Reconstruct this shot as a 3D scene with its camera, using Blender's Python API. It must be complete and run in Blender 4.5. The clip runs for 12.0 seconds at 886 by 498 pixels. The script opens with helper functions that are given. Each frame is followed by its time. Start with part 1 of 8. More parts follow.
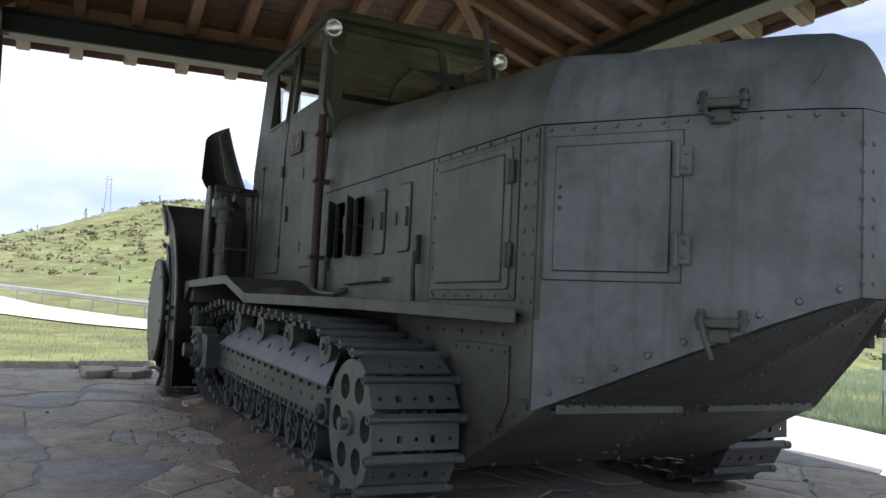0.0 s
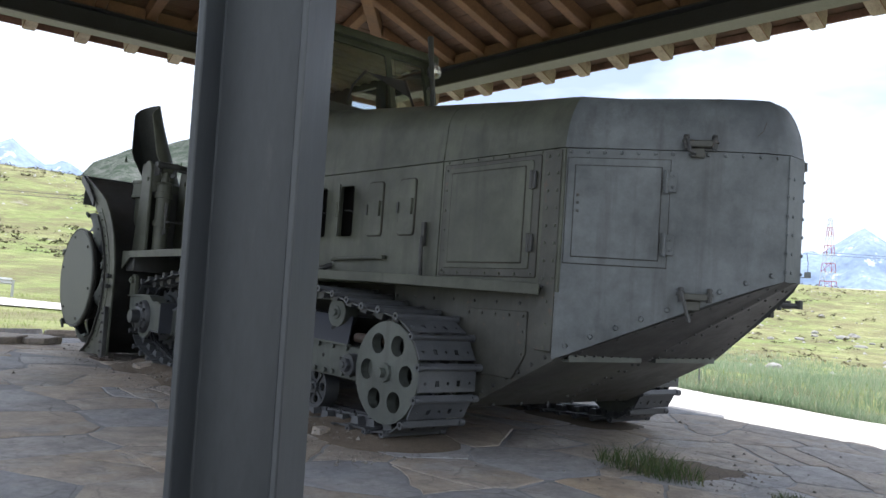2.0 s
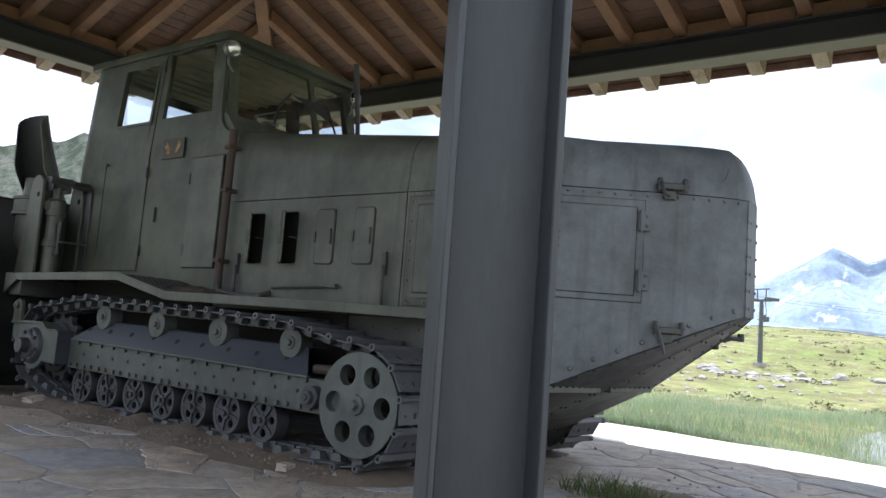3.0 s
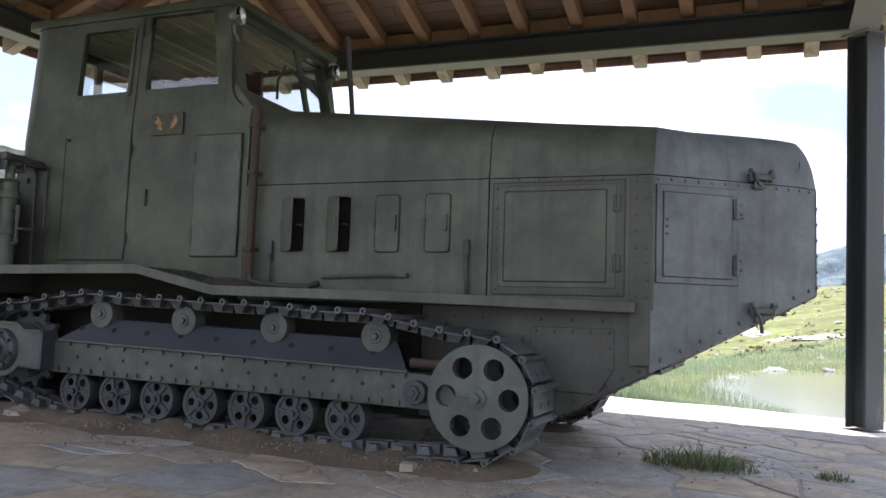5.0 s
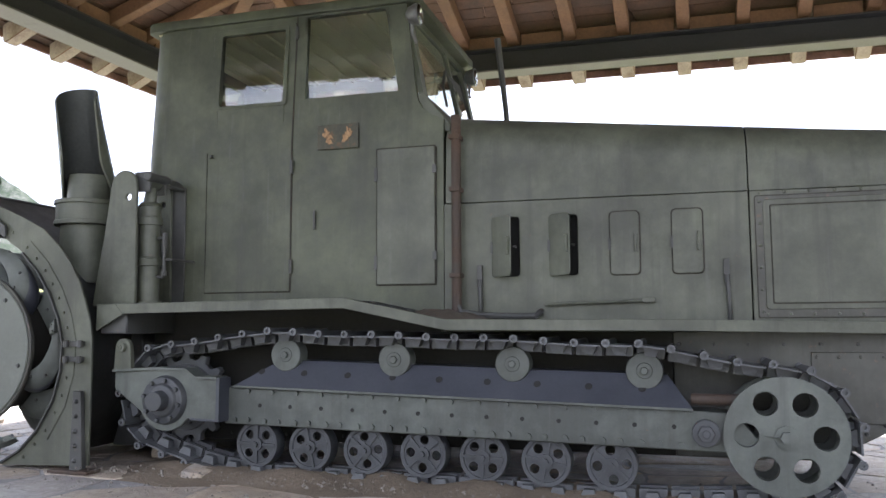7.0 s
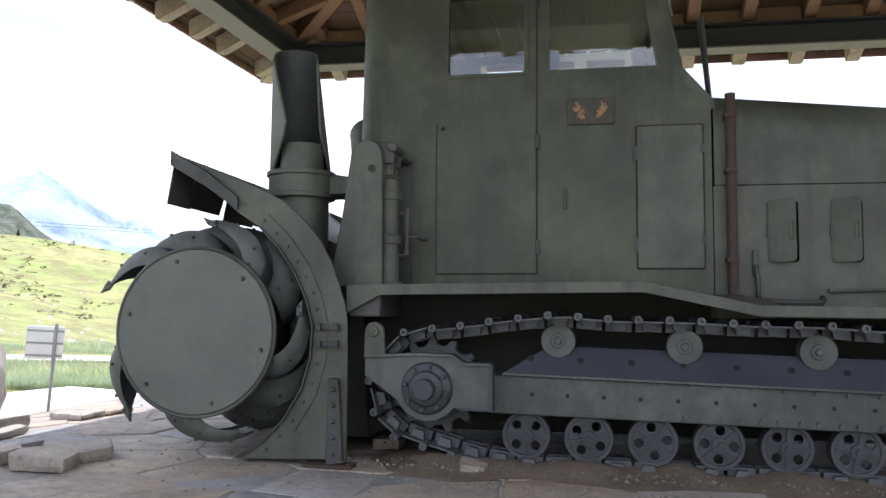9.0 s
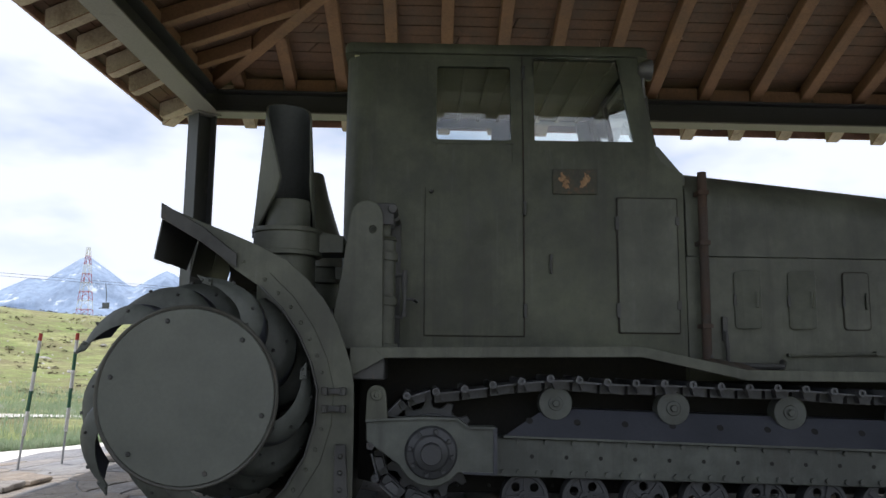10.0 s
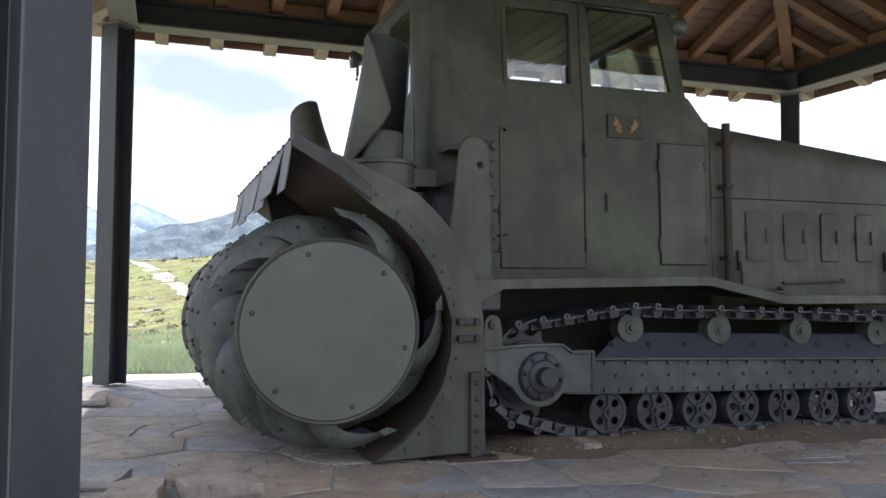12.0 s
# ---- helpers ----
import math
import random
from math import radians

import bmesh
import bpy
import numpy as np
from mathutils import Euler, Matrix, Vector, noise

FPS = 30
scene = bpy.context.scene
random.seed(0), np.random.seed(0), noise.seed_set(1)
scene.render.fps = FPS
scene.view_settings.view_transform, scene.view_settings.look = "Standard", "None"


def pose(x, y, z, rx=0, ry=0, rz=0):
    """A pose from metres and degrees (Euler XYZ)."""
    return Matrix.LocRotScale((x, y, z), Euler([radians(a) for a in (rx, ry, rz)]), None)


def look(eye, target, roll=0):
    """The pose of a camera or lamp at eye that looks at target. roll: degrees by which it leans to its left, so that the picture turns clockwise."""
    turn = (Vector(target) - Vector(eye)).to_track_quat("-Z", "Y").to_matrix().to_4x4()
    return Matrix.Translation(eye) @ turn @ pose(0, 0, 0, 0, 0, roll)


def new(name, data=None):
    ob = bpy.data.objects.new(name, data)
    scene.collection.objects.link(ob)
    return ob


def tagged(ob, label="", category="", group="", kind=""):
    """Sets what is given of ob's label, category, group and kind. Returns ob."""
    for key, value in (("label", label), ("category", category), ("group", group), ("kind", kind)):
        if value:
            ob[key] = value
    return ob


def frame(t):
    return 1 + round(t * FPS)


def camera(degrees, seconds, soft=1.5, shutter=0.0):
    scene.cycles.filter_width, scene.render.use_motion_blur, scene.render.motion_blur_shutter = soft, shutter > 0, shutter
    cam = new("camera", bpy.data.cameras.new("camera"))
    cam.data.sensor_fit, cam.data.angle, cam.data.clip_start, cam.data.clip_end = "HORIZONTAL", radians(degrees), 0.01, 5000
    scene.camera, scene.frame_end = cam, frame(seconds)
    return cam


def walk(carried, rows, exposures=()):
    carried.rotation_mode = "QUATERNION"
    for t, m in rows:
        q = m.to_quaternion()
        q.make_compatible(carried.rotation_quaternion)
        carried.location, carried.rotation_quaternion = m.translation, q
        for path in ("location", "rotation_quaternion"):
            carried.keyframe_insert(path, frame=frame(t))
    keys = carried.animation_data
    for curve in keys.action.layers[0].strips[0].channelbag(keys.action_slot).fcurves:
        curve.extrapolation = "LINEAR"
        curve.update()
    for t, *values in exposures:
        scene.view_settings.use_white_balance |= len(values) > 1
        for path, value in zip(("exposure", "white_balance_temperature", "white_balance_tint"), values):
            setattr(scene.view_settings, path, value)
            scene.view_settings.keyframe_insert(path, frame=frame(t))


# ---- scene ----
cam = camera(56.5, 12.0)
ROWS = [
    (0, (-0.064, 0.054, 1.072), (0.827, 1.839, 1.225), 2.7),
    (0.5, (-0.428, -0.017, 0.99), (0.575, 1.71, 1.089), 4.2),
    (1, (-0.922, -0.107, 1.026), (0.169, 1.555, 1.241), 4.4),
    (1.5, (-1.415, -0.227, 0.982), (-0.069, 1.234, 1.213), 3.8),
    (2, (-1.821, -0.131, 0.937), (-0.514, 1.377, 1.071), 4.0),
    (2.5, (-2.173, 0.205, 0.911), (-0.709, 1.559, 1.063), 3.7),
    (2.7, (-2.301, 0.363, 0.887), (-0.774, 1.641, 1.074), 4.0),
    (4.3, (-3.28, 1.774, 0.947), (-1.49, 2.633, 1.184), 2.6),
    (4.5, (-3.367, 2.004, 0.954), (-1.535, 2.777, 1.169), 2.1),
    (5, (-3.479, 2.492, 0.95), (-1.625, 3.222, 1.122), 1.9),
    (5.5, (-3.471, 2.989, 0.962), (-1.578, 3.636, 0.956), 1.0),
    (6, (-3.604, 3.571, 0.996), (-1.683, 4.106, 1.16), 0.6),
    (6.5, (-3.605, 4.155, 1.036), (-1.699, 4.721, 1.253), 0.3),
    (7, (-3.571, 4.705, 1.092), (-1.661, 5.268, 1.282), -0.3),
    (7.5, (-3.667, 5.247, 1.097), (-1.785, 5.867, 1.371), -0.5),
    (7.7, (-3.658, 5.509, 1.084), (-1.769, 6.12, 1.326), -0.5),
    (9.3, (-3.883, 7.474, 1.092), (-1.911, 7.76, 1.267), 0.6),
    (9.5, (-3.921, 7.719, 1.138), (-1.943, 7.933, 1.345), 0.5),
    (10, (-3.972, 8.277, 1.18), (-1.991, 8.223, 1.451), 0.5),
    (10.5, (-3.951, 8.87, 1.173), (-1.992, 8.519, 1.365), 0.7),
    (11, (-3.884, 9.493, 1.153), (-1.961, 8.967, 1.315), -0.4),
    (11.5, (-3.862, 10.186, 1.135), (-1.954, 9.588, 1.173), -0.7),
    (12, (-3.719, 10.748, 1.172), (-1.839, 10.075, 1.281), -0.4),
]
walk(cam, [(t, look(eye, target, roll)) for t, eye, target, roll in ROWS],
     exposures=[(0, -0.26, 6150, 13), (1, -0.08, 6150, 13), (2.5, 0.12, 6150, 13), (4.5, 0.28, 6250, 16), (5, 0.30, 6250, 17), (5.5, 0.54, 6220, 17), (6.5, 1.05, 6280, 18), (7.5, 1.28, 6300, 18), (9.5, 0.05, 6280, 15), (10, -0.40, 6320, 14), (10.5, -0.52, 6350, 14), (11.2, -0.22, 6280, 15), (12, 0.14, 6250, 17)])
from mathutils.geometry import tessellate_polygon


# ---- world, sun, exposure ----
SUN_FROM = Vector((1.33, 0.70, 4.35)).normalized()
world = bpy.data.worlds.new("sky")
scene.world = world
world.use_nodes = True
wn, wl = world.node_tree.nodes, world.node_tree.links
wn.clear()
w_out = wn.new("ShaderNodeOutputWorld")
w_bg = wn.new("ShaderNodeBackground")
w_sky = wn.new("ShaderNodeTexSky")
w_sky.sky_type = "NISHITA"
w_sky.sun_disc = False
w_sky.sun_elevation = math.asin(SUN_FROM.z)
w_sky.sun_rotation = math.atan2(SUN_FROM.x, SUN_FROM.y)
w_sky.altitude = 1900
w_bg.inputs["Strength"].default_value = 0.15
w_tc = wn.new("ShaderNodeTexCoord")
w_map = wn.new("ShaderNodeMapping")
w_map.inputs["Scale"].default_value = (1.0, 1.0, 2.6)
w_noise = wn.new("ShaderNodeTexNoise")
w_noise.inputs["Scale"].default_value = 2.3
w_noise.inputs["Detail"].default_value = 5
w_noise.inputs["Roughness"].default_value = 0.52
w_ramp = wn.new("ShaderNodeValToRGB")
w_ramp.color_ramp.elements[0].position = 0.36
w_ramp.color_ramp.elements[1].position = 0.50
w_ramp.color_ramp.elements[0].color = (0.38, 0.38, 0.38, 1)
w_mix = wn.new("ShaderNodeMixRGB")
w_mix.inputs[2].default_value = (8.6, 9.2, 10.0, 1)
wl.new(w_tc.outputs["Generated"], w_map.inputs["Vector"])
wl.new(w_map.outputs["Vector"], w_noise.inputs["Vector"])
wl.new(w_noise.outputs["Fac"], w_ramp.inputs["Fac"])
wl.new(w_ramp.outputs["Color"], w_mix.inputs[0])
wl.new(w_sky.outputs["Color"], w_mix.inputs[1])
wl.new(w_mix.outputs["Color"], w_bg.inputs["Color"])
wl.new(w_bg.outputs["Background"], w_out.inputs["Surface"])

sun = new("sun", bpy.data.lights.new("sun", "SUN"))
sun.data.energy = 5.0
sun.data.angle = radians(0.55)
sun.data.color = (1.0, 0.955, 0.89)
sun.matrix_world = look(SUN_FROM * 40, (0, 0, 0))


# ---- materials ----
def nodes_of(name):
    m = bpy.data.materials.new(name)
    m.use_nodes = True
    nt = m.node_tree
    return m, nt.nodes, nt.links, nt.nodes["Principled BSDF"]


def noise_tex(n, l, src, scale, detail=6, rough=0.6):
    t = n.new("ShaderNodeTexNoise")
    t.inputs["Scale"].default_value = scale
    t.inputs["Detail"].default_value = detail
    t.inputs["Roughness"].default_value = rough
    l.new(src, t.inputs["Vector"])
    return t.outputs["Fac"]


def ramp(n, l, fac, p0, c0, p1, c1):
    r = n.new("ShaderNodeValToRGB")
    e = r.color_ramp.elements
    e[0].position, e[1].position = p0, p1
    e[0].color = (*c0, 1) if len(c0) == 3 else c0
    e[1].color = (*c1, 1) if len(c1) == 3 else c1
    l.new(fac, r.inputs["Fac"])
    return r.outputs["Color"]


def mixc(n, l, fac, a, b, mode="MIX"):
    m = n.new("ShaderNodeMixRGB")
    m.blend_type = mode
    for k, v in ((0, fac), (1, a), (2, b)):
        if isinstance(v, (int, float)):
            m.inputs[k].default_value = v if k == 0 else (v, v, v, 1)
        elif isinstance(v, tuple):
            m.inputs[k].default_value = (*v, 1)
        else:
            l.new(v, m.inputs[k])
    return m.outputs["Color"]


def bump(n, l, p, fac, strength, dist):
    b = n.new("ShaderNodeBump")
    b.inputs["Strength"].default_value = strength
    b.inputs["Distance"].default_value = dist
    l.new(fac, b.inputs["Height"])
    l.new(b.outputs["Normal"], p.inputs["Normal"])


def surface(name, a, b, big=0.7, fine=25.0, stain=None, stain_at=(0.60, 0.75), stain_scale=3.0, rough=(0.5, 0.7), metal=0.0,
            relief=0.25, depth=0.004, streak=(1, 1, 1), grain=0.25, local=False, vary=0.0):
    """A surface of two close colours, mottled at two scales, with stains in patches and fine relief."""
    m, n, l, p = nodes_of(name)
    if local:
        src = n.new("ShaderNodeTexCoord").outputs["Object"]
    else:
        src = n.new("ShaderNodeNewGeometry").outputs["Position"]
    mp = n.new("ShaderNodeMapping")
    mp.inputs["Scale"].default_value = streak
    l.new(src, mp.inputs["Vector"])
    v = mp.outputs["Vector"]
    if local:
        info = n.new("ShaderNodeObjectInfo")
        add = n.new("ShaderNodeVectorMath")
        add.operation = "MULTIPLY_ADD"
        comb = n.new("ShaderNodeCombineXYZ")
        for k in range(3):
            l.new(info.outputs["Random"], comb.inputs[k])
        add.inputs[1].default_value = (37.0, 53.0, 71.0)
        l.new(comb.outputs["Vector"], add.inputs[0])
        l.new(v, add.inputs[2])
        v = add.outputs["Vector"]
    f1 = noise_tex(n, l, v, big, 8, 0.62)
    f2 = noise_tex(n, l, v, fine, 5, 0.7)
    col = ramp(n, l, f1, 0.32, a, 0.68, b)
    shade = ramp(n, l, f2, 0.25, (1 - grain,) * 3, 0.75, (1 + grain * 0.6,) * 3)
    col = mixc(n, l, 1.0, col, shade, "MULTIPLY")
    if stain:
        f3 = noise_tex(n, l, v, stain_scale, 10, 0.72)
        k = ramp(n, l, f3, stain_at[0], (0, 0, 0), stain_at[1], (1, 1, 1))
        col = mixc(n, l, k, col, stain)
    if vary:
        info2 = n.new("ShaderNodeObjectInfo")
        k2 = ramp(n, l, info2.outputs["Random"], 0.0, (1 - vary,) * 3, 1.0, (1 + vary,) * 3)
        col = mixc(n, l, 1.0, col, k2, "MULTIPLY")
    l.new(col, p.inputs["Base Color"])
    rr = ramp(n, l, f1, 0.3, (rough[0],) * 3, 0.7, (rough[1],) * 3)
    l.new(rr, p.inputs["Roughness"])
    p.inputs["Metallic"].default_value = metal
    bump(n, l, p, f2, relief, depth)
    return m


def worn_paint(name, a, b, dirt, rust=(0.105, 0.070, 0.050), rough=(0.42, 0.64), chips=0.665):
    """Old brushed paint: cloudy patches, rain runs, pale dust, rust at the chips."""
    m, n, l, p = nodes_of(name)
    g = n.new("ShaderNodeNewGeometry").outputs["Position"]
    mp = n.new("ShaderNodeMapping")
    mp.inputs["Scale"].default_value = (9.0, 9.0, 0.55)
    l.new(g, mp.inputs["Vector"])
    cloud = noise_tex(n, l, g, 1.5, 9, 0.66)
    mid = noise_tex(n, l, g, 6.5, 7, 0.7)
    fine = noise_tex(n, l, g, 70, 4, 0.7)
    runs = noise_tex(n, l, mp.outputs["Vector"], 1.0, 7, 0.62)
    col = ramp(n, l, cloud, 0.38, tuple(0.80 * q for q in a), 0.62, tuple(1.16 * q for q in b))
    col = mixc(n, l, 1.0, col, ramp(n, l, mid, 0.3, (0.78, 0.78, 0.78), 0.7, (1.20, 1.20, 1.19)), "MULTIPLY")
    col = mixc(n, l, ramp(n, l, runs, 0.53, (0, 0, 0), 0.73, (0.65,) * 3), col, dirt)
    col = mixc(n, l, ramp(n, l, noise_tex(n, l, mp.outputs["Vector"], 2.3, 8, 0.7), 0.58, (0, 0, 0), 0.80, (0.22,) * 3), col, (0.17, 0.175, 0.17))
    col = mixc(n, l, ramp(n, l, noise_tex(n, l, g, 3.2, 10, 0.75), 0.60, (0, 0, 0), 0.70, (0.38,) * 3), col, dirt)
    col = mixc(n, l, ramp(n, l, noise_tex(n, l, g, 17, 8, 0.72), chips, (0, 0, 0), chips + 0.05, (0.75,) * 3), col, rust)
    col = mixc(n, l, 1.0, col, ramp(n, l, fine, 0.25, (0.92,) * 3, 0.75, (1.06,) * 3), "MULTIPLY")
    l.new(col, p.inputs["Base Color"])
    l.new(ramp(n, l, mid, 0.3, (rough[0],) * 3, 0.7, (rough[1],) * 3), p.inputs["Roughness"])
    bump(n, l, p, mixc(n, l, 0.35, cloud, mid), 0.35, 0.012)
    return m


PAINT = worn_paint("grey_green_paint", (0.056, 0.061, 0.046), (0.080, 0.086, 0.066), (0.034, 0.033, 0.029))
PAINT_GREEN = worn_paint("olive_paint", (0.044, 0.050, 0.032), (0.064, 0.071, 0.046), (0.032, 0.033, 0.025))
PAINT_PROW = worn_paint("blue_grey_paint", (0.0767, 0.0871, 0.0923), (0.1118, 0.1235, 0.1287), (0.042, 0.042, 0.041), chips=0.69)
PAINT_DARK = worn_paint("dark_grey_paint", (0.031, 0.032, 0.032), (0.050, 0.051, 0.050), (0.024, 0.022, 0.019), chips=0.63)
# caked dirt taken down to near-black, so that it paints deep shade too
HULL_DIRT_SHADE = surface("dirt_and_shade_paint", (0.010, 0.0095, 0.008), (0.020, 0.019, 0.016), 2.2, 30, (0.030, 0.023, 0.016), (0.58, 0.75), 3.0, (0.7, 0.9), 0.0, 0.4, 0.004, grain=0.35)
DISC_PAINT = surface("disc_paint", (0.082, 0.091, 0.080), (0.122, 0.132, 0.116), 2.6, 40, (0.150, 0.155, 0.140), (0.60, 0.80), 2.0, (0.45, 0.65), 0.0, 0.15, 0.003, grain=0.10)
GRIMY = worn_paint("grimy_frame_paint", (0.040, 0.040, 0.034), (0.060, 0.061, 0.052), (0.030, 0.026, 0.020), chips=0.60)
SEAM = surface("dirt_in_seams", (0.016, 0.014, 0.012), (0.036, 0.030, 0.024), 6, 40, (0.05, 0.03, 0.02), (0.58, 0.7), 5, (0.8, 0.95), grain=0.3)
TRACK_STEEL = surface("track_steel", (0.0492, 0.05248, 0.05822), (0.082, 0.08692, 0.09348), 5, 60, (0.0902, 0.0533, 0.0369), (0.64, 0.76), 6.0, (0.38, 0.58), 0.05, 0.3, 0.003, grain=0.25, local=True, vary=0.15)
WHEEL_PAINT = surface("wheel_paint", (0.0328, 0.03526, 0.04018), (0.05412, 0.05822, 0.06396), 5, 60, (0.0533, 0.03854, 0.0287), (0.64, 0.78), 6.0, (0.40, 0.6), 0.1, 0.25, 0.003, grain=0.2, local=True, vary=0.08)
GUARD = surface("blue_dark_plate", (0.02992, 0.03344, 0.044), (0.04752, 0.05192, 0.06512), 1.6, 50, (0.0968, 0.1038, 0.1144), (0.70, 0.80), 5.0, (0.35, 0.55), 0.1, 0.2, 0.002, grain=0.15)
FRAME_PAINT = worn_paint("frame_paint", (0.058, 0.066, 0.060), (0.084, 0.094, 0.085), (0.040, 0.040, 0.036))
RUST = surface("rusty_steel", (0.03672, 0.02693, 0.02203), (0.06854, 0.04162, 0.0284), 4, 70, (0.03917, 0.03917, 0.03672), (0.55, 0.7), 6.0, (0.65, 0.85), 0.1, 0.4, 0.003, grain=0.35)
# near-black; paints the dark of the louvre openings and the track frame's holes
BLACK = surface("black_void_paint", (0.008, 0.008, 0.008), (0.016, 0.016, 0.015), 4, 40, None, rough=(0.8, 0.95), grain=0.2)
RUBBER = surface("black_rubber", (0.018, 0.018, 0.018), (0.035, 0.034, 0.032), 6, 60, None, rough=(0.7, 0.9), grain=0.2)
CHUTE_IN = surface("worn_dark_steel", (0.035, 0.040, 0.040), (0.065, 0.070, 0.068), 2.5, 40, (0.12, 0.07, 0.045), (0.6, 0.75), 4.0, (0.5, 0.7), 0.3, 0.3, 0.003)
FLAP = surface("galvanised_flap", (0.08, 0.084, 0.084), (0.12, 0.124, 0.12), 4, 60, (0.128, 0.088, 0.06), (0.62, 0.76), 6.0, (0.4, 0.6), 0.3, 0.2, 0.002)
INNER_RUST = surface("rust_stained_inside", (0.048, 0.036, 0.0264), (0.072, 0.06, 0.048), 1.7, 40, (0.096, 0.048, 0.024), (0.5, 0.68), 2.2, (0.6, 0.8), 0.1, 0.3, 0.003)
BADGE = surface("worn_badge", (0.035, 0.036, 0.026), (0.07, 0.065, 0.045), 14, 80, (0.10, 0.06, 0.035), (0.55, 0.62), 14, (0.5, 0.7), 0.2, 0.4, 0.002)
GILT = surface("flaking_cream_paint", (0.22, 0.115, 0.050), (0.36, 0.23, 0.12), 30, 120, (0.08, 0.045, 0.022), (0.50, 0.58), 40, (0.6, 0.8), 0, 0.4, 0.002)
CAB_LINING = surface("cab_lining", (0.4199, 0.3978, 0.2652), (0.5746, 0.5414, 0.3647), 2, 30, (0.221, 0.1989, 0.1326), (0.62, 0.8), 3, (0.5, 0.7), 0, 0.2, 0.002)
POST_STEEL = surface("painted_post_steel", (0.0465, 0.0525, 0.0585), (0.069, 0.075, 0.07875), 3.0, 45, (0.1125, 0.1125, 0.1087), (0.58, 0.75), 5.0, (0.4, 0.6), 0.2, 0.25, 0.002, streak=(1, 1, 0.25), grain=0.15)
BEAM_STEEL = surface("dark_beam_steel", (0.0245, 0.0252, 0.0266), (0.0385, 0.0392, 0.0406), 1.5, 40, (0.063, 0.0595, 0.056), (0.66, 0.8), 3.0, (0.5, 0.7), 0.2, 0.2, 0.002)
BEAM_FLANGE = surface("pale_beam_flange", (0.1122, 0.1097, 0.09942), (0.1581, 0.153, 0.1377), 1.5, 40, (0.0714, 0.0663, 0.05865), (0.6, 0.78), 4.0, (0.5, 0.7), 0.0, 0.2, 0.002)
RAFTER_WOOD = surface("rafter_wood", (0.1097, 0.05605, 0.02536), (0.1918, 0.1014, 0.04779), 2.2, 30, (0.11, 0.055, 0.027), (0.58, 0.78), 2.0, (0.6, 0.8), 0, 0.4, 0.004, streak=(1.0, 1.0, 1.0), grain=0.3)
TAIL_WOOD = surface("weathered_rafter_tail", (0.255, 0.204, 0.1445), (0.391, 0.3315, 0.2465), 3.2, 40, (0.1445, 0.0935, 0.0595), (0.52, 0.7), 4.0, (0.6, 0.85), 0, 0.4, 0.004, grain=0.3)
BOARD_WOOD = surface("roof_board_wood", (0.05697, 0.02981, 0.01524), (0.1139, 0.05962, 0.03047), 2.6, 26, (0.1522, 0.0752, 0.03939), (0.55, 0.75), 1.7, (0.6, 0.8), 0, 0.4, 0.004, grain=0.3)
LATH_WOOD = surface("eave_lath_wood", (0.17, 0.085, 0.055), (0.28, 0.16, 0.11), 3.0, 40, (0.12, 0.07, 0.05), (0.5, 0.7), 4.0, (0.6, 0.85), 0, 0.4, 0.004, grain=0.3)
TILE_CLAY = surface("clay_roof_tile", (0.24, 0.145, 0.10), (0.36, 0.235, 0.17), 4, 40, (0.14, 0.12, 0.10), (0.52, 0.7), 5.0, (0.7, 0.9), 0, 0.4, 0.004, grain=0.3)
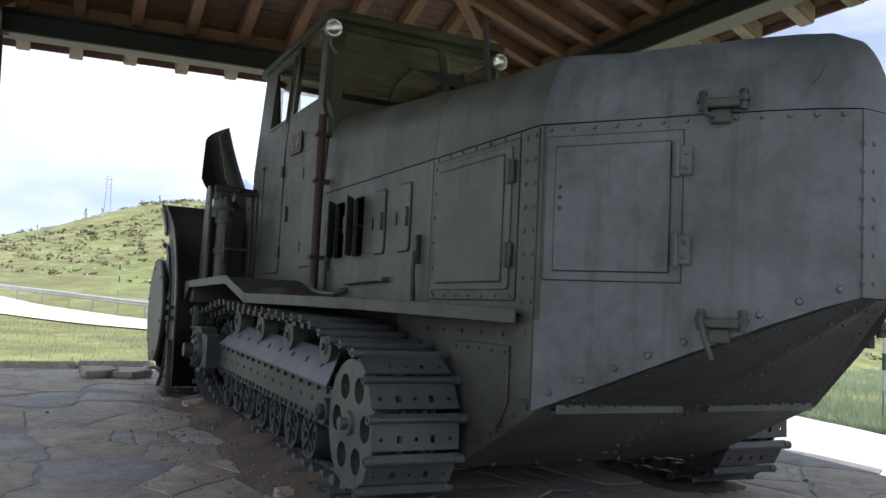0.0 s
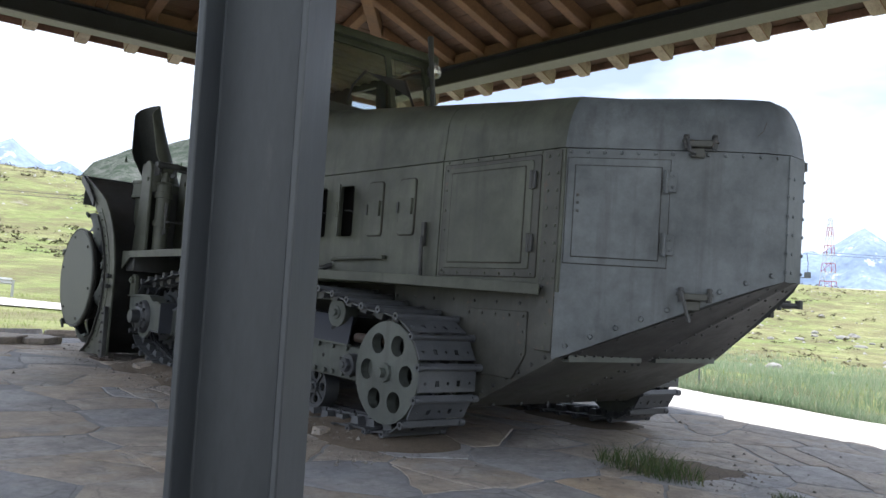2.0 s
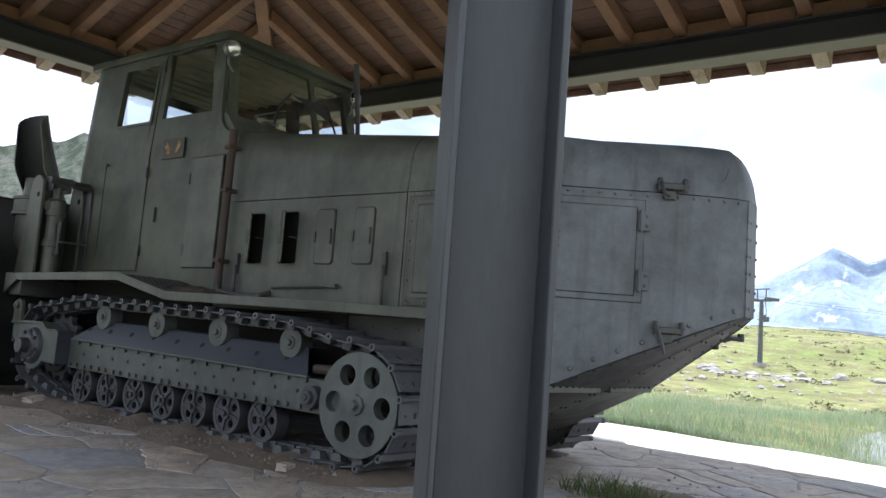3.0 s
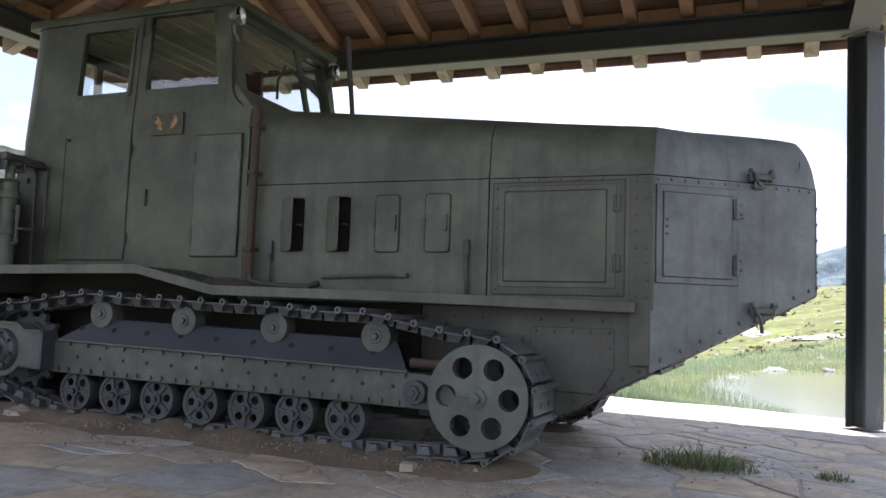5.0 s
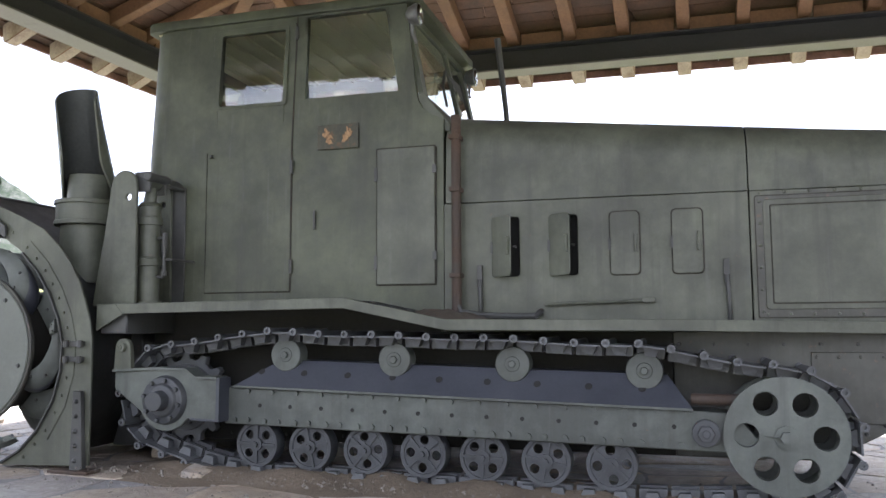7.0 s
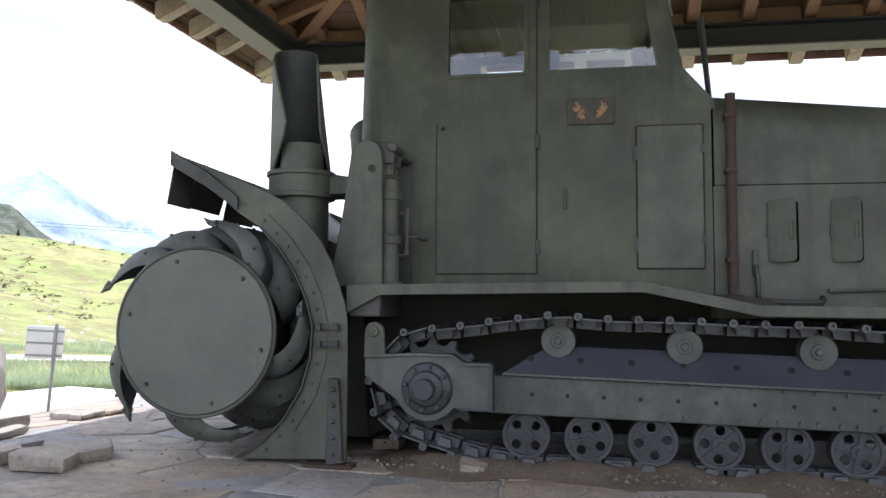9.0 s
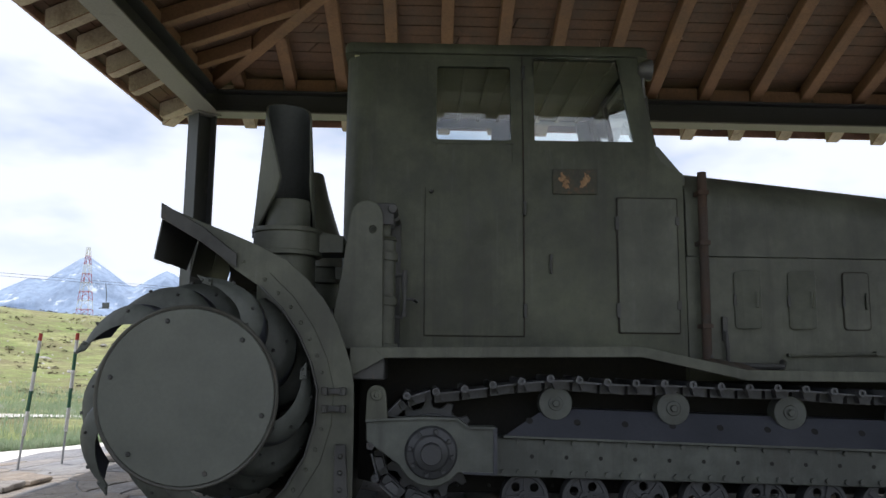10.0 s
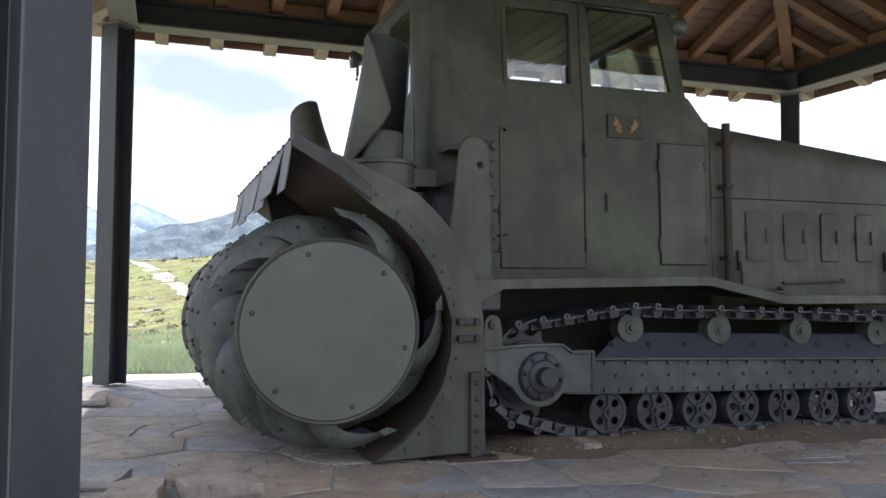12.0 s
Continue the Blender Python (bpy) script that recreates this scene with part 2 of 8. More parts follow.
def flagstone_mat():
    m, n, l, p = nodes_of("paving_flagstone")
    g = n.new("ShaderNodeNewGeometry").outputs["Position"]
    rnd = n.new("ShaderNodeObjectInfo").outputs["Random"]
    r = n.new("ShaderNodeValToRGB")
    e = r.color_ramp.elements
    e[0].position, e[0].color = 0.0, (0.355, 0.292, 0.227, 1)
    e[1].position, e[1].color = 1.0, (0.260, 0.260, 0.263, 1)
    for pos, c in ((0.3, (0.300, 0.260, 0.218, 1)), (0.5, (0.365, 0.287, 0.208, 1)), (0.7, (0.321, 0.296, 0.273, 1)), (0.86, (0.239, 0.249, 0.273, 1))):
        x = e.new(pos)
        x.color = c
    l.new(rnd, r.inputs["Fac"])
    f1 = noise_tex(n, l, g, 1.3, 9, 0.68)
    f2 = noise_tex(n, l, g, 26, 6, 0.75)
    f3 = noise_tex(n, l, g, 4.2, 9, 0.72)
    col = mixc(n, l, ramp(n, l, f1, 0.42, (0, 0, 0), 0.66, (0.65, 0.65, 0.65)), r.outputs["Color"], (0.332, 0.307, 0.282))
    col = mixc(n, l, ramp(n, l, f3, 0.58, (0, 0, 0), 0.74, (0.45, 0.45, 0.45)), col, (0.399, 0.287, 0.193))
    col = mixc(n, l, ramp(n, l, noise_tex(n, l, g, 0.9, 10, 0.75), 0.52, (0, 0, 0), 0.62, (0.6, 0.6, 0.6)), col, (0.332, 0.335, 0.337))
    col = mixc(n, l, ramp(n, l, noise_tex(n, l, g, 2.4, 10, 0.75), 0.62, (0, 0, 0), 0.70, (0.5, 0.5, 0.5)), col, (0.15, 0.13, 0.115))
    col = mixc(n, l, 1.0, col, ramp(n, l, f2, 0.25, (0.68,) * 3, 0.75, (1.22,) * 3), "MULTIPLY")
    col = mixc(n, l, 1.0, col, ramp(n, l, noise_tex(n, l, g, 5.0, 8, 0.7), 0.30, (0.66, 0.66, 0.68), 0.70, (1.30, 1.29, 1.26)), "MULTIPLY")
    wob = n.new("ShaderNodeVectorMath")
    wob.operation = "MULTIPLY_ADD"
    wob.inputs[1].default_value = (0.30, 0.30, 0.30)
    nz = n.new("ShaderNodeTexNoise")
    nz.inputs["Scale"].default_value = 3.0
    nz.inputs["Detail"].default_value = 6
    l.new(g, nz.inputs["Vector"])
    l.new(nz.outputs["Color"], wob.inputs[0])
    l.new(g, wob.inputs[2])
    vor = n.new("ShaderNodeTexVoronoi")
    vor.feature = "DISTANCE_TO_EDGE"
    vor.inputs["Scale"].default_value = 2.3
    l.new(wob.outputs["Vector"], vor.inputs["Vector"])
    crack = mixc(n, l, 1.0, ramp(n, l, vor.outputs["Distance"], 0.006, (0.75,) * 3, 0.020, (0, 0, 0)), ramp(n, l, noise_tex(n, l, g, 1.1, 4, 0.6), 0.50, (0, 0, 0), 0.60, (1, 1, 1)), "MULTIPLY")
    col = mixc(n, l, crack, col, (0.11, 0.10, 0.09))
    pits = noise_tex(n, l, g, 11, 8, 0.8)
    col = mixc(n, l, ramp(n, l, pits, 0.33, (0.75,) * 3, 0.43, (0, 0, 0)), col, (0.08, 0.07, 0.062))
    l.new(col, p.inputs["Base Color"])
    l.new(ramp(n, l, f1, 0.3, (0.45,) * 3, 0.7, (0.75,) * 3), p.inputs["Roughness"])
    bump(n, l, p, mixc(n, l, 0.5, pits, f3), 0.9, 0.03)
    return m


STONE_FLAG = flagstone_mat()
MORTAR = surface("paving_mortar", (0.165, 0.165, 0.165), (0.33, 0.33, 0.335), 2.0, 50, (0.1458, 0.1312, 0.1166), (0.56, 0.72), 2.5, (0.8, 0.95), 0, 0.7, 0.008, grain=0.35)
DIRT = surface("dry_dirt", (0.09882, 0.07603, 0.05474), (0.1596, 0.1255, 0.09126), 3, 50, (0.1901, 0.1673, 0.1368), (0.6, 0.72), 9.0, (0.85, 0.95), 0, 0.9, 0.01, grain=0.4)
ROAD_MAT = surface("pale_concrete_road", (0.6, 0.576, 0.54), (0.72, 0.696, 0.654), 0.35, 14, (0.396, 0.372, 0.336), (0.55, 0.72), 0.6, (0.8, 0.95), 0, 0.4, 0.006, grain=0.12)
APRON_MAT = surface("pale_concrete_apron", (0.68, 0.66, 0.62), (0.79, 0.77, 0.73), 0.6, 18, (0.46, 0.43, 0.38), (0.62, 0.76), 1.1, (0.8, 0.95), 0, 0.4, 0.006, grain=0.12)
RAIL_MAT = surface("weathered_pale_rail", (0.46, 0.47, 0.46), (0.60, 0.61, 0.59), 1.5, 30, (0.30, 0.29, 0.26), (0.6, 0.75), 3.0, (0.6, 0.8), grain=0.15)
ROCK_MAT = surface("grey_rock", (0.312, 0.299, 0.2795), (0.494, 0.481, 0.455), 1.2, 9, (0.208, 0.208, 0.169), (0.55, 0.7), 2.0, (0.75, 0.95), 0, 0.6, 0.02, grain=0.3, local=True)
LAMP_METAL = surface("lamp_metal", (0.10, 0.10, 0.10), (0.16, 0.16, 0.155), 10, 80, None, rough=(0.35, 0.5), metal=0.4)
GALV = surface("galvanised_steel", (0.34, 0.35, 0.36), (0.44, 0.45, 0.46), 3, 40, None, rough=(0.4, 0.6), metal=0.5, local=True)
POLE_DARK = surface("dark_mast_paint", (0.10, 0.11, 0.12), (0.16, 0.17, 0.18), 2, 30, None, rough=(0.5, 0.7), metal=0.2)
WHITE_PAINT = surface("white_pole_paint", (0.70, 0.70, 0.68), (0.80, 0.80, 0.78), 2, 30, None, rough=(0.5, 0.7))
SIGN_BACK = surface("bare_aluminium", (0.80, 0.81, 0.82), (0.88, 0.89, 0.90), 3, 40, None, rough=(0.32, 0.45), metal=0.8, grain=0.08)
RED_PAINT = surface("red_pole_paint", (0.42, 0.05, 0.04), (0.50, 0.07, 0.05), 2, 30, None, rough=(0.5, 0.7))


def glass_mat(name, tint):
    m, n, l, p = nodes_of(name)
    p.inputs["Base Color"].default_value = (*tint, 1)
    p.inputs["Transmission Weight"].default_value = 1.0
    p.inputs["IOR"].default_value = 1.7
    p.inputs["Roughness"].default_value = 0.01
    return m


GLASS = glass_mat("cab_window_glass", (0.90, 0.94, 0.93))
LENS = glass_mat("lamp_lens_glass", (0.95, 0.95, 0.92))


def mirror_mat():
    m, n, l, p = nodes_of("lamp_reflector")
    p.inputs["Base Color"].default_value = (0.85, 0.85, 0.83, 1)
    p.inputs["Metallic"].default_value = 1.0
    p.inputs["Roughness"].default_value = 0.18
    return m


REFLECTOR = mirror_mat()


def grass_ground():
    m, n, l, p = nodes_of("alpine_turf")
    g = n.new("ShaderNodeNewGeometry").outputs["Position"]
    f1 = noise_tex(n, l, g, 0.05, 8, 0.65)
    f2 = noise_tex(n, l, g, 0.5, 8, 0.7)
    f3 = noise_tex(n, l, g, 7.0, 4, 0.7)
    a = ramp(n, l, f1, 0.36, (0.25, 0.33, 0.095), 0.64, (0.40, 0.40, 0.18))
    b = ramp(n, l, f2, 0.38, (0.42, 0.48, 0.34), 0.60, (1, 1, 1))
    col = mixc(n, l, 0.55, a, b, "MULTIPLY")
    heath = ramp(n, l, noise_tex(n, l, g, 0.22, 10, 0.80), 0.44, (0, 0, 0), 0.56, (0.8,) * 3)
    col = mixc(n, l, heath, col, (0.185, 0.160, 0.080))
    s = ramp(n, l, f3, 0.3, (0.72, 0.72, 0.72), 0.7, (1.18, 1.18, 1.18))
    col = mixc(n, l, 1.0, col, s, "MULTIPLY")
    k = ramp(n, l, noise_tex(n, l, g, 0.16, 10, 0.72), 0.635, (0, 0, 0), 0.70, (1, 1, 1))
    col = mixc(n, l, k, col, (0.34, 0.31, 0.26))
    l.new(col, p.inputs["Base Color"])
    p.inputs["Roughness"].default_value = 0.95
    bump(n, l, p, mixc(n, l, 0.5, f2, f3), 1.0, 0.25)
    return m


TURF = grass_ground()
def leaf_mat(name, a, b, dry, big):
    """Blades that let some light through, with dry ones among them."""
    m, n, l, p = nodes_of(name)
    g = n.new("ShaderNodeNewGeometry")
    f1 = noise_tex(n, l, g.outputs["Position"], big, 7, 0.65)
    col = ramp(n, l, f1, 0.35, a, 0.65, b)
    col = mixc(n, l, ramp(n, l, g.outputs["Random Per Island"], 0.70, (0, 0, 0), 0.95, (0.8,) * 3), col, dry)
    l.new(col, p.inputs["Base Color"])
    p.inputs["Roughness"].default_value = 0.6
    tr = n.new("ShaderNodeBsdfTranslucent")
    l.new(col, tr.inputs["Color"])
    mx = n.new("ShaderNodeMixShader")
    mx.inputs[0].default_value = 0.45
    l.new(p.outputs["BSDF"], mx.inputs[1])
    l.new(tr.outputs["BSDF"], mx.inputs[2])
    l.new(mx.outputs["Shader"], n["Material Output"].inputs["Surface"])
    return m


REED = leaf_mat("reed_blades", (0.24, 0.34, 0.20), (0.40, 0.49, 0.33), (0.52, 0.52, 0.38), 0.7)
TUFT = leaf_mat("grass_tuft", (0.045, 0.085, 0.025), (0.09, 0.13, 0.045), (0.22, 0.20, 0.10), 4)
MEADOW = leaf_mat("meadow_blades", (0.26, 0.34, 0.10), (0.38, 0.42, 0.17), (0.42, 0.40, 0.24), 0.6)
BUSH = surface("bush_leaves", (0.085, 0.085, 0.045), (0.165, 0.14, 0.075), 0.4, 5, None, rough=(0.7, 0.9), grain=0.3)
PINE = surface("pine_needles", (0.03, 0.055, 0.03), (0.055, 0.085, 0.045), 0.2, 3, None, rough=(0.7, 0.9), grain=0.3)
TRUNK = surface("tree_bark", (0.08, 0.06, 0.045), (0.13, 0.10, 0.075), 3, 20, None, rough=(0.8, 0.95))


def mountain_mat(name, rock, veg, snow, scale, snow_amt, haze, painted_haze_col):
    """Bare rock, dark woods and old snow, with the air's blue haze painted into their colour."""
    m, n, l, p = nodes_of(name)
    g = n.new("ShaderNodeNewGeometry").outputs["Position"]
    f1 = noise_tex(n, l, g, scale, 10, 0.68)
    f2 = noise_tex(n, l, g, scale * 6, 8, 0.75)
    col = ramp(n, l, f1, 0.42, veg, 0.60, rock)
    sh = ramp(n, l, f2, 0.35, (0.6, 0.6, 0.6), 0.65, (1.25, 1.25, 1.25))
    col = mixc(n, l, 1.0, col, sh, "MULTIPLY")
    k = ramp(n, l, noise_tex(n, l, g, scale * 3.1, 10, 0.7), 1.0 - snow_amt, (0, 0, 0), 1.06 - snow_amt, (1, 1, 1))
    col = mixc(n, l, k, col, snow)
    # distance haze goes into the base colour here
    col = mixc(n, l, haze, col, painted_haze_col)
    l.new(col, p.inputs["Base Color"])
    p.inputs["Roughness"].default_value = 1.0
    p.inputs["Specular IOR Level"].default_value = 0.0
    return m


# the far range's own rock and wood colours are blued for haze too
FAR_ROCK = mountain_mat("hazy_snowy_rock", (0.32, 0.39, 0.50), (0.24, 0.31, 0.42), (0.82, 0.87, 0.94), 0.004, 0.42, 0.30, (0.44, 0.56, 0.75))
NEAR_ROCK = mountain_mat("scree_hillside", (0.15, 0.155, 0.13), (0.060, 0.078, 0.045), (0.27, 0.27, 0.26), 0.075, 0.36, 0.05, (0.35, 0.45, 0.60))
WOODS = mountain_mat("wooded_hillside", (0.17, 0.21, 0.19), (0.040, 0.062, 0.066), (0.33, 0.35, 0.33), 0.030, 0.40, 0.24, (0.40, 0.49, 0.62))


def water_mat():
    m, n, l, p = nodes_of("pond_water")
    # base colour holds both turbid brown and the slope's painted reflection
    p.inputs["Base Color"].default_value = (0.20, 0.20, 0.085, 1)
    p.inputs["Roughness"].default_value = 0.12
    p.inputs["Specular IOR Level"].default_value = 0.15
    g = n.new("ShaderNodeNewGeometry").outputs["Position"]
    bump(n, l, p, noise_tex(n, l, g, 2.2, 4, 0.6), 0.12, 0.02)
    return m


WATER = water_mat()


# ---- mesh helpers ----
def quad_strip(bm, a, b, closed=True):
    m = len(a)
    for i in range(m if closed else m - 1):
        j = (i + 1) % m
        bm.faces.new((a[i], a[j], b[j], b[i]))


def ring(bm, pts):
    return [bm.verts.new(p) for p in pts]


def add_box(bm, x0, x1, y0, y1, z0, z1, turn=None):
    v = [bm.verts.new((x, y, z)) for x in (x0, x1) for y in (y0, y1) for z in (z0, z1)]
    for f in ((0, 1, 3, 2), (4, 6, 7, 5), (0, 4, 5, 1), (2, 3, 7, 6), (0, 2, 6, 4), (1, 5, 7, 3)):
        bm.faces.new([v[i] for i in f])
    if turn is not None:
        bmesh.ops.transform(bm, matrix=turn, verts=v)
    return v


def lift(p, axis, d):
    return (d, p[0], p[1]) if axis == "x" else (p[0], d, p[1]) if axis == "y" else (p[0], p[1], d)


def add_plate(bm, outer, axis, a, b, holes=()):
    """A plate with the outline outer and holes, from a to b along axis."""
    loops = [list(outer)] + [list(h) for h in holes]
    flat = [p for lp in loops for p in lp]
    tris = tessellate_polygon([[Vector((p[0], p[1], 0)) for p in lp] for lp in loops])
    va = [bm.verts.new(lift(p, axis, a)) for p in flat]
    vb = [bm.verts.new(lift(p, axis, b)) for p in flat]
    for t in tris:
        try:
            bm.faces.new([va[i] for i in t])
            bm.faces.new([vb[i] for i in reversed(t)])
        except ValueError:
            pass
    k = 0
    for lp in loops:
        m = len(lp)
        for i in range(m):
            j = (i + 1) % m
            bm.faces.new((va[k + i], va[k + j], vb[k + j], vb[k + i]))
        k += m
    return va + vb


def frame_of(d):
    d = Vector(d).normalized()
    u = d.cross(Vector((0, 0, 1)) if abs(d.z) < 0.9 else Vector((1, 0, 0))).normalized()
    return d, u, d.cross(u)


def add_cyl(bm, p0, p1, r0, r1=None, n=16, caps=True):
    r1 = r0 if r1 is None else r1
    p0, p1 = Vector(p0), Vector(p1)
    d, u, w = frame_of(p1 - p0)
    rings = []
    for p, r in ((p0, r0), (p1, r1)):
        rings.append(ring(bm, [p + r * (math.cos(2 * math.pi * i / n) * u + math.sin(2 * math.pi * i / n) * w) for i in range(n)]))
    quad_strip(bm, rings[0], rings[1])
    if caps:
        bm.faces.new(rings[0])
        bm.faces.new(rings[1])
    return rings[0] + rings[1]


def add_tube(bm, pts, r, n=8):
    pts = [Vector(p) for p in pts]
    last = None
    for i, p in enumerate(pts):
        d = (pts[min(i + 1, len(pts) - 1)] - pts[max(i - 1, 0)])
        d, u, w = frame_of(d)
        rr = r[i] if isinstance(r, (list, tuple)) else r
        cur = ring(bm, [p + rr * (math.cos(2 * math.pi * k / n) * u + math.sin(2 * math.pi * k / n) * w) for k in range(n)])
        if last:
            quad_strip(bm, last, cur)
        else:
            bm.faces.new(cur)
        last = cur
    bm.faces.new(last)


def add_rivet(bm, p, d, r=0.011, h=0.008, n=6):
    p = Vector(p)
    d, u, w = frame_of(d)
    a, b = [], []
    for i in range(n):
        c = math.cos(2 * math.pi * i / n) * u + math.sin(2 * math.pi * i / n) * w
        a.append(bm.verts.new(p + r * c - d * 0.002))
        b.append(bm.verts.new(p + 0.62 * r * c + d * h))
    quad_strip(bm, a, b)
    bm.faces.new(b)


def rivet_line(bm, p0, p1, d, step, r=0.011, h=0.008):
    p0, p1 = Vector(p0), Vector(p1)
    m = max(1, round((p1 - p0).length / step))
    for i in range(m + 1):
        add_rivet(bm, p0.lerp(p1, i / m), d, r, h)


def arc(cx, cy, r, a0, a1, n):
    return [(cx + r * math.cos(radians(a0 + (a1 - a0) * i / n)), cy + r * math.sin(radians(a0 + (a1 - a0) * i / n))) for i in range(n + 1)]


def circle(cx, cy, r, n=16):
    return arc(cx, cy, r, 0, 360 - 360 / n, n - 1)


def rrect(y0, y1, z0, z1, r, n=3):
    return (arc(y1 - r, z1 - r, r, 0, 90, n) + arc(y0 + r, z1 - r, r, 90, 180, n) + arc(y0 + r, z0 + r, r, 180, 270, n) + arc(y1 - r, z0 + r, r, 270, 360, n))


def finish(bm, name, mat, bevel=0.0, sharp=38, seg=1):
    bmesh.ops.recalc_face_normals(bm, faces=bm.faces)
    if bevel:
        es = [e for e in bm.edges if len(e.link_faces) == 2 and e.calc_face_angle(0) > radians(50)]
        if es:
            bmesh.ops.bevel(bm, geom=es, offset=bevel, segments=seg, affect="EDGES", profile=0.7, clamp_overlap=True)
    for f in bm.faces:
        f.smooth = True
    for e in bm.edges:
        e.smooth = len(e.link_faces) == 2 and e.calc_face_angle(0) < radians(sharp)
    me = bpy.data.meshes.new(name)
    bm.to_mesh(me)
    bm.free()
    for one in (mat if isinstance(mat, (list, tuple)) else [mat]):
        me.materials.append(one)
    return me


def islands(bm):
    seen, out = set(), []
    for v in bm.verts:
        if v in seen:
            continue
        todo, grp = [v], []
        seen.add(v)
        while todo:
            q = todo.pop()
            grp.append(q)
            for e in q.link_edges:
                w = e.other_vert(q)
                if w not in seen:
                    seen.add(w)
                    todo.append(w)
        out.append(grp)
    return out


def weld(bm):
    """Ties the overlapping bodies of one casting together by a face inside the metal."""
    grp = islands(bm)
    base = list(grp[0])
    for g in grp[1:]:
        v, w = min(((v, w) for v in g for w in base), key=lambda p: (p[0].co - p[1].co).length_squared)
        bm.faces.new((v, w, v.link_edges[0].other_vert(v)))
        base += g
    return bm


def thing(name, label, category, at=(0, 0, 0), group="", kind=""):
    ob = tagged(new(name), label, category, group, kind)
    ob.location = at
    return ob


def adopt(ob, parent):
    ob.parent = parent
    inv = Matrix.Identity(4)
    o = parent
    while o is not None:
        inv = inv @ Matrix.Translation(-o.location)
        o = None
    if parent.parent is None:
        ob.matrix_parent_inverse = inv
    return ob


def part(name, bm, mat, parent, label="", bevel=0.0, sharp=38, seg=1):
    if name in ("chute_collar", "wiper"):
        weld(bm)
    if name.endswith("rivets") or name.endswith("bolts") or name in ("pipe_clamp", "guard_hole", "latch", "tread_pattern"):
        # each head is a piece of its own
        kind = "rivet" if name.endswith("rivets") else "bolt" if name.endswith("bolts") else name
        for grp in islands(bm):
            at = sum((v.co for v in grp), Vector()) / len(grp)
            idx = {v: i for i, v in enumerate(grp)}
            fs = {f for v in grp for f in v.link_faces}
            me = bpy.data.meshes.new(kind)
            me.from_pydata([v.co - at for v in grp], [], [[idx[v] for v in f.verts] for f in fs])
            me.materials.append(mat)
            ob = new(kind, me)
            adopt(ob, parent)
            ob.location = at
        bm.free()
        return None
    ob = new(name, finish(bm, name, mat, bevel, sharp, seg))
    adopt(ob, parent)
    if label:
        ob["label"] = label
    if mat is GLASS:
        ob.visible_shadow = False
    return ob


def solid(name, bm, mat, label, category, group="", kind="", bevel=0.0, sharp=38):
    return tagged(new(name, finish(bm, name, mat, bevel, sharp)), label, category, group, kind)


def share(name, mesh, parent, m, label=""):
    ob = new(name, mesh)
    ob.parent = parent
    if parent.parent is None:
        ob.matrix_parent_inverse = Matrix.Translation(-parent.location)
    ob.matrix_basis = m
    if label:
        ob["label"] = label
    return ob


# ---- the ground and the distance ----
def smooth01(v):
    v = min(1.0, max(0.0, v))
    return v * v * (3 - 2 * v)


ROAD_LINE = [(-60, 150, 4.2), (-22, 95, 4.0), (-8, 66, 3.6), (-1.6, 50, 3.2), (4.6, 38, 3.0), (11, 28.5, 2.2), (20, 20, 1.5), (32, 15.5, 1.1), (48, 13, 0.7)]


def road_near(x, y):
    """Distance from the road's middle in half widths, and the road's own height there."""
    best, at = 99.0, (0, 0)
    for (xa, ya, wa), (xb, yb, wb) in zip(ROAD_LINE, ROAD_LINE[1:]):
        dx, dy = xb - xa, yb - ya
        t = min(1.0, max(0.0, ((x - xa) * dx + (y - ya) * dy) / (dx * dx + dy * dy)))
        px, py = xa + dx * t, ya + dy * t
        d = math.hypot(x - px, y - py) / (wa + (wb - wa) * t)
        if d < best:
            best, at = d, (px, py)
    return best, at


def fall(y):
    """The paved ground rises gently towards the front of the machine and drops off past the shelter."""
    return 0.045 + 0.022 * (min(11.3, max(-4.0, y)) - 6.0) - 0.10 * min(3.0, max(0.0, y - 11.3))


def on_fall(ob):
    """Lays an object that was laid out level onto the sloping ground."""
    seen = []
    for o in [ob] + list(ob.children):
        if o.type == "MESH" and o.data not in seen:
            seen.append(o.data)
            at = o.location.y
            for v in o.data.vertices:
                v.co.z += fall(at + v.co.y)


def land(x, y):
    """Smooth lie of the land, without road or bumps."""
    r = math.hypot(x - 3, y - 6)
    az = math.degrees(math.atan2(y - 6, x - 3))
    low = smooth01((58 - az) / 34) if az > -150 else 0.0
    h = -0.08 - 0.12 * smooth01((r - 8) / 6)
    dip = low * smooth01((az + 14) / 22)
    h -= 1.75 * dip * smooth01((r - 11) / 34)
    h += 7.2 * (1 - low) * smooth01((r - 24) / 130)
    h += low * (11.6 + 1.8 * smooth01((az - 2) / 12)) * smooth01((r - 72 + 34 * (1 - dip)) / 150)
    dx = x - 34
    h += 12.8 * math.exp(-abs(dx / (33 if dx < 0 else 46)) ** 2.6 - ((y - 165) / 60) ** 2)
    h += 7.0 * math.exp(-((x - 128) / 45) ** 2 - ((y - 122) / 40) ** 2)
    return h


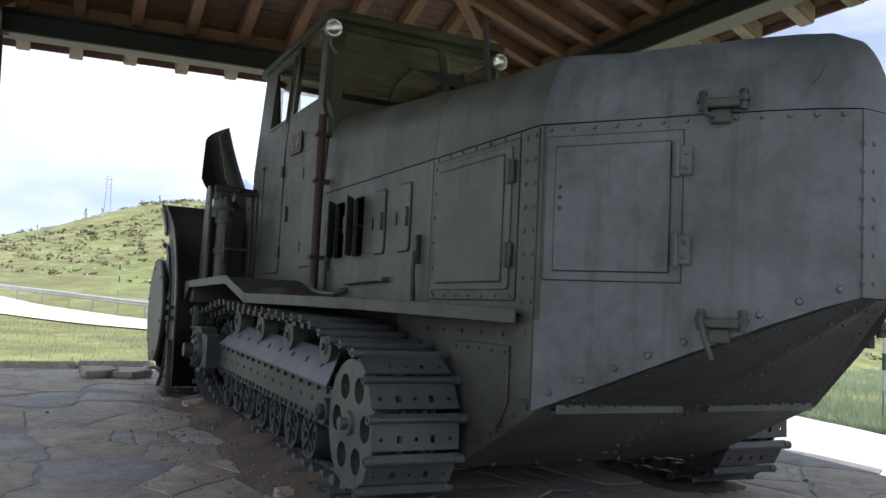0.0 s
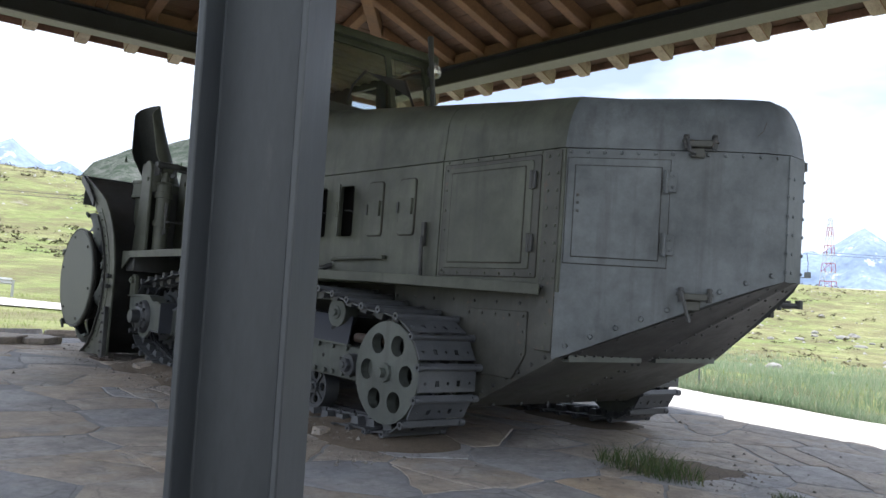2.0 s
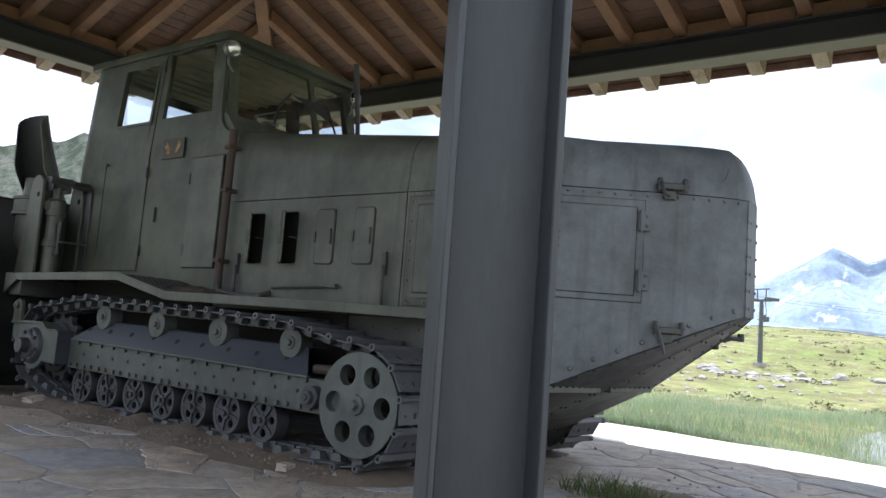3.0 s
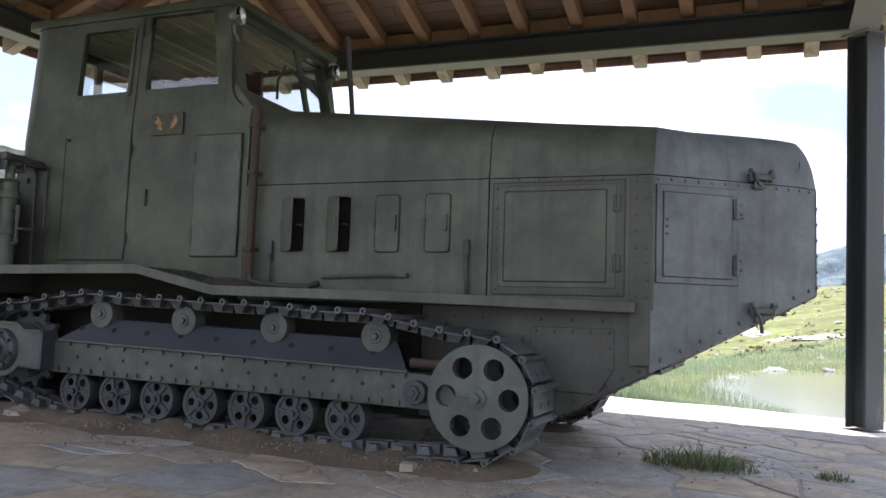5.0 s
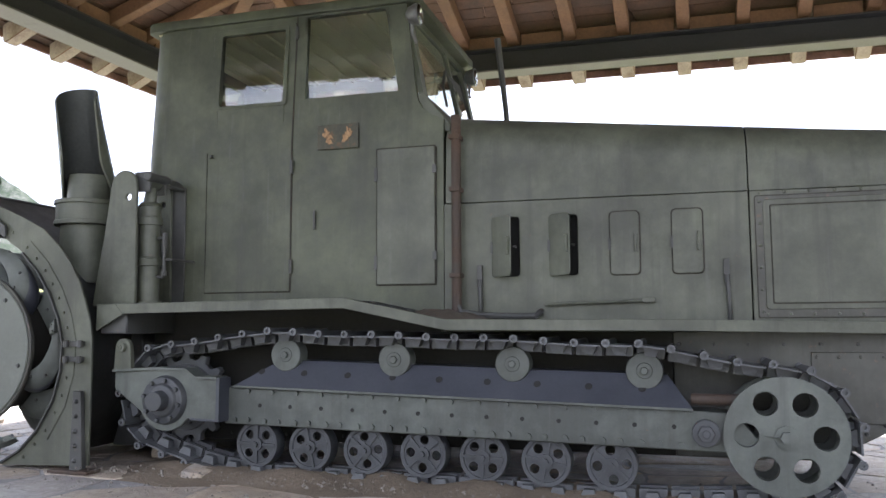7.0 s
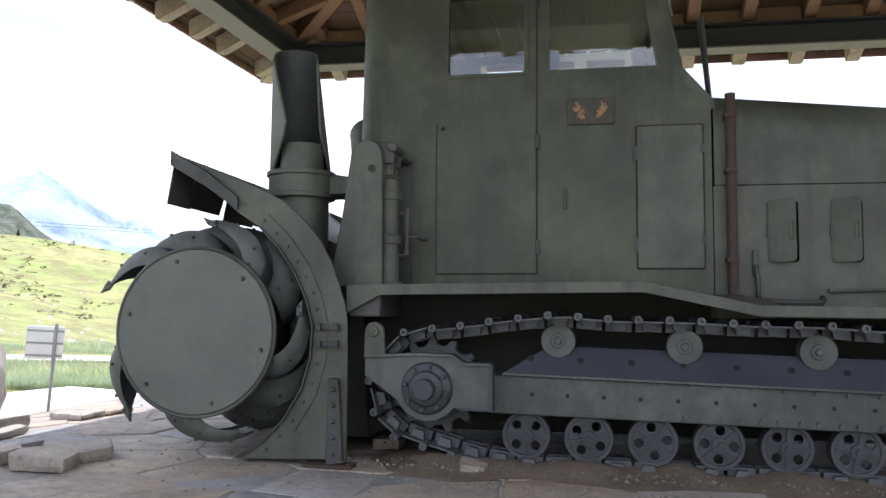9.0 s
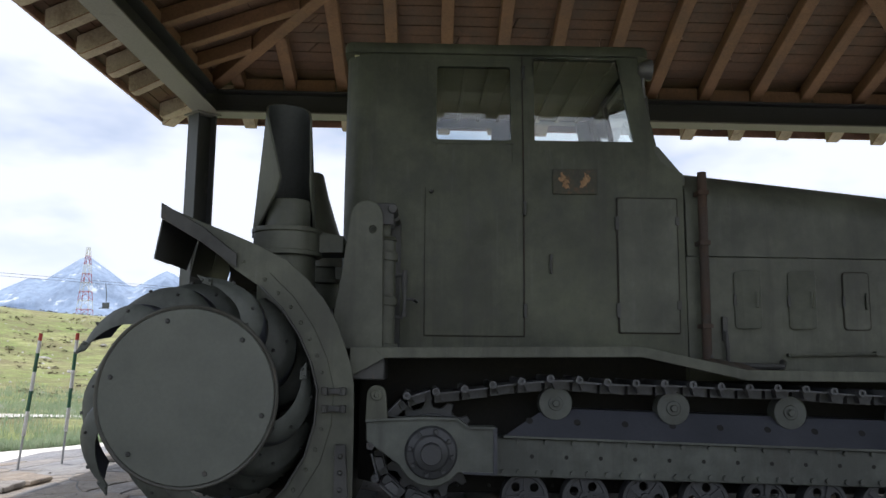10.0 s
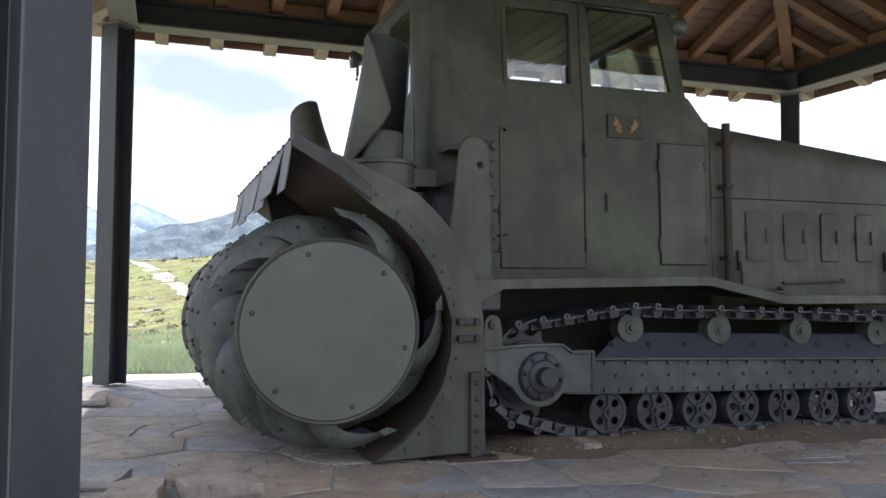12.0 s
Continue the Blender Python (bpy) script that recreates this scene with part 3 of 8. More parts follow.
def terrain(x, y):
    """Height of the turf at a place of the plan."""
    r = math.hypot(x - 3, y - 6)
    h = land(x, y) + fall(y) * (1 - smooth01((r - 9) / 9))
    k = smooth01((r - 16) / 30)
    h += k * (0.55 * noise.noise(Vector((x * 0.05, y * 0.05, 0.3))) + 0.30 * noise.noise(Vector((x * 0.14, y * 0.14, 2.3))))
    px, py = (x - 16.5) / 8.2, (y + 3.2) / 6.2
    h -= 0.8 * math.exp(-(px ** 4 + py ** 4))
    d, at = road_near(x, y)
    if d < 2.6:
        k = 1 - smooth01((d - 1.05) / 1.4)
        h = h * (1 - k) + k * (land(*at) - 0.07)
    h += smooth01((r - 300) / 1500) * 6
    return h


def build_ground():
    radii = [0.0] + [2.2 * 1.075 ** i for i in range(98)]
    radii = [q for q in radii if q < 2400]
    na = 240
    verts, faces = [(3.0, 6.0, -0.4)], []
    for q in radii[1:]:
        for i in range(na):
            a = 2 * math.pi * i / na
            x, y = 3 + q * math.cos(a), 6 + q * math.sin(a)
            z = terrain(x, y)
            if -11.0 < x < 8.2 and -11.0 < y < 15.2:
                z = min(z, fall(y) - 0.24)
            verts.append((x, y, z))
    m = len(radii) - 1
    for i in range(na):
        faces.append((0, 1 + i, 1 + (i + 1) % na))
    for k in range(m - 1):
        for i in range(na):
            j = (i + 1) % na
            faces.append((1 + k * na + i, 1 + (k + 1) * na + i, 1 + (k + 1) * na + j, 1 + k * na + j))
    me = bpy.data.meshes.new("ground")
    me.from_pydata(verts, [], faces)
    me.materials.append(TURF)
    for p in me.polygons:
        p.use_smooth = True
    tagged(new("ground", me), "sunny alpine turf with bare patches and stones", "ground", kind="structure")


def build_road():
    bm = bmesh.new()
    last = None
    for (xa, ya, wa), (xb, yb, wb) in zip(ROAD_LINE, ROAD_LINE[1:]):
        n = max(3, int(math.hypot(xb - xa, yb - ya) / 1.6))
        for i in range(n):
            t = i / n
            x, y, w = xa + (xb - xa) * t, ya + (yb - ya) * t, wa + (wb - wa) * t
            s = Vector((yb - ya, xa - xb, 0)).normalized()
            cur = []
            for k in (-1.0, -0.5, 0.0, 0.5, 1.0):
                wob = 0.25 * noise.noise(Vector((k * 3, (x + y) * 0.35, 5))) if abs(k) == 1 else 0
                q = Vector((x, y, 0)) + s * (w * k + wob)
                cur.append(bm.verts.new((q.x, q.y, land(x, y) + 0.03 - 0.04 * k * k)))
            if last:
                quad_strip(bm, last, cur, closed=False)
            last = cur
    solid("road", bm, ROAD_MAT, "pale sunlit mountain road with ragged edges", "road", kind="structure", sharp=60)
    # gravel apron round the paving, extended unseen behind the walk to bounce light
    edge = [(6.6, -7.0), (7.2, -3.0), (7.55, 1.5), (7.85, 4.8), (8.15, 7.6), (8.0, 9.2), (7.95, 11.2), (8.0, 13.6), (8.4, 15.5), (6.0, 16.1), (4.0, 15.8), (1.2, 15.4), (-2.0, 15.6), (-9.0, 15.8), (-12.0, 5.0), (-11.0, -9.0), (-2.0, -13.0), (5.0, -12.0)]
    pts = []
    for (xa, ya), (xb, yb) in zip(edge, edge[1:] + edge[:1]):
        n = max(2, int(math.hypot(xb - xa, yb - ya) / 0.35))
        for i in range(n):
            t = i / n
            x, y = xa + (xb - xa) * t, ya + (yb - ya) * t
            pts.append((x + 0.22 * noise.noise(Vector((x, y, 3))), y + 0.22 * noise.noise(Vector((x, y, 8)))))
    bm = bmesh.new()
    add_plate(bm, pts, "z", -0.30, -0.008)
    for cut in (11.3, 14.3):
        bmesh.ops.bisect_plane(bm, geom=bm.verts[:] + bm.edges[:] + bm.faces[:], plane_co=(0, cut, 0), plane_no=(0, 1, 0))
    apron = solid("pavement_apron", bm, APRON_MAT, "pale sunlit concrete apron round the paved floor", "gravel", kind="structure", sharp=60)
    on_fall(apron)


def ridge_sheet(name, mat, label, az0, az1, dist, top, base, seed, rough, depth, steps=120, rows=14):
    """A mountain flank as a sheet with relief: az in degrees from +x to +y."""
    verts, faces = [], []
    for i in range(steps + 1):
        a = radians(az0 + (az1 - az0) * i / steps)
        t = i / steps
        crest = top(t) * (1 + rough * noise.fractal(Vector((t * 9 + seed, seed, 0)), 1.0, 2.0, 6))
        for k in range(rows + 1):
            s = k / rows
            rr = dist + depth * s + depth * 0.10 * noise.fractal(Vector((t * 16 + seed, s * 4, 1.7)), 1.0, 2.0, 5)
            z = base + (crest - base) * s + (crest - base) * 0.10 * noise.fractal(Vector((t * 22, s * 5 + seed, 3.1)), 1.0, 2.0, 5) * math.sin(math.pi * s)
            verts.append((3 + rr * math.cos(a), 6 + rr * math.sin(a), z))
    for i in range(steps):
        for k in range(rows):
            a0 = i * (rows + 1) + k
            faces.append((a0, a0 + rows + 1, a0 + rows + 2, a0 + 1))
    me = bpy.data.meshes.new(name)
    me.from_pydata(verts, [], faces)
    me.materials.append(mat)
    for p in me.polygons:
        p.use_smooth = True
    tagged(new(name, me), label, "mountain", kind="structure")
    return [verts[i * (rows + 1) + k] for i in range(steps + 1) for k in range(max(0, rows - 5), rows)]


def bump_at(t, c, w, h):
    return h * math.exp(-((t - c) / w) ** 2)


build_ground()
build_road()
# azimuths run anticlockwise from +x; the walk looks from +y round to -y
PEAKS = ((77.3, 585, 48), (74.2, 520, 42), (69, 470, 40), (60, 440, 36), (51, 480, 36), (43, 520, 36), (37.2, 590, 36), (31.5, 430, 44), (25, 350, 36), (22.0, 455, 50), (17, 400, 40), (11.2, 525, 34), (7.3, 530, 36), (1, 430, 30), (-10, 430, 26), (-26, 420, 20), (-48, 440, 20))


def range_crest(az):
    """Height of the far crest: the tallest of the overlapping peaks."""
    return max([255.0] + [h - k * abs(az - c) for c, h, k in PEAKS])


ridge_sheet("backdrop_far_range", FAR_ROCK, "blue mountain range with painted haze and snow patches", -70, 84, 3000,
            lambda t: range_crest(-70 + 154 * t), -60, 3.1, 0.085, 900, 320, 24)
ridge_sheet("backdrop_wooded_slope", WOODS, "wooded mountain slope with painted blue haze", -75, 12, 1300,
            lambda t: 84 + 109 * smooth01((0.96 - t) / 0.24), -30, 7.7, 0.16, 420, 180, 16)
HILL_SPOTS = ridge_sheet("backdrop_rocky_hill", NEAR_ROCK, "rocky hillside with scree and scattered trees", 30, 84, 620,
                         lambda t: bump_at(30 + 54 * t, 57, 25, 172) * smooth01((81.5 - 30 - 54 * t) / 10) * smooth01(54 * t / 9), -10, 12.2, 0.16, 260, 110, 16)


# ---- paving under the roof ----
PX0, PX1, PY0, PY1 = -3.4, 7.05, -0.9, 13.1


def clip_poly(poly, nx, ny, d):
    """Keep the side where nx*x + ny*y <= d."""
    out = []
    for (xa, ya), (xb, yb) in zip(poly, poly[1:] + poly[:1]):
        sa, sb = nx * xa + ny * ya - d, nx * xb + ny * yb - d
        if sa <= 0:
            out.append((xa, ya))
        if (sa < 0 < sb) or (sb < 0 < sa):
            k = sa / (sa - sb)
            out.append((xa + (xb - xa) * k, ya + (yb - ya) * k))
    return out


def bowed(x, y):
    """The wavering of the joints."""
    dx = 0.085 * noise.noise(Vector((x * 1.5, y * 1.5, 1))) + 0.026 * noise.fractal(Vector((x * 6, y * 6, 3)), 0.8, 2.1, 3)
    dy = 0.085 * noise.noise(Vector((x * 1.5, y * 1.5, 7))) + 0.026 * noise.fractal(Vector((x * 6, y * 6, 9)), 0.8, 2.1, 3)
    return min(x + dx, PX1), min(y + dy, PY1)


def lay_stone(poly, s, rest, floor, rng, count):
    """One flagstone with ragged, worn edges."""
    rag = []
    for (xa, ya), (xb, yb) in zip(poly, poly[1:] + poly[:1]):
        m = max(1, int(math.hypot(xb - xa, yb - ya) / 0.09))
        for k in range(m):
            t = k / m
            rag.append(bowed(xa + (xb - xa) * t, ya + (yb - ya) * t))
    near_view = s[0] > -1.9 and s[1] > 0.0
    bm = bmesh.new() if near_view and count < 300 else rest
    cx, cy = sum(p[0] for p in rag) / len(rag), sum(p[1] for p in rag) / len(rag)
    tx, ty, up = rng.uniform(-0.007, 0.007), rng.uniform(-0.007, 0.007), rng.uniform(-0.003, 0.006)
    ox, oy = (cx, cy) if bm is not rest else (0, 0)
    rows = []
    for shrink, dz, flat in ((1.0, -0.05, 0), (1.0, -0.009, 1), (0.985, -0.002, 1), (0.962, 0.0, 1)):
        row = []
        for x, y in rag:
            qx, qy = cx + (x - cx) * shrink, cy + (y - cy) * shrink
            row.append(bm.verts.new((qx - ox, qy - oy, dz + flat * (up + tx * (x - cx) + ty * (y - cy)))))
        rows.append(row)
    for a, b in zip(rows, rows[1:]):
        quad_strip(bm, a, b)
    bm.faces.new(rows[-1])
    if bm is rest:
        return count
    me = finish(bm, "flagstone", STONE_FLAG, sharp=30)
    share("flagstone", me, floor, Matrix.Translation((cx, cy, 0)))
    return count + 1


def paved_to(y):
    """Where the paving ends against the concrete, along the walk's far side."""
    x = 5.80 + 0.12 * smooth01((y - 3.3) / 1.9) + 1.2 * smooth01((y - 8.4) / 2.2)
    return x + 0.05 * noise.noise(Vector((y * 1.7, 4.0, 2.0)))


def build_paving():
    rng = random.Random(11)
    floor = thing("floor", "irregular sandstone crazy paving with worn mortar joints", "floor", (2.7, 6.0, -0.2), kind="structure")
    bm = bmesh.new()
    add_plate(bm, [(PX0 - 3.6, PY0 - 3.0)] + [(min(paved_to(y), PX1) - 0.06, y) for y in (PY0 - 3.0, 1.0, 3.3, 4.3, 5.2, 8.4, 9.4, 10.4, PY1 + 0.05)] + [(PX0 - 3.6, PY1 + 0.05)], "z", -0.30, -0.004)
    bmesh.ops.bisect_plane(bm, geom=bm.verts[:] + bm.edges[:] + bm.faces[:], plane_co=(0, 11.3, 0), plane_no=(0, 1, 0))
    part("mortar_bed", bm, MORTAR, floor, "sandy mortar bed")
    cell = 0.66
    seeds = []
    nx, ny = int((PX1 - PX0 + 3.4) / cell), int((PY1 - PY0 + 2.8) / cell)
    for i in range(nx):
        for j in range(ny):
            seeds.append((PX0 - 3.3 + (i + 0.5 + rng.uniform(-0.46, 0.46)) * cell, PY0 - 2.8 + (j + 0.5 + rng.uniform(-0.46, 0.46)) * cell * 1.02))
    arr = np.array(seeds)
    rest = bmesh.new()
    count = 0
    for s in seeds:
        d2 = ((arr - np.array(s)) ** 2).sum(1)
        near = np.argsort(d2)[1:22]
        poly = [(s[0] - 2, s[1] - 2), (s[0] + 2, s[1] - 2), (s[0] + 2, s[1] + 2), (s[0] - 2, s[1] + 2)]
        poly = clip_poly(poly, 1, 0, min(PX1, paved_to(s[1]) + rng.uniform(-0.10, 0.10)))
        if len(poly) < 3:
            continue
        poly = clip_poly(poly, 0, 1, PY1)
        poly = clip_poly(poly, -1, 0, 3.3 - PX0)
        poly = clip_poly(poly, 0, -1, 2.7 - PY0)
        gap = rng.uniform(0.002, 0.014)
        for q in near:
            qx, qy = seeds[q]
            dx, dy = qx - s[0], qy - s[1]
            ln = math.hypot(dx, dy)
            poly = clip_poly(poly, dx / ln, dy / ln, (dx * (qx + s[0]) + dy * (qy + s[1])) / 2 / ln - gap)
            if len(poly) < 3:
                break
        if len(poly) < 3:
            continue
        # some stones have cracked in two
        piece = [poly]
        if rng.random() < 0.30:
            a = rng.uniform(0, math.pi)
            nx_, ny_ = math.cos(a), math.sin(a)
            d_ = nx_ * (s[0] + rng.uniform(-0.1, 0.1)) + ny_ * (s[1] + rng.uniform(-0.1, 0.1))
            piece = [clip_poly(poly, nx_, ny_, d_ - 0.012), clip_poly(poly, -nx_, -ny_, -d_ - 0.012)]
        for poly in piece:
            if len(poly) < 3:
                continue
            count = lay_stone(poly, s, rest, floor, rng, count)
    ob = part("outer_flagstones", rest, STONE_FLAG, floor, sharp=8)
    ob["kind"] = "stuff"
    on_fall(floor)


# ---- the shelter: posts, beams, rafters, boards ----
BX0, BX1, BY0, BY1 = -0.777, 6.366, 1.600, 11.130
LEAN_X, LEAN_Y = -0.022, -0.012
SHELTER_TURN = Matrix.Translation((2.778, 6.337, 2.0)) @ Matrix.Rotation(radians(-1.0), 4, "Z") @ Matrix.Rotation(LEAN_X, 4, "Y") @ Matrix.Rotation(-LEAN_Y, 4, "X") @ Matrix.Translation((-2.778, -6.337, -2.0))
BEAM_Z0, BEAM_Z1 = 4.17, 4.47
SLOPE, OVER = 0.36, 0.72


def h_section(w, t, web):
    """Outline of a steel H profile, flanges across its own y."""
    h = w / 2
    return [(-h, -h), (h, -h), (h, -h + t), (web, -h + t), (web, h - t), (h, h - t), (h, h), (-h, h), (-h, h - t), (-web, h - t), (-web, -h + t), (-h, -h + t)]


def build_posts():
    for x, y, turn in ((BX0 - 0.014, BY0 + 0.014, 45), (BX1 + 0.04, BY0 - 0.03, 135), (BX1, BY1 + 0.06, 45), (BX0, BY1 - 0.07, 135)):
        foot = fall(y) + LEAN_X * (x - 2.778) + LEAN_Y * (y - 6.337)
        post = thing("post", "blue-grey painted steel H-section post standing on the paving", "post", (x, y, fall(y)), group="shelter posts")
        m = Matrix.Rotation(radians(turn), 4, "Z")
        out = [m @ Vector((px, py, 0)) for px, py in h_section(0.262, 0.018, 0.007)]
        bm = bmesh.new()
        add_plate(bm, [(x + p.x, y + p.y) for p in out], "z", foot + 0.012, BEAM_Z0 - 0.02)
        part("shaft", bm, POST_STEEL, post, bevel=0.004)
        bm = bmesh.new()
        c = [m @ Vector((px, py, 0)) for px, py in ((-0.17, -0.17), (0.17, -0.17), (0.17, 0.17), (-0.17, 0.17))]
        add_plate(bm, [(x + p.x, y + p.y) for p in c], "z", BEAM_Z0 - 0.02, BEAM_Z0 - 0.002)
        part("cap_plate", bm, BEAM_FLANGE, post)
        bm = bmesh.new()
        add_plate(bm, [(x + p.x, y + p.y) for p in c], "z", foot - 0.05, foot - 0.006)
        part("base_plate", bm, RUST, post)


def build_beams():
    w, t, g = 0.15, 0.022, 0.006
    for name, axis, c, a, b in (("beam", "y", BX0, BY0 - 0.15, BY1 + 0.15), ("beam", "y", BX1, BY0 - 0.15, BY1 + 0.15),
                                ("beam", "x", BY0, BX0 + 0.152, BX1 - 0.152), ("beam", "x", BY1, BX0 + 0.152, BX1 - 0.152)):
        beam = thing(name, "dark steel H-beam with a pale lower flange under the rafters", "beam", (c if axis == "y" else 2.7, c if axis == "x" else 6.3, BEAM_Z0), group="shelter beams")

        def bx(d0, d1, z0, z1):
            bm = bmesh.new()
            if axis == "y":
                add_box(bm, c + d0, c + d1, a, b, z0, z1)
            else:
                add_box(bm, a, b, c + d0, c + d1, z0, z1)
            return bm
        part("lower_flange", bx(-w, w, BEAM_Z0, BEAM_Z0 + t), BEAM_FLANGE, beam, bevel=0.003)
        part("web", bx(-g, g, BEAM_Z0 + t, BEAM_Z1 - t), BEAM_STEEL, beam)
        part("upper_flange", bx(-w, w, BEAM_Z1 - t, BEAM_Z1), BEAM_STEEL, beam, bevel=0.003)


def timber(bm, p0, p1, w, h, nose=False):
    """A squared timber whose underside runs from p0 to p1."""
    p0, p1 = Vector(p0), Vector(p1)
    d = (p1 - p0).normalized()
    s = d.cross(Vector((0, 0, 1))).normalized() * (w / 2)
    up = Vector((0, 0, h))
    n = max(2, int((p1 - p0).length / 0.5))
    last = None
    ln = (p1 - p0).length
    stops = [(i / n, 0.0) for i in range(n + 1)]
    if nose:
        # hewn round at the outer end
        stops = [(0.0, 0.055), (0.025 / ln, 0.022), (0.06 / ln, 0.006), (0.11 / ln, 0.0)] + [q for q in stops if q[0] > 0.18 / ln]
    for t, cut in stops:
        p = p0.lerp(p1, t)
        k = 1.0 - 4.0 * cut
        j = Vector((noise.noise(p * 1.3), noise.noise(p * 1.3 + Vector((9, 0, 0))), noise.noise(p * 1.1 + Vector((0, 9, 0))))) * 0.012
        c = Vector((0, 0, cut))
        r = ring(bm, [p + s * k + j + c, p - s * k + j + c, p - s + up + j * 0.3, p + s + up + j * 0.3])
        if last:
            quad_strip(bm, last, r)
        else:
            bm.faces.new(r)
        last = r
    bm.faces.new(last)


def build_roof():
    rng = random.Random(5)
    roof = thing("shelter_roof", "timber hip roof with squared rafters and brown boards", "roof", (2.7, 6.3, BEAM_Z1), kind="structure")
    xc = (BX0 + BX1) / 2
    half = (BX1 - BX0) / 2
    mats = [RAFTER_WOOD, TAIL_WOOD]

    def zline(d):
        """Underside of the rafters, d metres inward of the beam's middle."""
        return BEAM_Z1 + 0.004 + SLOPE * d

    def rafter(px, py, ix, iy, inner, name="rafter"):
        """From the beam point (px, py) inward along (ix, iy)."""
        bm = bmesh.new()
        over = OVER + rng.uniform(-0.03, 0.03)
        timber(bm, (px - ix * over, py - iy * over, zline(-over) - 0.075), (px - ix * 0.14, py - iy * 0.14, zline(-0.14)), 0.17, 0.22, True)
        for f in bm.faces:
            f.material_index = 1
        timber(bm, (px - ix * 0.14, py - iy * 0.14, zline(-0.14)), (px + ix * inner, py + iy * inner, zline(inner)), 0.145, 0.17)
        part(name, bm, mats, roof, bevel=0.008)

    y = BY0 + 0.482
    while y < BY1 - 0.2:
        inner = min(half - 0.06, y - BY0 - 0.08, BY1 - y - 0.08)
        for side in (-1, 1):
            rafter(BX1 if side > 0 else BX0, y + rng.uniform(-0.02, 0.02), -side, 0, max(0.25, inner))
        y += 0.665
    for tail in (BY0 - 0.34, BY1 + 0.34):
        for side in (-1, 1):
            bm = bmesh.new()
            px = BX1 if side > 0 else BX0
            timber(bm, (px + side * OVER, tail, zline(-OVER) - 0.045), (px + side * 0.36, tail, zline(-0.36)), 0.17, 0.22, True)
            part("rafter_tail", bm, TAIL_WOOD, roof, bevel=0.008)
    x = BX0 + 0.35
    while x < BX1 - 0.2:
        inner = min(half - 0.06, x - BX0 - 0.08, BX1 - x - 0.08)
        for side in (-1, 1):
            rafter(x + rng.uniform(-0.02, 0.02), BY1 if side > 0 else BY0, 0, -side, max(0.25, inner))
        x += 0.665
    for tail in (BX0 - 0.36, BX1 + 0.36):
        for side in (-1, 1):
            bm = bmesh.new()
            py = BY1 if side > 0 else BY0
            timber(bm, (tail, py + side * OVER, zline(-OVER) - 0.045), (tail, py + side * 0.38, zline(-0.38)), 0.17, 0.22, True)
            part("rafter_tail", bm, TAIL_WOOD, roof, bevel=0.008)
    # blocking boards standing on the beams between the rafters
    k = BY0 + 0.482 + 0.078
    while k + 0.51 < BY1:
        for side in (-1, 1):
            px = (BX1 if side > 0 else BX0) - side * 0.09
            bm = bmesh.new()
            add_box(bm, px - 0.014, px + 0.014, k + rng.uniform(0.0, 0.02), k + 0.508, BEAM_Z1 + 0.002, BEAM_Z1 + 0.145 + rng.uniform(0, 0.02))
            part("blocking_board", bm, RAFTER_WOOD, roof, bevel=0.004)
        k += 0.665
    k = BX0 + 0.35 + 0.078
    while k + 0.51 < BX1:
        for side in (-1, 1):
            py = (BY1 if side > 0 else BY0) - side * 0.09
            bm = bmesh.new()
            add_box(bm, k + rng.uniform(0.0, 0.02), k + 0.508, py - 0.014, py + 0.014, BEAM_Z1 + 0.002, BEAM_Z1 + 0.145 + rng.uniform(0, 0.02))
            part("blocking_board", bm, RAFTER_WOOD, roof, bevel=0.004)
        k += 0.665
    # lath along each eave, under the edge of the boards
    e = OVER + 0.125
    z0 = zline(-e) + 0.085
    for x0, x1, y0, y1 in ((BX0 - e, BX0 - e + 0.035, BY0 - e, BY1 + e), (BX1 + e - 0.035, BX1 + e, BY0 - e, BY1 + e), (BX0 - e + 0.036, BX1 + e - 0.036, BY0 - e, BY0 - e + 0.035), (BX0 - e + 0.036, BX1 + e - 0.036, BY1 + e - 0.035, BY1 + e)):
        bm = bmesh.new()
        add_box(bm, x0, x1, y0, y1, z0, z0 + 0.09)
        part("eave_lath", bm, LATH_WOOD, roof, "reddish eave lath", bevel=0.006)
    # hips and ridge
    for cx, sx in ((BX0, 1), (BX1, -1)):
        for cy, sy in ((BY0, 1), (BY1, -1)):
            bm = bmesh.new()
            e = OVER + 0.06
            timber(bm, (cx - sx * e, cy - sy * e, zline(-e) - 0.02), (cx - sx * 0.1, cy - sy * 0.1, zline(-0.1) - 0.02), 0.17, 0.19, True)
            for f in bm.faces:
                f.material_index = 1
            timber(bm, (cx - sx * 0.1, cy - sy * 0.1, zline(-0.1) - 0.02), (xc, cy + sy * half, zline(half) - 0.02), 0.17, 0.19)
            part("hip_rafter", bm, mats, roof, bevel=0.008)
    bm = bmesh.new()
    timber(bm, (xc, BY0 + half - 0.1, zline(half) - 0.04), (xc, BY1 - half + 0.1, zline(half) - 0.04), 0.16, 0.22)
    part("ridge_beam", bm, RAFTER_WOOD, roof, bevel=0.008)
    # boards, one course after another up each slope
    bm = bmesh.new()
    top = 0.176
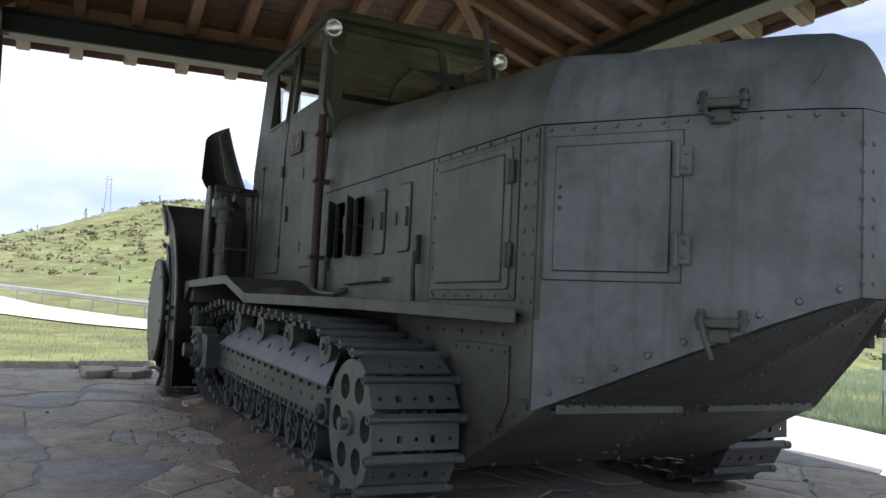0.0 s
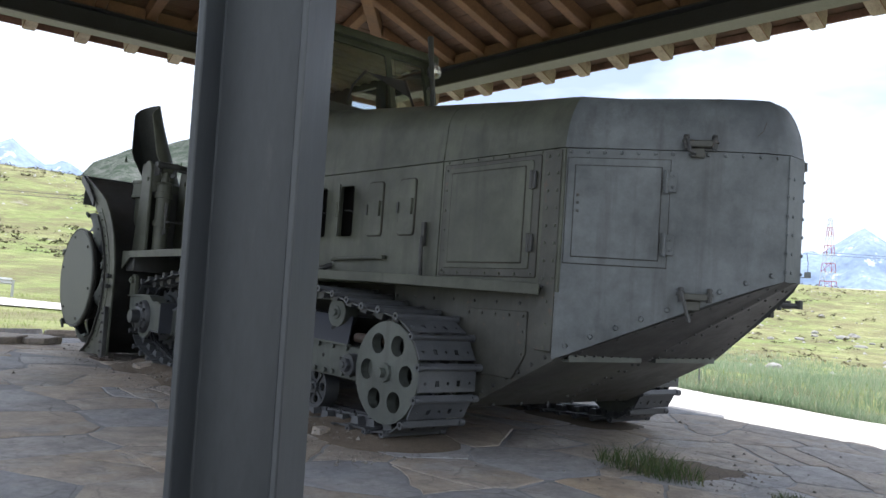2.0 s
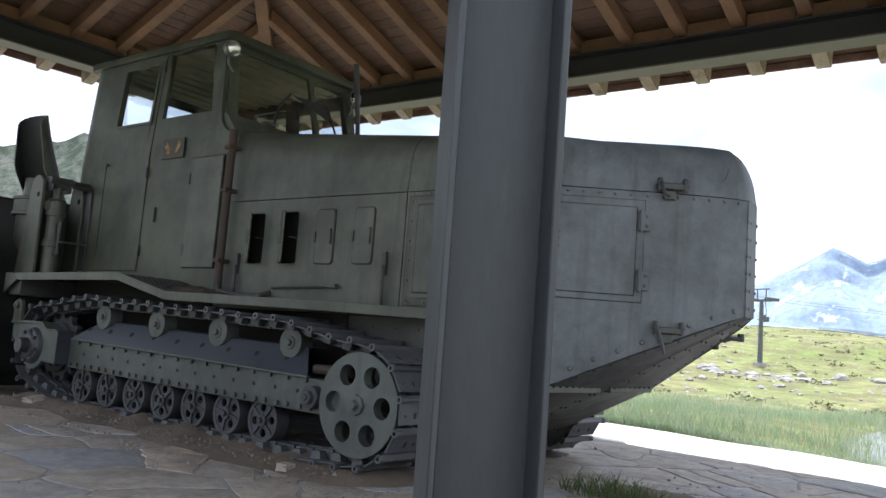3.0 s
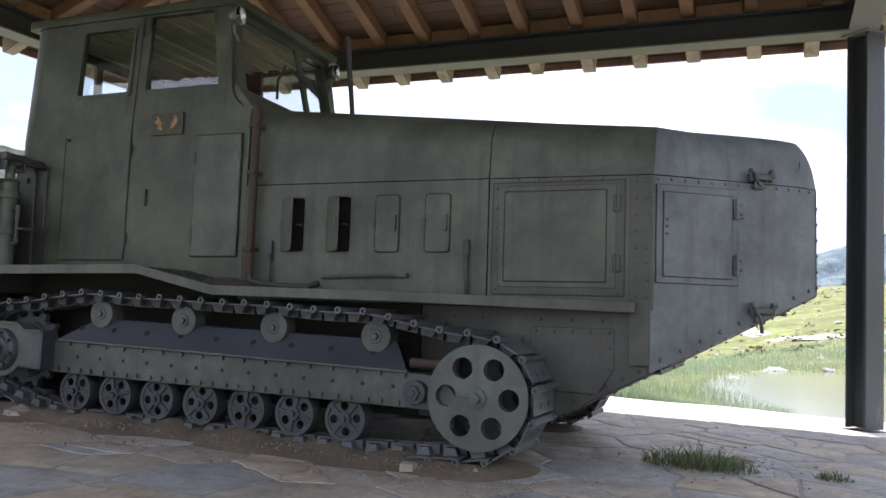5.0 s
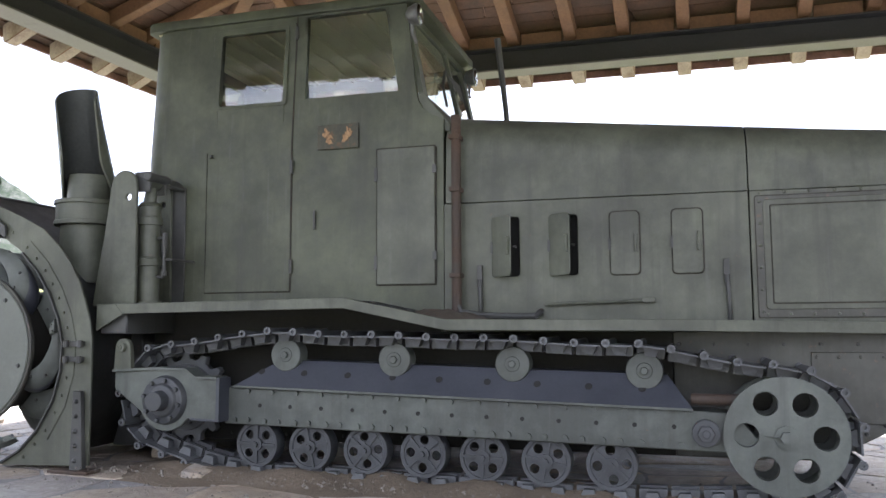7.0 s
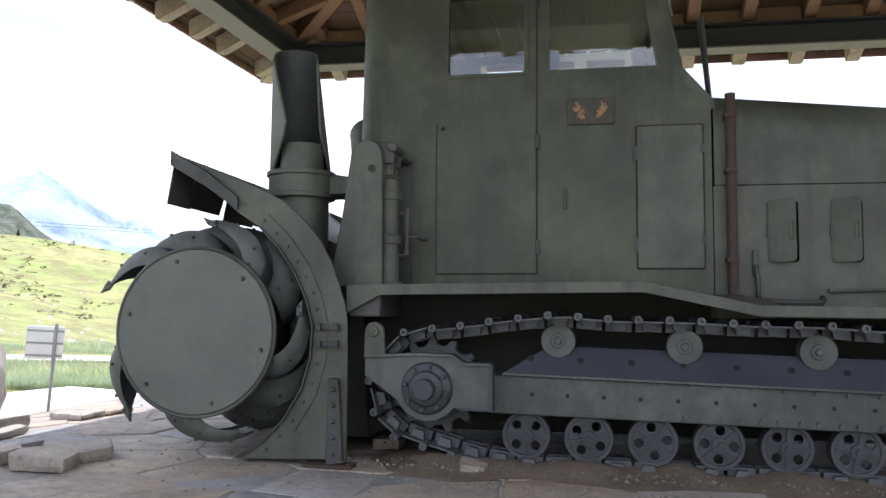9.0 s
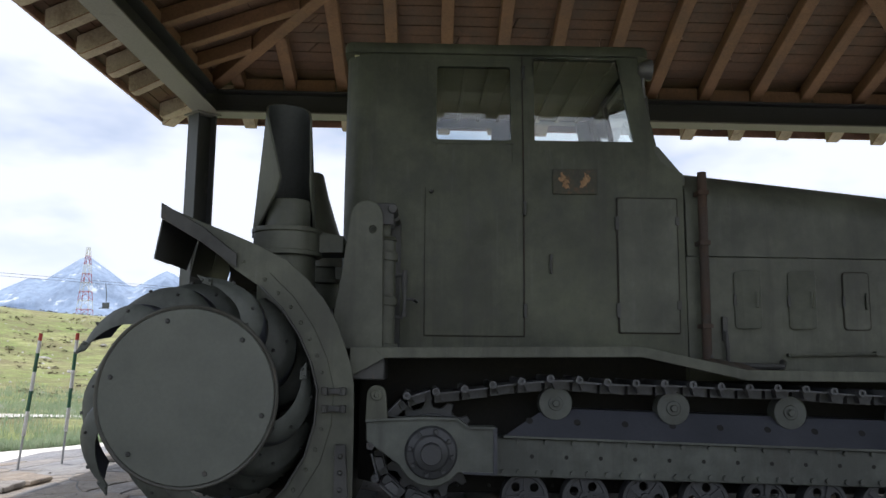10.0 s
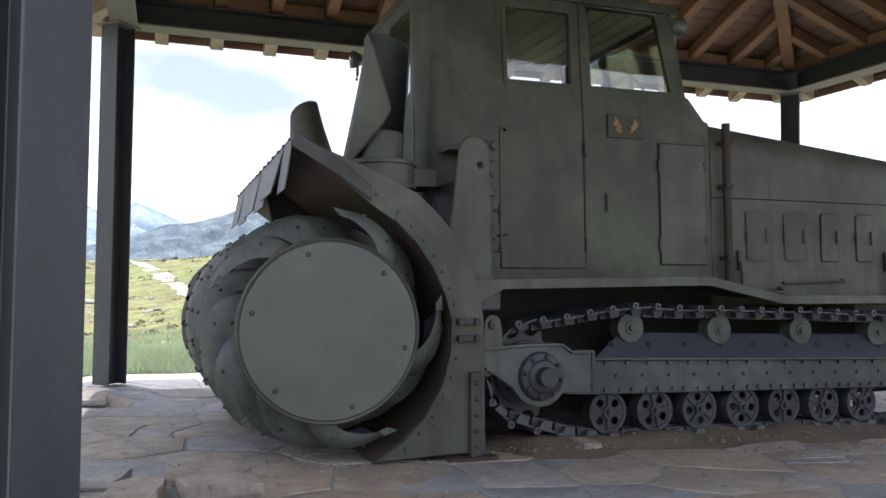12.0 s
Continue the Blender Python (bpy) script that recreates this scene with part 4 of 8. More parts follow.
    for side in range(4):
        d = -OVER - 0.15
        while d < half:
            wdt = rng.uniform(0.13, 0.18)
            d1 = min(d + wdt, half)
            lo = (BY0 if side < 2 else BX0)
            hi = (BY1 if side < 2 else BX1)
            z0, z1 = zline(d) + top, zline(d1 - 0.006) + top - 0.004
            cuts = [0.0]
            while cuts[-1] < 1:
                cuts.append(min(1.0, cuts[-1] + rng.uniform(0.18, 0.42)))
            for c0, c1 in zip(cuts, cuts[1:]):
                def run(dd, c):
                    a, b = lo + dd, hi - dd
                    return a + (b - a) * c
                lift_z = rng.uniform(0, 0.006)
                q = []
                for dd, z in ((d, z0), (d1 - 0.006, z1)):
                    for c in (c0, c1 - 0.0015):
                        along = run(dd, c)
                        if side == 0:
                            q.append((BX1 - dd, along, z + lift_z))
                        elif side == 1:
                            q.append((BX0 + dd, along, z + lift_z))
                        elif side == 2:
                            q.append((along, BY1 - dd, z + lift_z))
                        else:
                            q.append((along, BY0 + dd, z + lift_z))
                lower = [bm.verts.new(q[i]) for i in (0, 1, 3, 2)]
                upper = [bm.verts.new((q[i][0], q[i][1], q[i][2] + 0.028)) for i in (0, 1, 3, 2)]
                bm.faces.new(lower)
                bm.faces.new(upper)
                quad_strip(bm, lower, upper)
            d = d1
    part("boards", bm, BOARD_WOOD, roof, "brown sawn roof boards")
    # slate covering that closes the roof
    bm = bmesh.new()
    e = OVER + 0.17
    base = [(BX0 - e, BY0 - e), (BX1 + e, BY0 - e), (BX1 + e, BY1 + e), (BX0 - e, BY1 + e)]
    zb, zt = zline(-e) + 0.215, zline(half) + 0.215
    lo = ring(bm, [(x, y, zb) for x, y in base])
    up = ring(bm, [(x, y, zb + 0.05) for x, y in base])
    r0, r1 = bm.verts.new((xc, BY0 + half, zt)), bm.verts.new((xc, BY1 - half, zt))
    s0, s1 = bm.verts.new((xc, BY0 + half, zt + 0.05)), bm.verts.new((xc, BY1 - half, zt + 0.05))
    quad_strip(bm, lo, up)
    for a, p, q in ((lo, r0, r1), (up, s0, s1)):
        bm.faces.new((a[0], a[1], p))
        bm.faces.new((a[1], a[2], q, p))
        bm.faces.new((a[2], a[3], q))
        bm.faces.new((a[3], a[0], p, q))
    part("roof_covering", bm, TILE_CLAY, roof, "weathered tile covering")


build_posts()
build_beams()
build_roof()
for root in [o for o in bpy.data.objects if o.parent is None and o.name.split(".")[0] in ("post", "beam", "shelter_roof")]:
    for piece in root.children:
        piece.data.transform(SHELTER_TURN)


# ---- the snow blower ----
XC = 2.89
XL, XR = 1.975, 3.805
blower = thing("snow_blower", "old grey-green tracked rotary snow blower parked under the shelter", "snow blower", (XC, 5.6, 0.0))


def mirror_x(bm):
    bmesh.ops.transform(bm, matrix=Matrix.Translation((2 * XC, 0, 0)) @ Matrix.Diagonal((-1, 1, 1, 1)), verts=bm.verts)
    return bm


def hood_top(y):
    return 2.315 + (y - 3.2) * 0.104


def crease(y):
    return 1.949 + (y - 3.2) * 0.005


def hood_section(y, end=0.0):
    """Profile of the hood above the crease; end runs from the plain hood (0) to the fuller round of the prow (1)."""
    zc, zt = crease(y), hood_top(y) - 0.020 * end
    r = min(0.27, (zt - zc) * 0.78)
    rx, n, off = r + (0.130 - r) * end, 1 + 0.35 * end, 0.02 - 0.01 * end
    pts = [(XL, zc), (XL + 0.012 - 0.004 * end, zc + (zt - r - zc) * 0.5)]
    for k in range(13):
        a = radians(7.5 * k)
        pts.append((XL + off + rx * (1 - max(0.0, math.cos(a)) ** n), zt - r + r * math.sin(a) ** n))
    pts += [(XC - 0.3, zt + 0.012), (XC, zt + 0.016)]
    return pts + [(2 * XC - x, z) for x, z in reversed(pts[:-1])]


def loft(bm, rows, closed=False):
    last = None
    made = []
    for pts in rows:
        cur = ring(bm, pts)
        if last:
            quad_strip(bm, last, cur, closed=closed)
        last = cur
        made.append(cur)
    return made


def prow_outline(n=9):
    """Plan of the rear end from the left corner round to the right one."""
    left = [(XL, 3.19), (2.19, 2.895), (2.39, 2.615), (2.56, 2.396), (2.69, 2.255), (2.78, 2.187), (2.80, 2.172)]
    return left + [(2 * XC - x, y) for x, y in reversed(left)]


def build_hood():
    # front and rear halves of the engine hood, with an open seam between them
    bm = bmesh.new()
    rows = [[(x, y, z) for x, z in hood_section(y)] for y in np.linspace(4.309, 6.32, 8)]
    made = loft(bm, rows)
    for end in (made[0], made[-1]):
        bm.faces.new(end)
    bm.faces.new([r[0] for r in made] + [r[-1] for r in reversed(made)])
    part("hood_front_cover", bm, PAINT, blower, "grey-green hood cover", bevel=0.004)
    # rear cover with the rounded prow
    bm = bmesh.new()
    rows = [[(x, y, z) for x, z in hood_section(y, smooth01((4.1 - y) / 0.9))] for y in np.linspace(4.301, 3.17, 9)]
    made = loft(bm, rows)
    bm.faces.new(made[0])
    flat = len(bm.faces)
    out = prow_outline()
    last = None
    rings = []
    for k in range(0, 13):
        a = radians(7.5 * k)
        cur = []
        for i, (x, y) in enumerate(out):
            zc = 1.947
            zt = 2.291
            q = Vector((x, y))
            lead = Vector((XC, 3.45)) - q
            lead.normalize()
            # a full, slightly slanting round-over
            ins = 0.010 + (1 - max(0.0, math.cos(a)) ** 1.35) * 0.135
            base_z = zc if k == 0 else zt - 0.268 + 0.268 * math.sin(a) ** 1.35
            p = q + lead * (-0.004 if k == 0 else ins)
            cur.append(bm.verts.new((p.x, min(p.y, 3.172), base_z)))
        if last:
            quad_strip(bm, last, cur, closed=False)
        last = cur
        rings.append(cur)
    mid = len(last) // 2
    c1 = bm.verts.new((XC, 2.75, 2.304))
    c2 = bm.verts.new((XC, 3.172, 2.309))
    for i in range(len(last) - 1):
        bm.faces.new((last[i], last[i + 1], c1))
    bm.faces.new((last[0], c1, c2))
    bm.faces.new((last[-1], c2, c1))
    bm.faces.new(rings[0])
    bm.faces.ensure_lookup_table()
    for f in bm.faces[flat:]:
        f.material_index = 1
    part("hood_rear_cover", bm, [PAINT, PAINT_PROW], blower, "rounded rear hood cover, bluer towards the tip", sharp=50)


def build_body_sides():
    for side in (0, 1):
        # engine side panel between cab and seam
        bm = bmesh.new()
        slots = [rrect(y1 - 0.19, y1, 1.438, 1.850, 0.025) for y1 in (5.982, 5.585)]
        add_plate(bm, [(6.33, 1.06), (6.33, crease(6.3) - 0.004), (4.309, crease(4.3) - 0.004), (4.309, 1.06)], "x", XL, XL + 0.03, slots)
        if side:
            mirror_x(bm)
        part("engine_side_panel", bm, PAINT, blower, bevel=0.003)
        bm = bmesh.new()
        add_plate(bm, [(4.301, 1.06), (4.301, crease(4.3) - 0.004), (3.17, crease(3.2) - 0.004), (3.17, 1.06)], "x", XL, XL + 0.03)
        if side:
            mirror_x(bm)
        part("rear_side_panel", bm, PAINT, blower, bevel=0.003)
    # near-black box that paints the dark inside behind the open louvres
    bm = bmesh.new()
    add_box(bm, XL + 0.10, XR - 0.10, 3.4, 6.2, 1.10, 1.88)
    part("engine_block", bm, BLACK, blower, "near-black box painted for the dark behind the louvres")
    # hull below the fender line; its colour holds dirt and the shade behind the tracks
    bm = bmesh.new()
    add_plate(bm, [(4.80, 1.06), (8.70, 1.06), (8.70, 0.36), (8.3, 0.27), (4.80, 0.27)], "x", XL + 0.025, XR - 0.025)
    part("hull", bm, HULL_DIRT_SHADE, blower, "lower hull in caked dirt and painted shade", bevel=0.006)
    bm = bmesh.new()
    add_plate(bm, [(3.17, 1.06), (4.797, 1.06), (4.797, 0.27), (3.92, 0.27), (3.17, 0.655)], "x", XL + 0.025, XR - 0.025)
    part("hull_stern", bm, GRIMY, blower, "riveted painted stern of the hull", bevel=0.006)
    # added dark plate: dirt and painted shade under the front half of the fender
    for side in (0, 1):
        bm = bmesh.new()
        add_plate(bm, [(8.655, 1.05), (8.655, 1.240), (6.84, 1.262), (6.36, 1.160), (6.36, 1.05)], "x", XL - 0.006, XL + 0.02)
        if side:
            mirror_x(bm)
        part("hull_strake", bm, HULL_DIRT_SHADE, blower, "dark plate painted for dirt and shade below the fender")
    bm = bmesh.new()
    for s, x in ((-1, XL + 0.025), (1, XR - 0.025)):
        rivet_line(bm, (x, 3.26, 0.66), (x, 3.90, 0.33), (s, 0, 0), 0.12, 0.016, 0.012)
        rivet_line(bm, (x, 3.95, 0.32), (x, 8.0, 0.32), (s, 0, 0), 0.22, 0.014)
        rivet_line(bm, (x, 3.5, 0.98), (x, 5.6, 0.98), (s, 0, 0), 0.2, 0.014)
    for x in np.linspace(2.2, 3.58, 6):
        add_rivet(bm, (x, 3.88, 0.285), (0, -0.5, -0.9), 0.016, 0.012)
    for k in range(6):
        for dx in (-0.035, 0.035):
            add_rivet(bm, (XC + dx, 3.23 + 0.11 * k, 0.625 - 0.056 * k), (0, -0.46, -0.89), 0.016, 0.012)
    part("hull_rivets", bm, PAINT_DARK, blower)
    bm = bmesh.new()
    add_plate(bm, [(3.42, 0.93), (3.42, 0.66), (3.52, 0.50), (3.98, 0.50), (3.98, 0.93)], "x", XL + 0.012, XL + 0.026)
    part("hull_cover_plate", bm, GRIMY, blower, bevel=0.004)
    bm = bmesh.new()
    rivet_line(bm, (XL + 0.012, 3.45, 0.90), (XL + 0.012, 3.95, 0.90), (-1, 0, 0), 0.125, 0.012)
    rivet_line(bm, (XL + 0.012, 3.45, 0.80), (XL + 0.012, 3.45, 0.66), (-1, 0, 0), 0.12, 0.012)
    part("cover_rivets", bm, GRIMY, blower)
    # prow: side plates, narrow end strip, keel plates
    out = prow_outline()

    def low(y):
        return 0.662 + (3.17 - y) * (1.205 - 0.662) / (3.17 - 2.17)
    for a, b, nm, mt in ((0, 7, "prow_plate", PAINT_PROW), (6, 8, "prow_end_strip", PAINT_PROW), (7, 14, "prow_plate", PAINT_PROW)):
        bm = bmesh.new()
        seg = out[a:b] if nm != "prow_end_strip" else [out[6], out[7]]
        proud = 0.0 if nm == "prow_plate" else -0.008
        o1 = ring(bm, [(x, y + proud, low(y)) for x, y in seg])
        o2 = ring(bm, [(x, y + proud, 1.942) for x, y in seg])
        inn = 0.03
        i1 = ring(bm, [(x + (XC - x) * inn / 0.85, y + inn, low(y) + 0.01) for x, y in seg])
        i2 = ring(bm, [(x + (XC - x) * inn / 0.85, y + inn, 1.942) for x, y in seg])
        quad_strip(bm, o1, o2, closed=False)
        quad_strip(bm, i1, i2, closed=False)
        quad_strip(bm, o1, i1, closed=False)
        quad_strip(bm, o2, i2, closed=False)
        for k in (0, -1):
            bm.faces.new((o1[k], o2[k], i2[k], i1[k]))
        part(nm, bm, mt, blower, sharp=30)
    # sloping underside, riveted along a keel
    bm = bmesh.new()
    tipz = 1.205
    for s in (-1, 1):
        pts = [(XC, 3.17, 0.648), (XC + s * 0.878, 3.17, 0.662), (XC + s * 0.09, 2.168, tipz), (XC, 2.168, tipz - 0.01)]
        f = ring(bm, pts)
        g = ring(bm, [(p[0], p[1] + 0.02, p[2] + 0.03) for p in pts])
        bm.faces.new(f)
        bm.faces.new(g)
        quad_strip(bm, f, g)
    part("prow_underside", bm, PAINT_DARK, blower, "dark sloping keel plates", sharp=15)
    bm = bmesh.new()
    for s in (-1, 1):
        add_box(bm, XC + s * 0.45 - 0.37, XC + s * 0.45 + 0.37, 3.13, 3.185, 0.642, 0.658)
        add_box(bm, XC + s * 0.45 - 0.37, XC + s * 0.45 + 0.37, 3.128, 3.14, 0.642, 0.712)
    part("transom_angle", bm, FRAME_PAINT, blower, "pale angle iron", bevel=0.003)
    bm = bmesh.new()
    nrm = Vector((0, -0.46, -0.89))
    for k in range(9):
        t = (k + 0.5) / 9
        c = Vector((XC, 3.13, 0.655)).lerp(Vector((XC, 2.19, 1.19)), t)
        for dx in (-0.04, 0.04):
            add_rivet(bm, c + Vector((dx, 0, -0.004)), nrm, 0.010, 0.008)
    for s in (-1, 1):
        for k in range(8):
            add_rivet(bm, (XC + s * (0.14 + 0.088 * k), 3.127, 0.686), (0, -1, 0), 0.016, 0.012)
        for k in range(11):
            t = (k + 0.5) / 11
            a = Vector((XC + s * 0.82, 3.12, 0.684)).lerp(Vector((XC + s * 0.10, 2.215, 1.175)), t)
            add_rivet(bm, a + Vector((-s * 0.02, 0, 0.004)), nrm, 0.011, 0.006)
    part("keel_rivets", bm, PAINT_DARK, blower)


def on_prow(s, z, out=0.0):
    """A point on the left prow plate, s metres along it from the corner, and its normal."""
    pts = prow_outline()[:7]
    left = s
    for (xa, ya), (xb, yb) in zip(pts, pts[1:]):
        ln = math.hypot(xb - xa, yb - ya)
        if left <= ln or (xb, yb) == pts[-1]:
            d = Vector((xb - xa, yb - ya, 0)) / ln
            nrm = Vector((d.y, -d.x, 0))
            p = Vector((xa, ya, z)) + d * left + nrm * out
            return p, nrm, d
        left -= ln


def prow_slab(bm, s0, s1, z0, z1, o0, o1):
    """A flat slab lying on the prow plate."""
    a, nrm, d = on_prow(s0, 0)
    b = a + d * (s1 - s0)
    lo = [a + nrm * o0, b + nrm * o0, b + nrm * o1, a + nrm * o1]
    v0 = ring(bm, [(p.x, p.y, z0) for p in lo])
    v1 = ring(bm, [(p.x, p.y, z1) for p in lo])
    bm.faces.new(v0)
    bm.faces.new(v1)
    quad_strip(bm, v0, v1)


def seam_ring(outer, inner, x):
    """Dirt that has gathered in the joint round a cover on the side."""
    bm = bmesh.new()
    add_plate(bm, outer, "x", x, XL + 0.003, [inner])
    part("joint_dirt", bm, SEAM, blower)


def build_hatches():
    # side hatch in its riveted frame
    bm = bmesh.new()
    add_plate(bm, rrect(3.36, 4.27, 1.145, 1.915, 0.01, 1), "x", XL - 0.006, XL + 0.004, [rrect(3.43, 4.215, 1.21, 1.875, 0.02, 2)])
    part("side_hatch_frame", bm, GRIMY, blower, "grimy raised frame", bevel=0.002)
    seam_ring(rrect(3.355, 4.275, 1.14, 1.92, 0.01, 1), rrect(3.362, 4.268, 1.147, 1.913, 0.01, 1), XL - 0.004)
    seam_ring(rrect(3.473, 4.187, 1.228, 1.857, 0.01, 2), rrect(3.481, 4.179, 1.236, 1.849, 0.01, 2), XL - 0.0155)
    hatch = bmesh.new()
    add_plate(hatch, rrect(3.415, 4.225, 1.195, 1.890, 0.02, 2), "x", XL - 0.014, XL - 0.005)
    add_plate(hatch, rrect(3.480, 4.180, 1.235, 1.850, 0.01, 2), "x", XL - 0.020, XL - 0.012)
    h = part("side_hatch", hatch, PAINT, blower, "flat hatch door", bevel=0.003)
    for z in (1.36, 1.76):
        bm = bmesh.new()
        add_box(bm, XL - 0.026, XL - 0.012, 3.385, 3.43, z - 0.055, z + 0.055)
        add_cyl(bm, (XL - 0.028, 3.42, z - 0.06), (XL - 0.028, 3.42, z + 0.06), 0.011, n=8)
        part("hinge", bm, PAINT_DARK, h, bevel=0.002)
    bm = bmesh.new()
    rivet_line(bm, (XL - 0.006, 4.245, 1.18), (XL - 0.006, 4.245, 1.88), (-1, 0, 0), 0.13)
    rivet_line(bm, (XL - 0.006, 3.40, 1.165), (XL - 0.006, 4.22, 1.165), (-1, 0, 0), 0.14)
    rivet_line(bm, (XL, 3.36, 1.932), (XL, 4.24, 1.936), (-1, 0, 0), 0.15)
    for y in (3.215, 3.29):
        rivet_line(bm, (XL - 0.008, y, 1.14), (XL - 0.008, y, 1.90), (-1, 0, 0), 0.115, 0.013)
    rivet_line(bm, (XL - 0.004, 3.25, 0.72), (XL - 0.004, 3.25, 1.0), (-1, 0, 0), 0.13, 0.013)
    part("side_rivets", bm, PAINT, blower)
    bm = bmesh.new()
    add_box(bm, XL - 0.008, XL + 0.002, 3.192, 3.325, 0.70, 1.935)
    part("corner_strip", bm, GRIMY, blower, "riveted corner strip", bevel=0.002)
    # prow hatch
    bm = bmesh.new()
    prow_slab(bm, 0.035, 0.640, 1.24, 1.885, 0.001, 0.010)
    part("prow_hatch_frame", bm, PAINT_PROW, blower, bevel=0.003)
    for a, b, c, d, o in ((0.032, 0.643, 1.237, 1.888, 0.004), (0.079, 0.594, 1.278, 1.841, 0.0125)):
        for q in ((a, a + 0.004, c, d), (b - 0.004, b, c, d), (a, b, c, c + 0.004), (a, b, d - 0.004, d)):
            bm = bmesh.new()
            prow_slab(bm, *q, 0.0, o)
            part("joint_dirt", bm, SEAM, blower)
    bm = bmesh.new()
    prow_slab(bm, 0.083, 0.590, 1.282, 1.837, 0.010, 0.020)
    h = part("prow_hatch", bm, PAINT_PROW, blower, "flat hatch door", bevel=0.003)
    for z in (1.377, 1.752):
        bm = bmesh.new()
        prow_slab(bm, 0.60, 0.68, z - 0.06, z + 0.06, 0.006, 0.022)
        p, nrm, d = on_prow(0.62, z)
        add_cyl(bm, p + nrm * 0.026 + Vector((0, 0, -0.07)), p + nrm * 0.026 + Vector((0, 0, 0.07)), 0.012, n=8)
        for dz in (-0.03, 0.03):
            q, _, _ = on_prow(0.655, z + dz)
            add_rivet(bm, q + nrm * 0.022, nrm, 0.012, 0.008)
        part("hinge", bm, PAINT_PROW, h, bevel=0.002)
    bm = bmesh.new()
    for z in (1.56, 1.61, 1.655):
        q, nrm, _ = on_prow(0.105, z)
        add_rivet(bm, q + nrm * 0.020, nrm, 0.012, 0.008)
    part("latch", bm, PAINT_DARK, h)
    bm = bmesh.new()
    for k in range(13):
        q, nrm, _ = on_prow(0.05 + 0.1 * k, 1.922)
        add_rivet(bm, q, nrm, 0.013, 0.010)
    for k in range(9):
        s = 0.08 + 0.145 * k
        q, nrm, _ = on_prow(s, 0)
        z = 0.662 + (3.17 - q.y) * 0.543 + 0.055
        add_rivet(bm, (q.x, q.y, z), nrm, 0.019, 0.014)
    for k in range(6):
        for x in (2.80, 2.86, 2.98):
            add_rivet(bm, (x, 2.164, 1.26 + 0.11 * k), (0, -1, 0), 0.013, 0.007)
    part("prow_rivets", bm, PAINT_PROW, blower)
    # two towing brackets with shackles
    for side in (0, 1):
        for s, z in ((0.70, 1.985), (0.71, 1.085)):
            br = bmesh.new()
            prow_slab(br, s + 0.03, s + 0.17, z - 0.025, z + 0.015, 0.0, 0.055)
            prow_slab(br, s + 0.05, s + 0.13, z - 0.085, z - 0.025, 0.0, 0.030)
            if side:
                mirror_x(br)
            b = part("bracket", br, GRIMY, blower, "small welded bracket", bevel=0.006)
            for e in (s + 0.02, s + 0.18):
                bm = bmesh.new()
                q, nrm, d = on_prow(e, z)
                c = q + nrm * 0.035
                add_cyl(bm, c + Vector((0, 0, -0.035)), c + Vector((0, 0, 0.040)), 0.016, n=8)
                add_cyl(bm, c + Vector((0, 0, 0.000)), c + Vector((0, 0, 0.018)), 0.025, n=8)
                add_cyl(bm, c + Vector((0, 0, 0.034)), c + Vector((0, 0, 0.050)), 0.021, 0.014, n=8)
                if e < s + 0.1 and not side:
                    add_tube(bm, [q + nrm * 0.06 + Vector((0, 0, 0.02)), q + nrm * 0.09 + d * 0.02 + Vector((0, 0, -0.06)), q + nrm * 0.07 + d * 0.05 + Vector((0, 0, -0.15 if z < 1.5 else -0.07))], 0.012, 6)
                if side:
                    # on the far side the pins are drawn out
                    add_cyl(bm, c, c + nrm * 0.14, 0.017, n=8)
                    add_cyl(bm, c + nrm * 0.13 + Vector((0, 0, -0.02)), c + nrm * 0.13 + Vector((0, 0, 0.035)), 0.025, n=8)
                    mirror_x(bm)
                part("shackle_pin", bm, PAINT_DARK, b)
    # a scraped mark on the round of the rear cover
    q, nrm, d = on_prow(1.13, 2.05)
    bm = bmesh.new()
    add_tube(bm, [q + nrm * -0.008 + Vector((0, 0, 0.0)), q + nrm * -0.012 + d * 0.03 + Vector((0, 0, 0.03)), q + nrm * -0.030 + d * 0.05 + Vector((0, 0, 0.085))], 0.0018, 5)
    part("scratch", bm, RUST, blower)


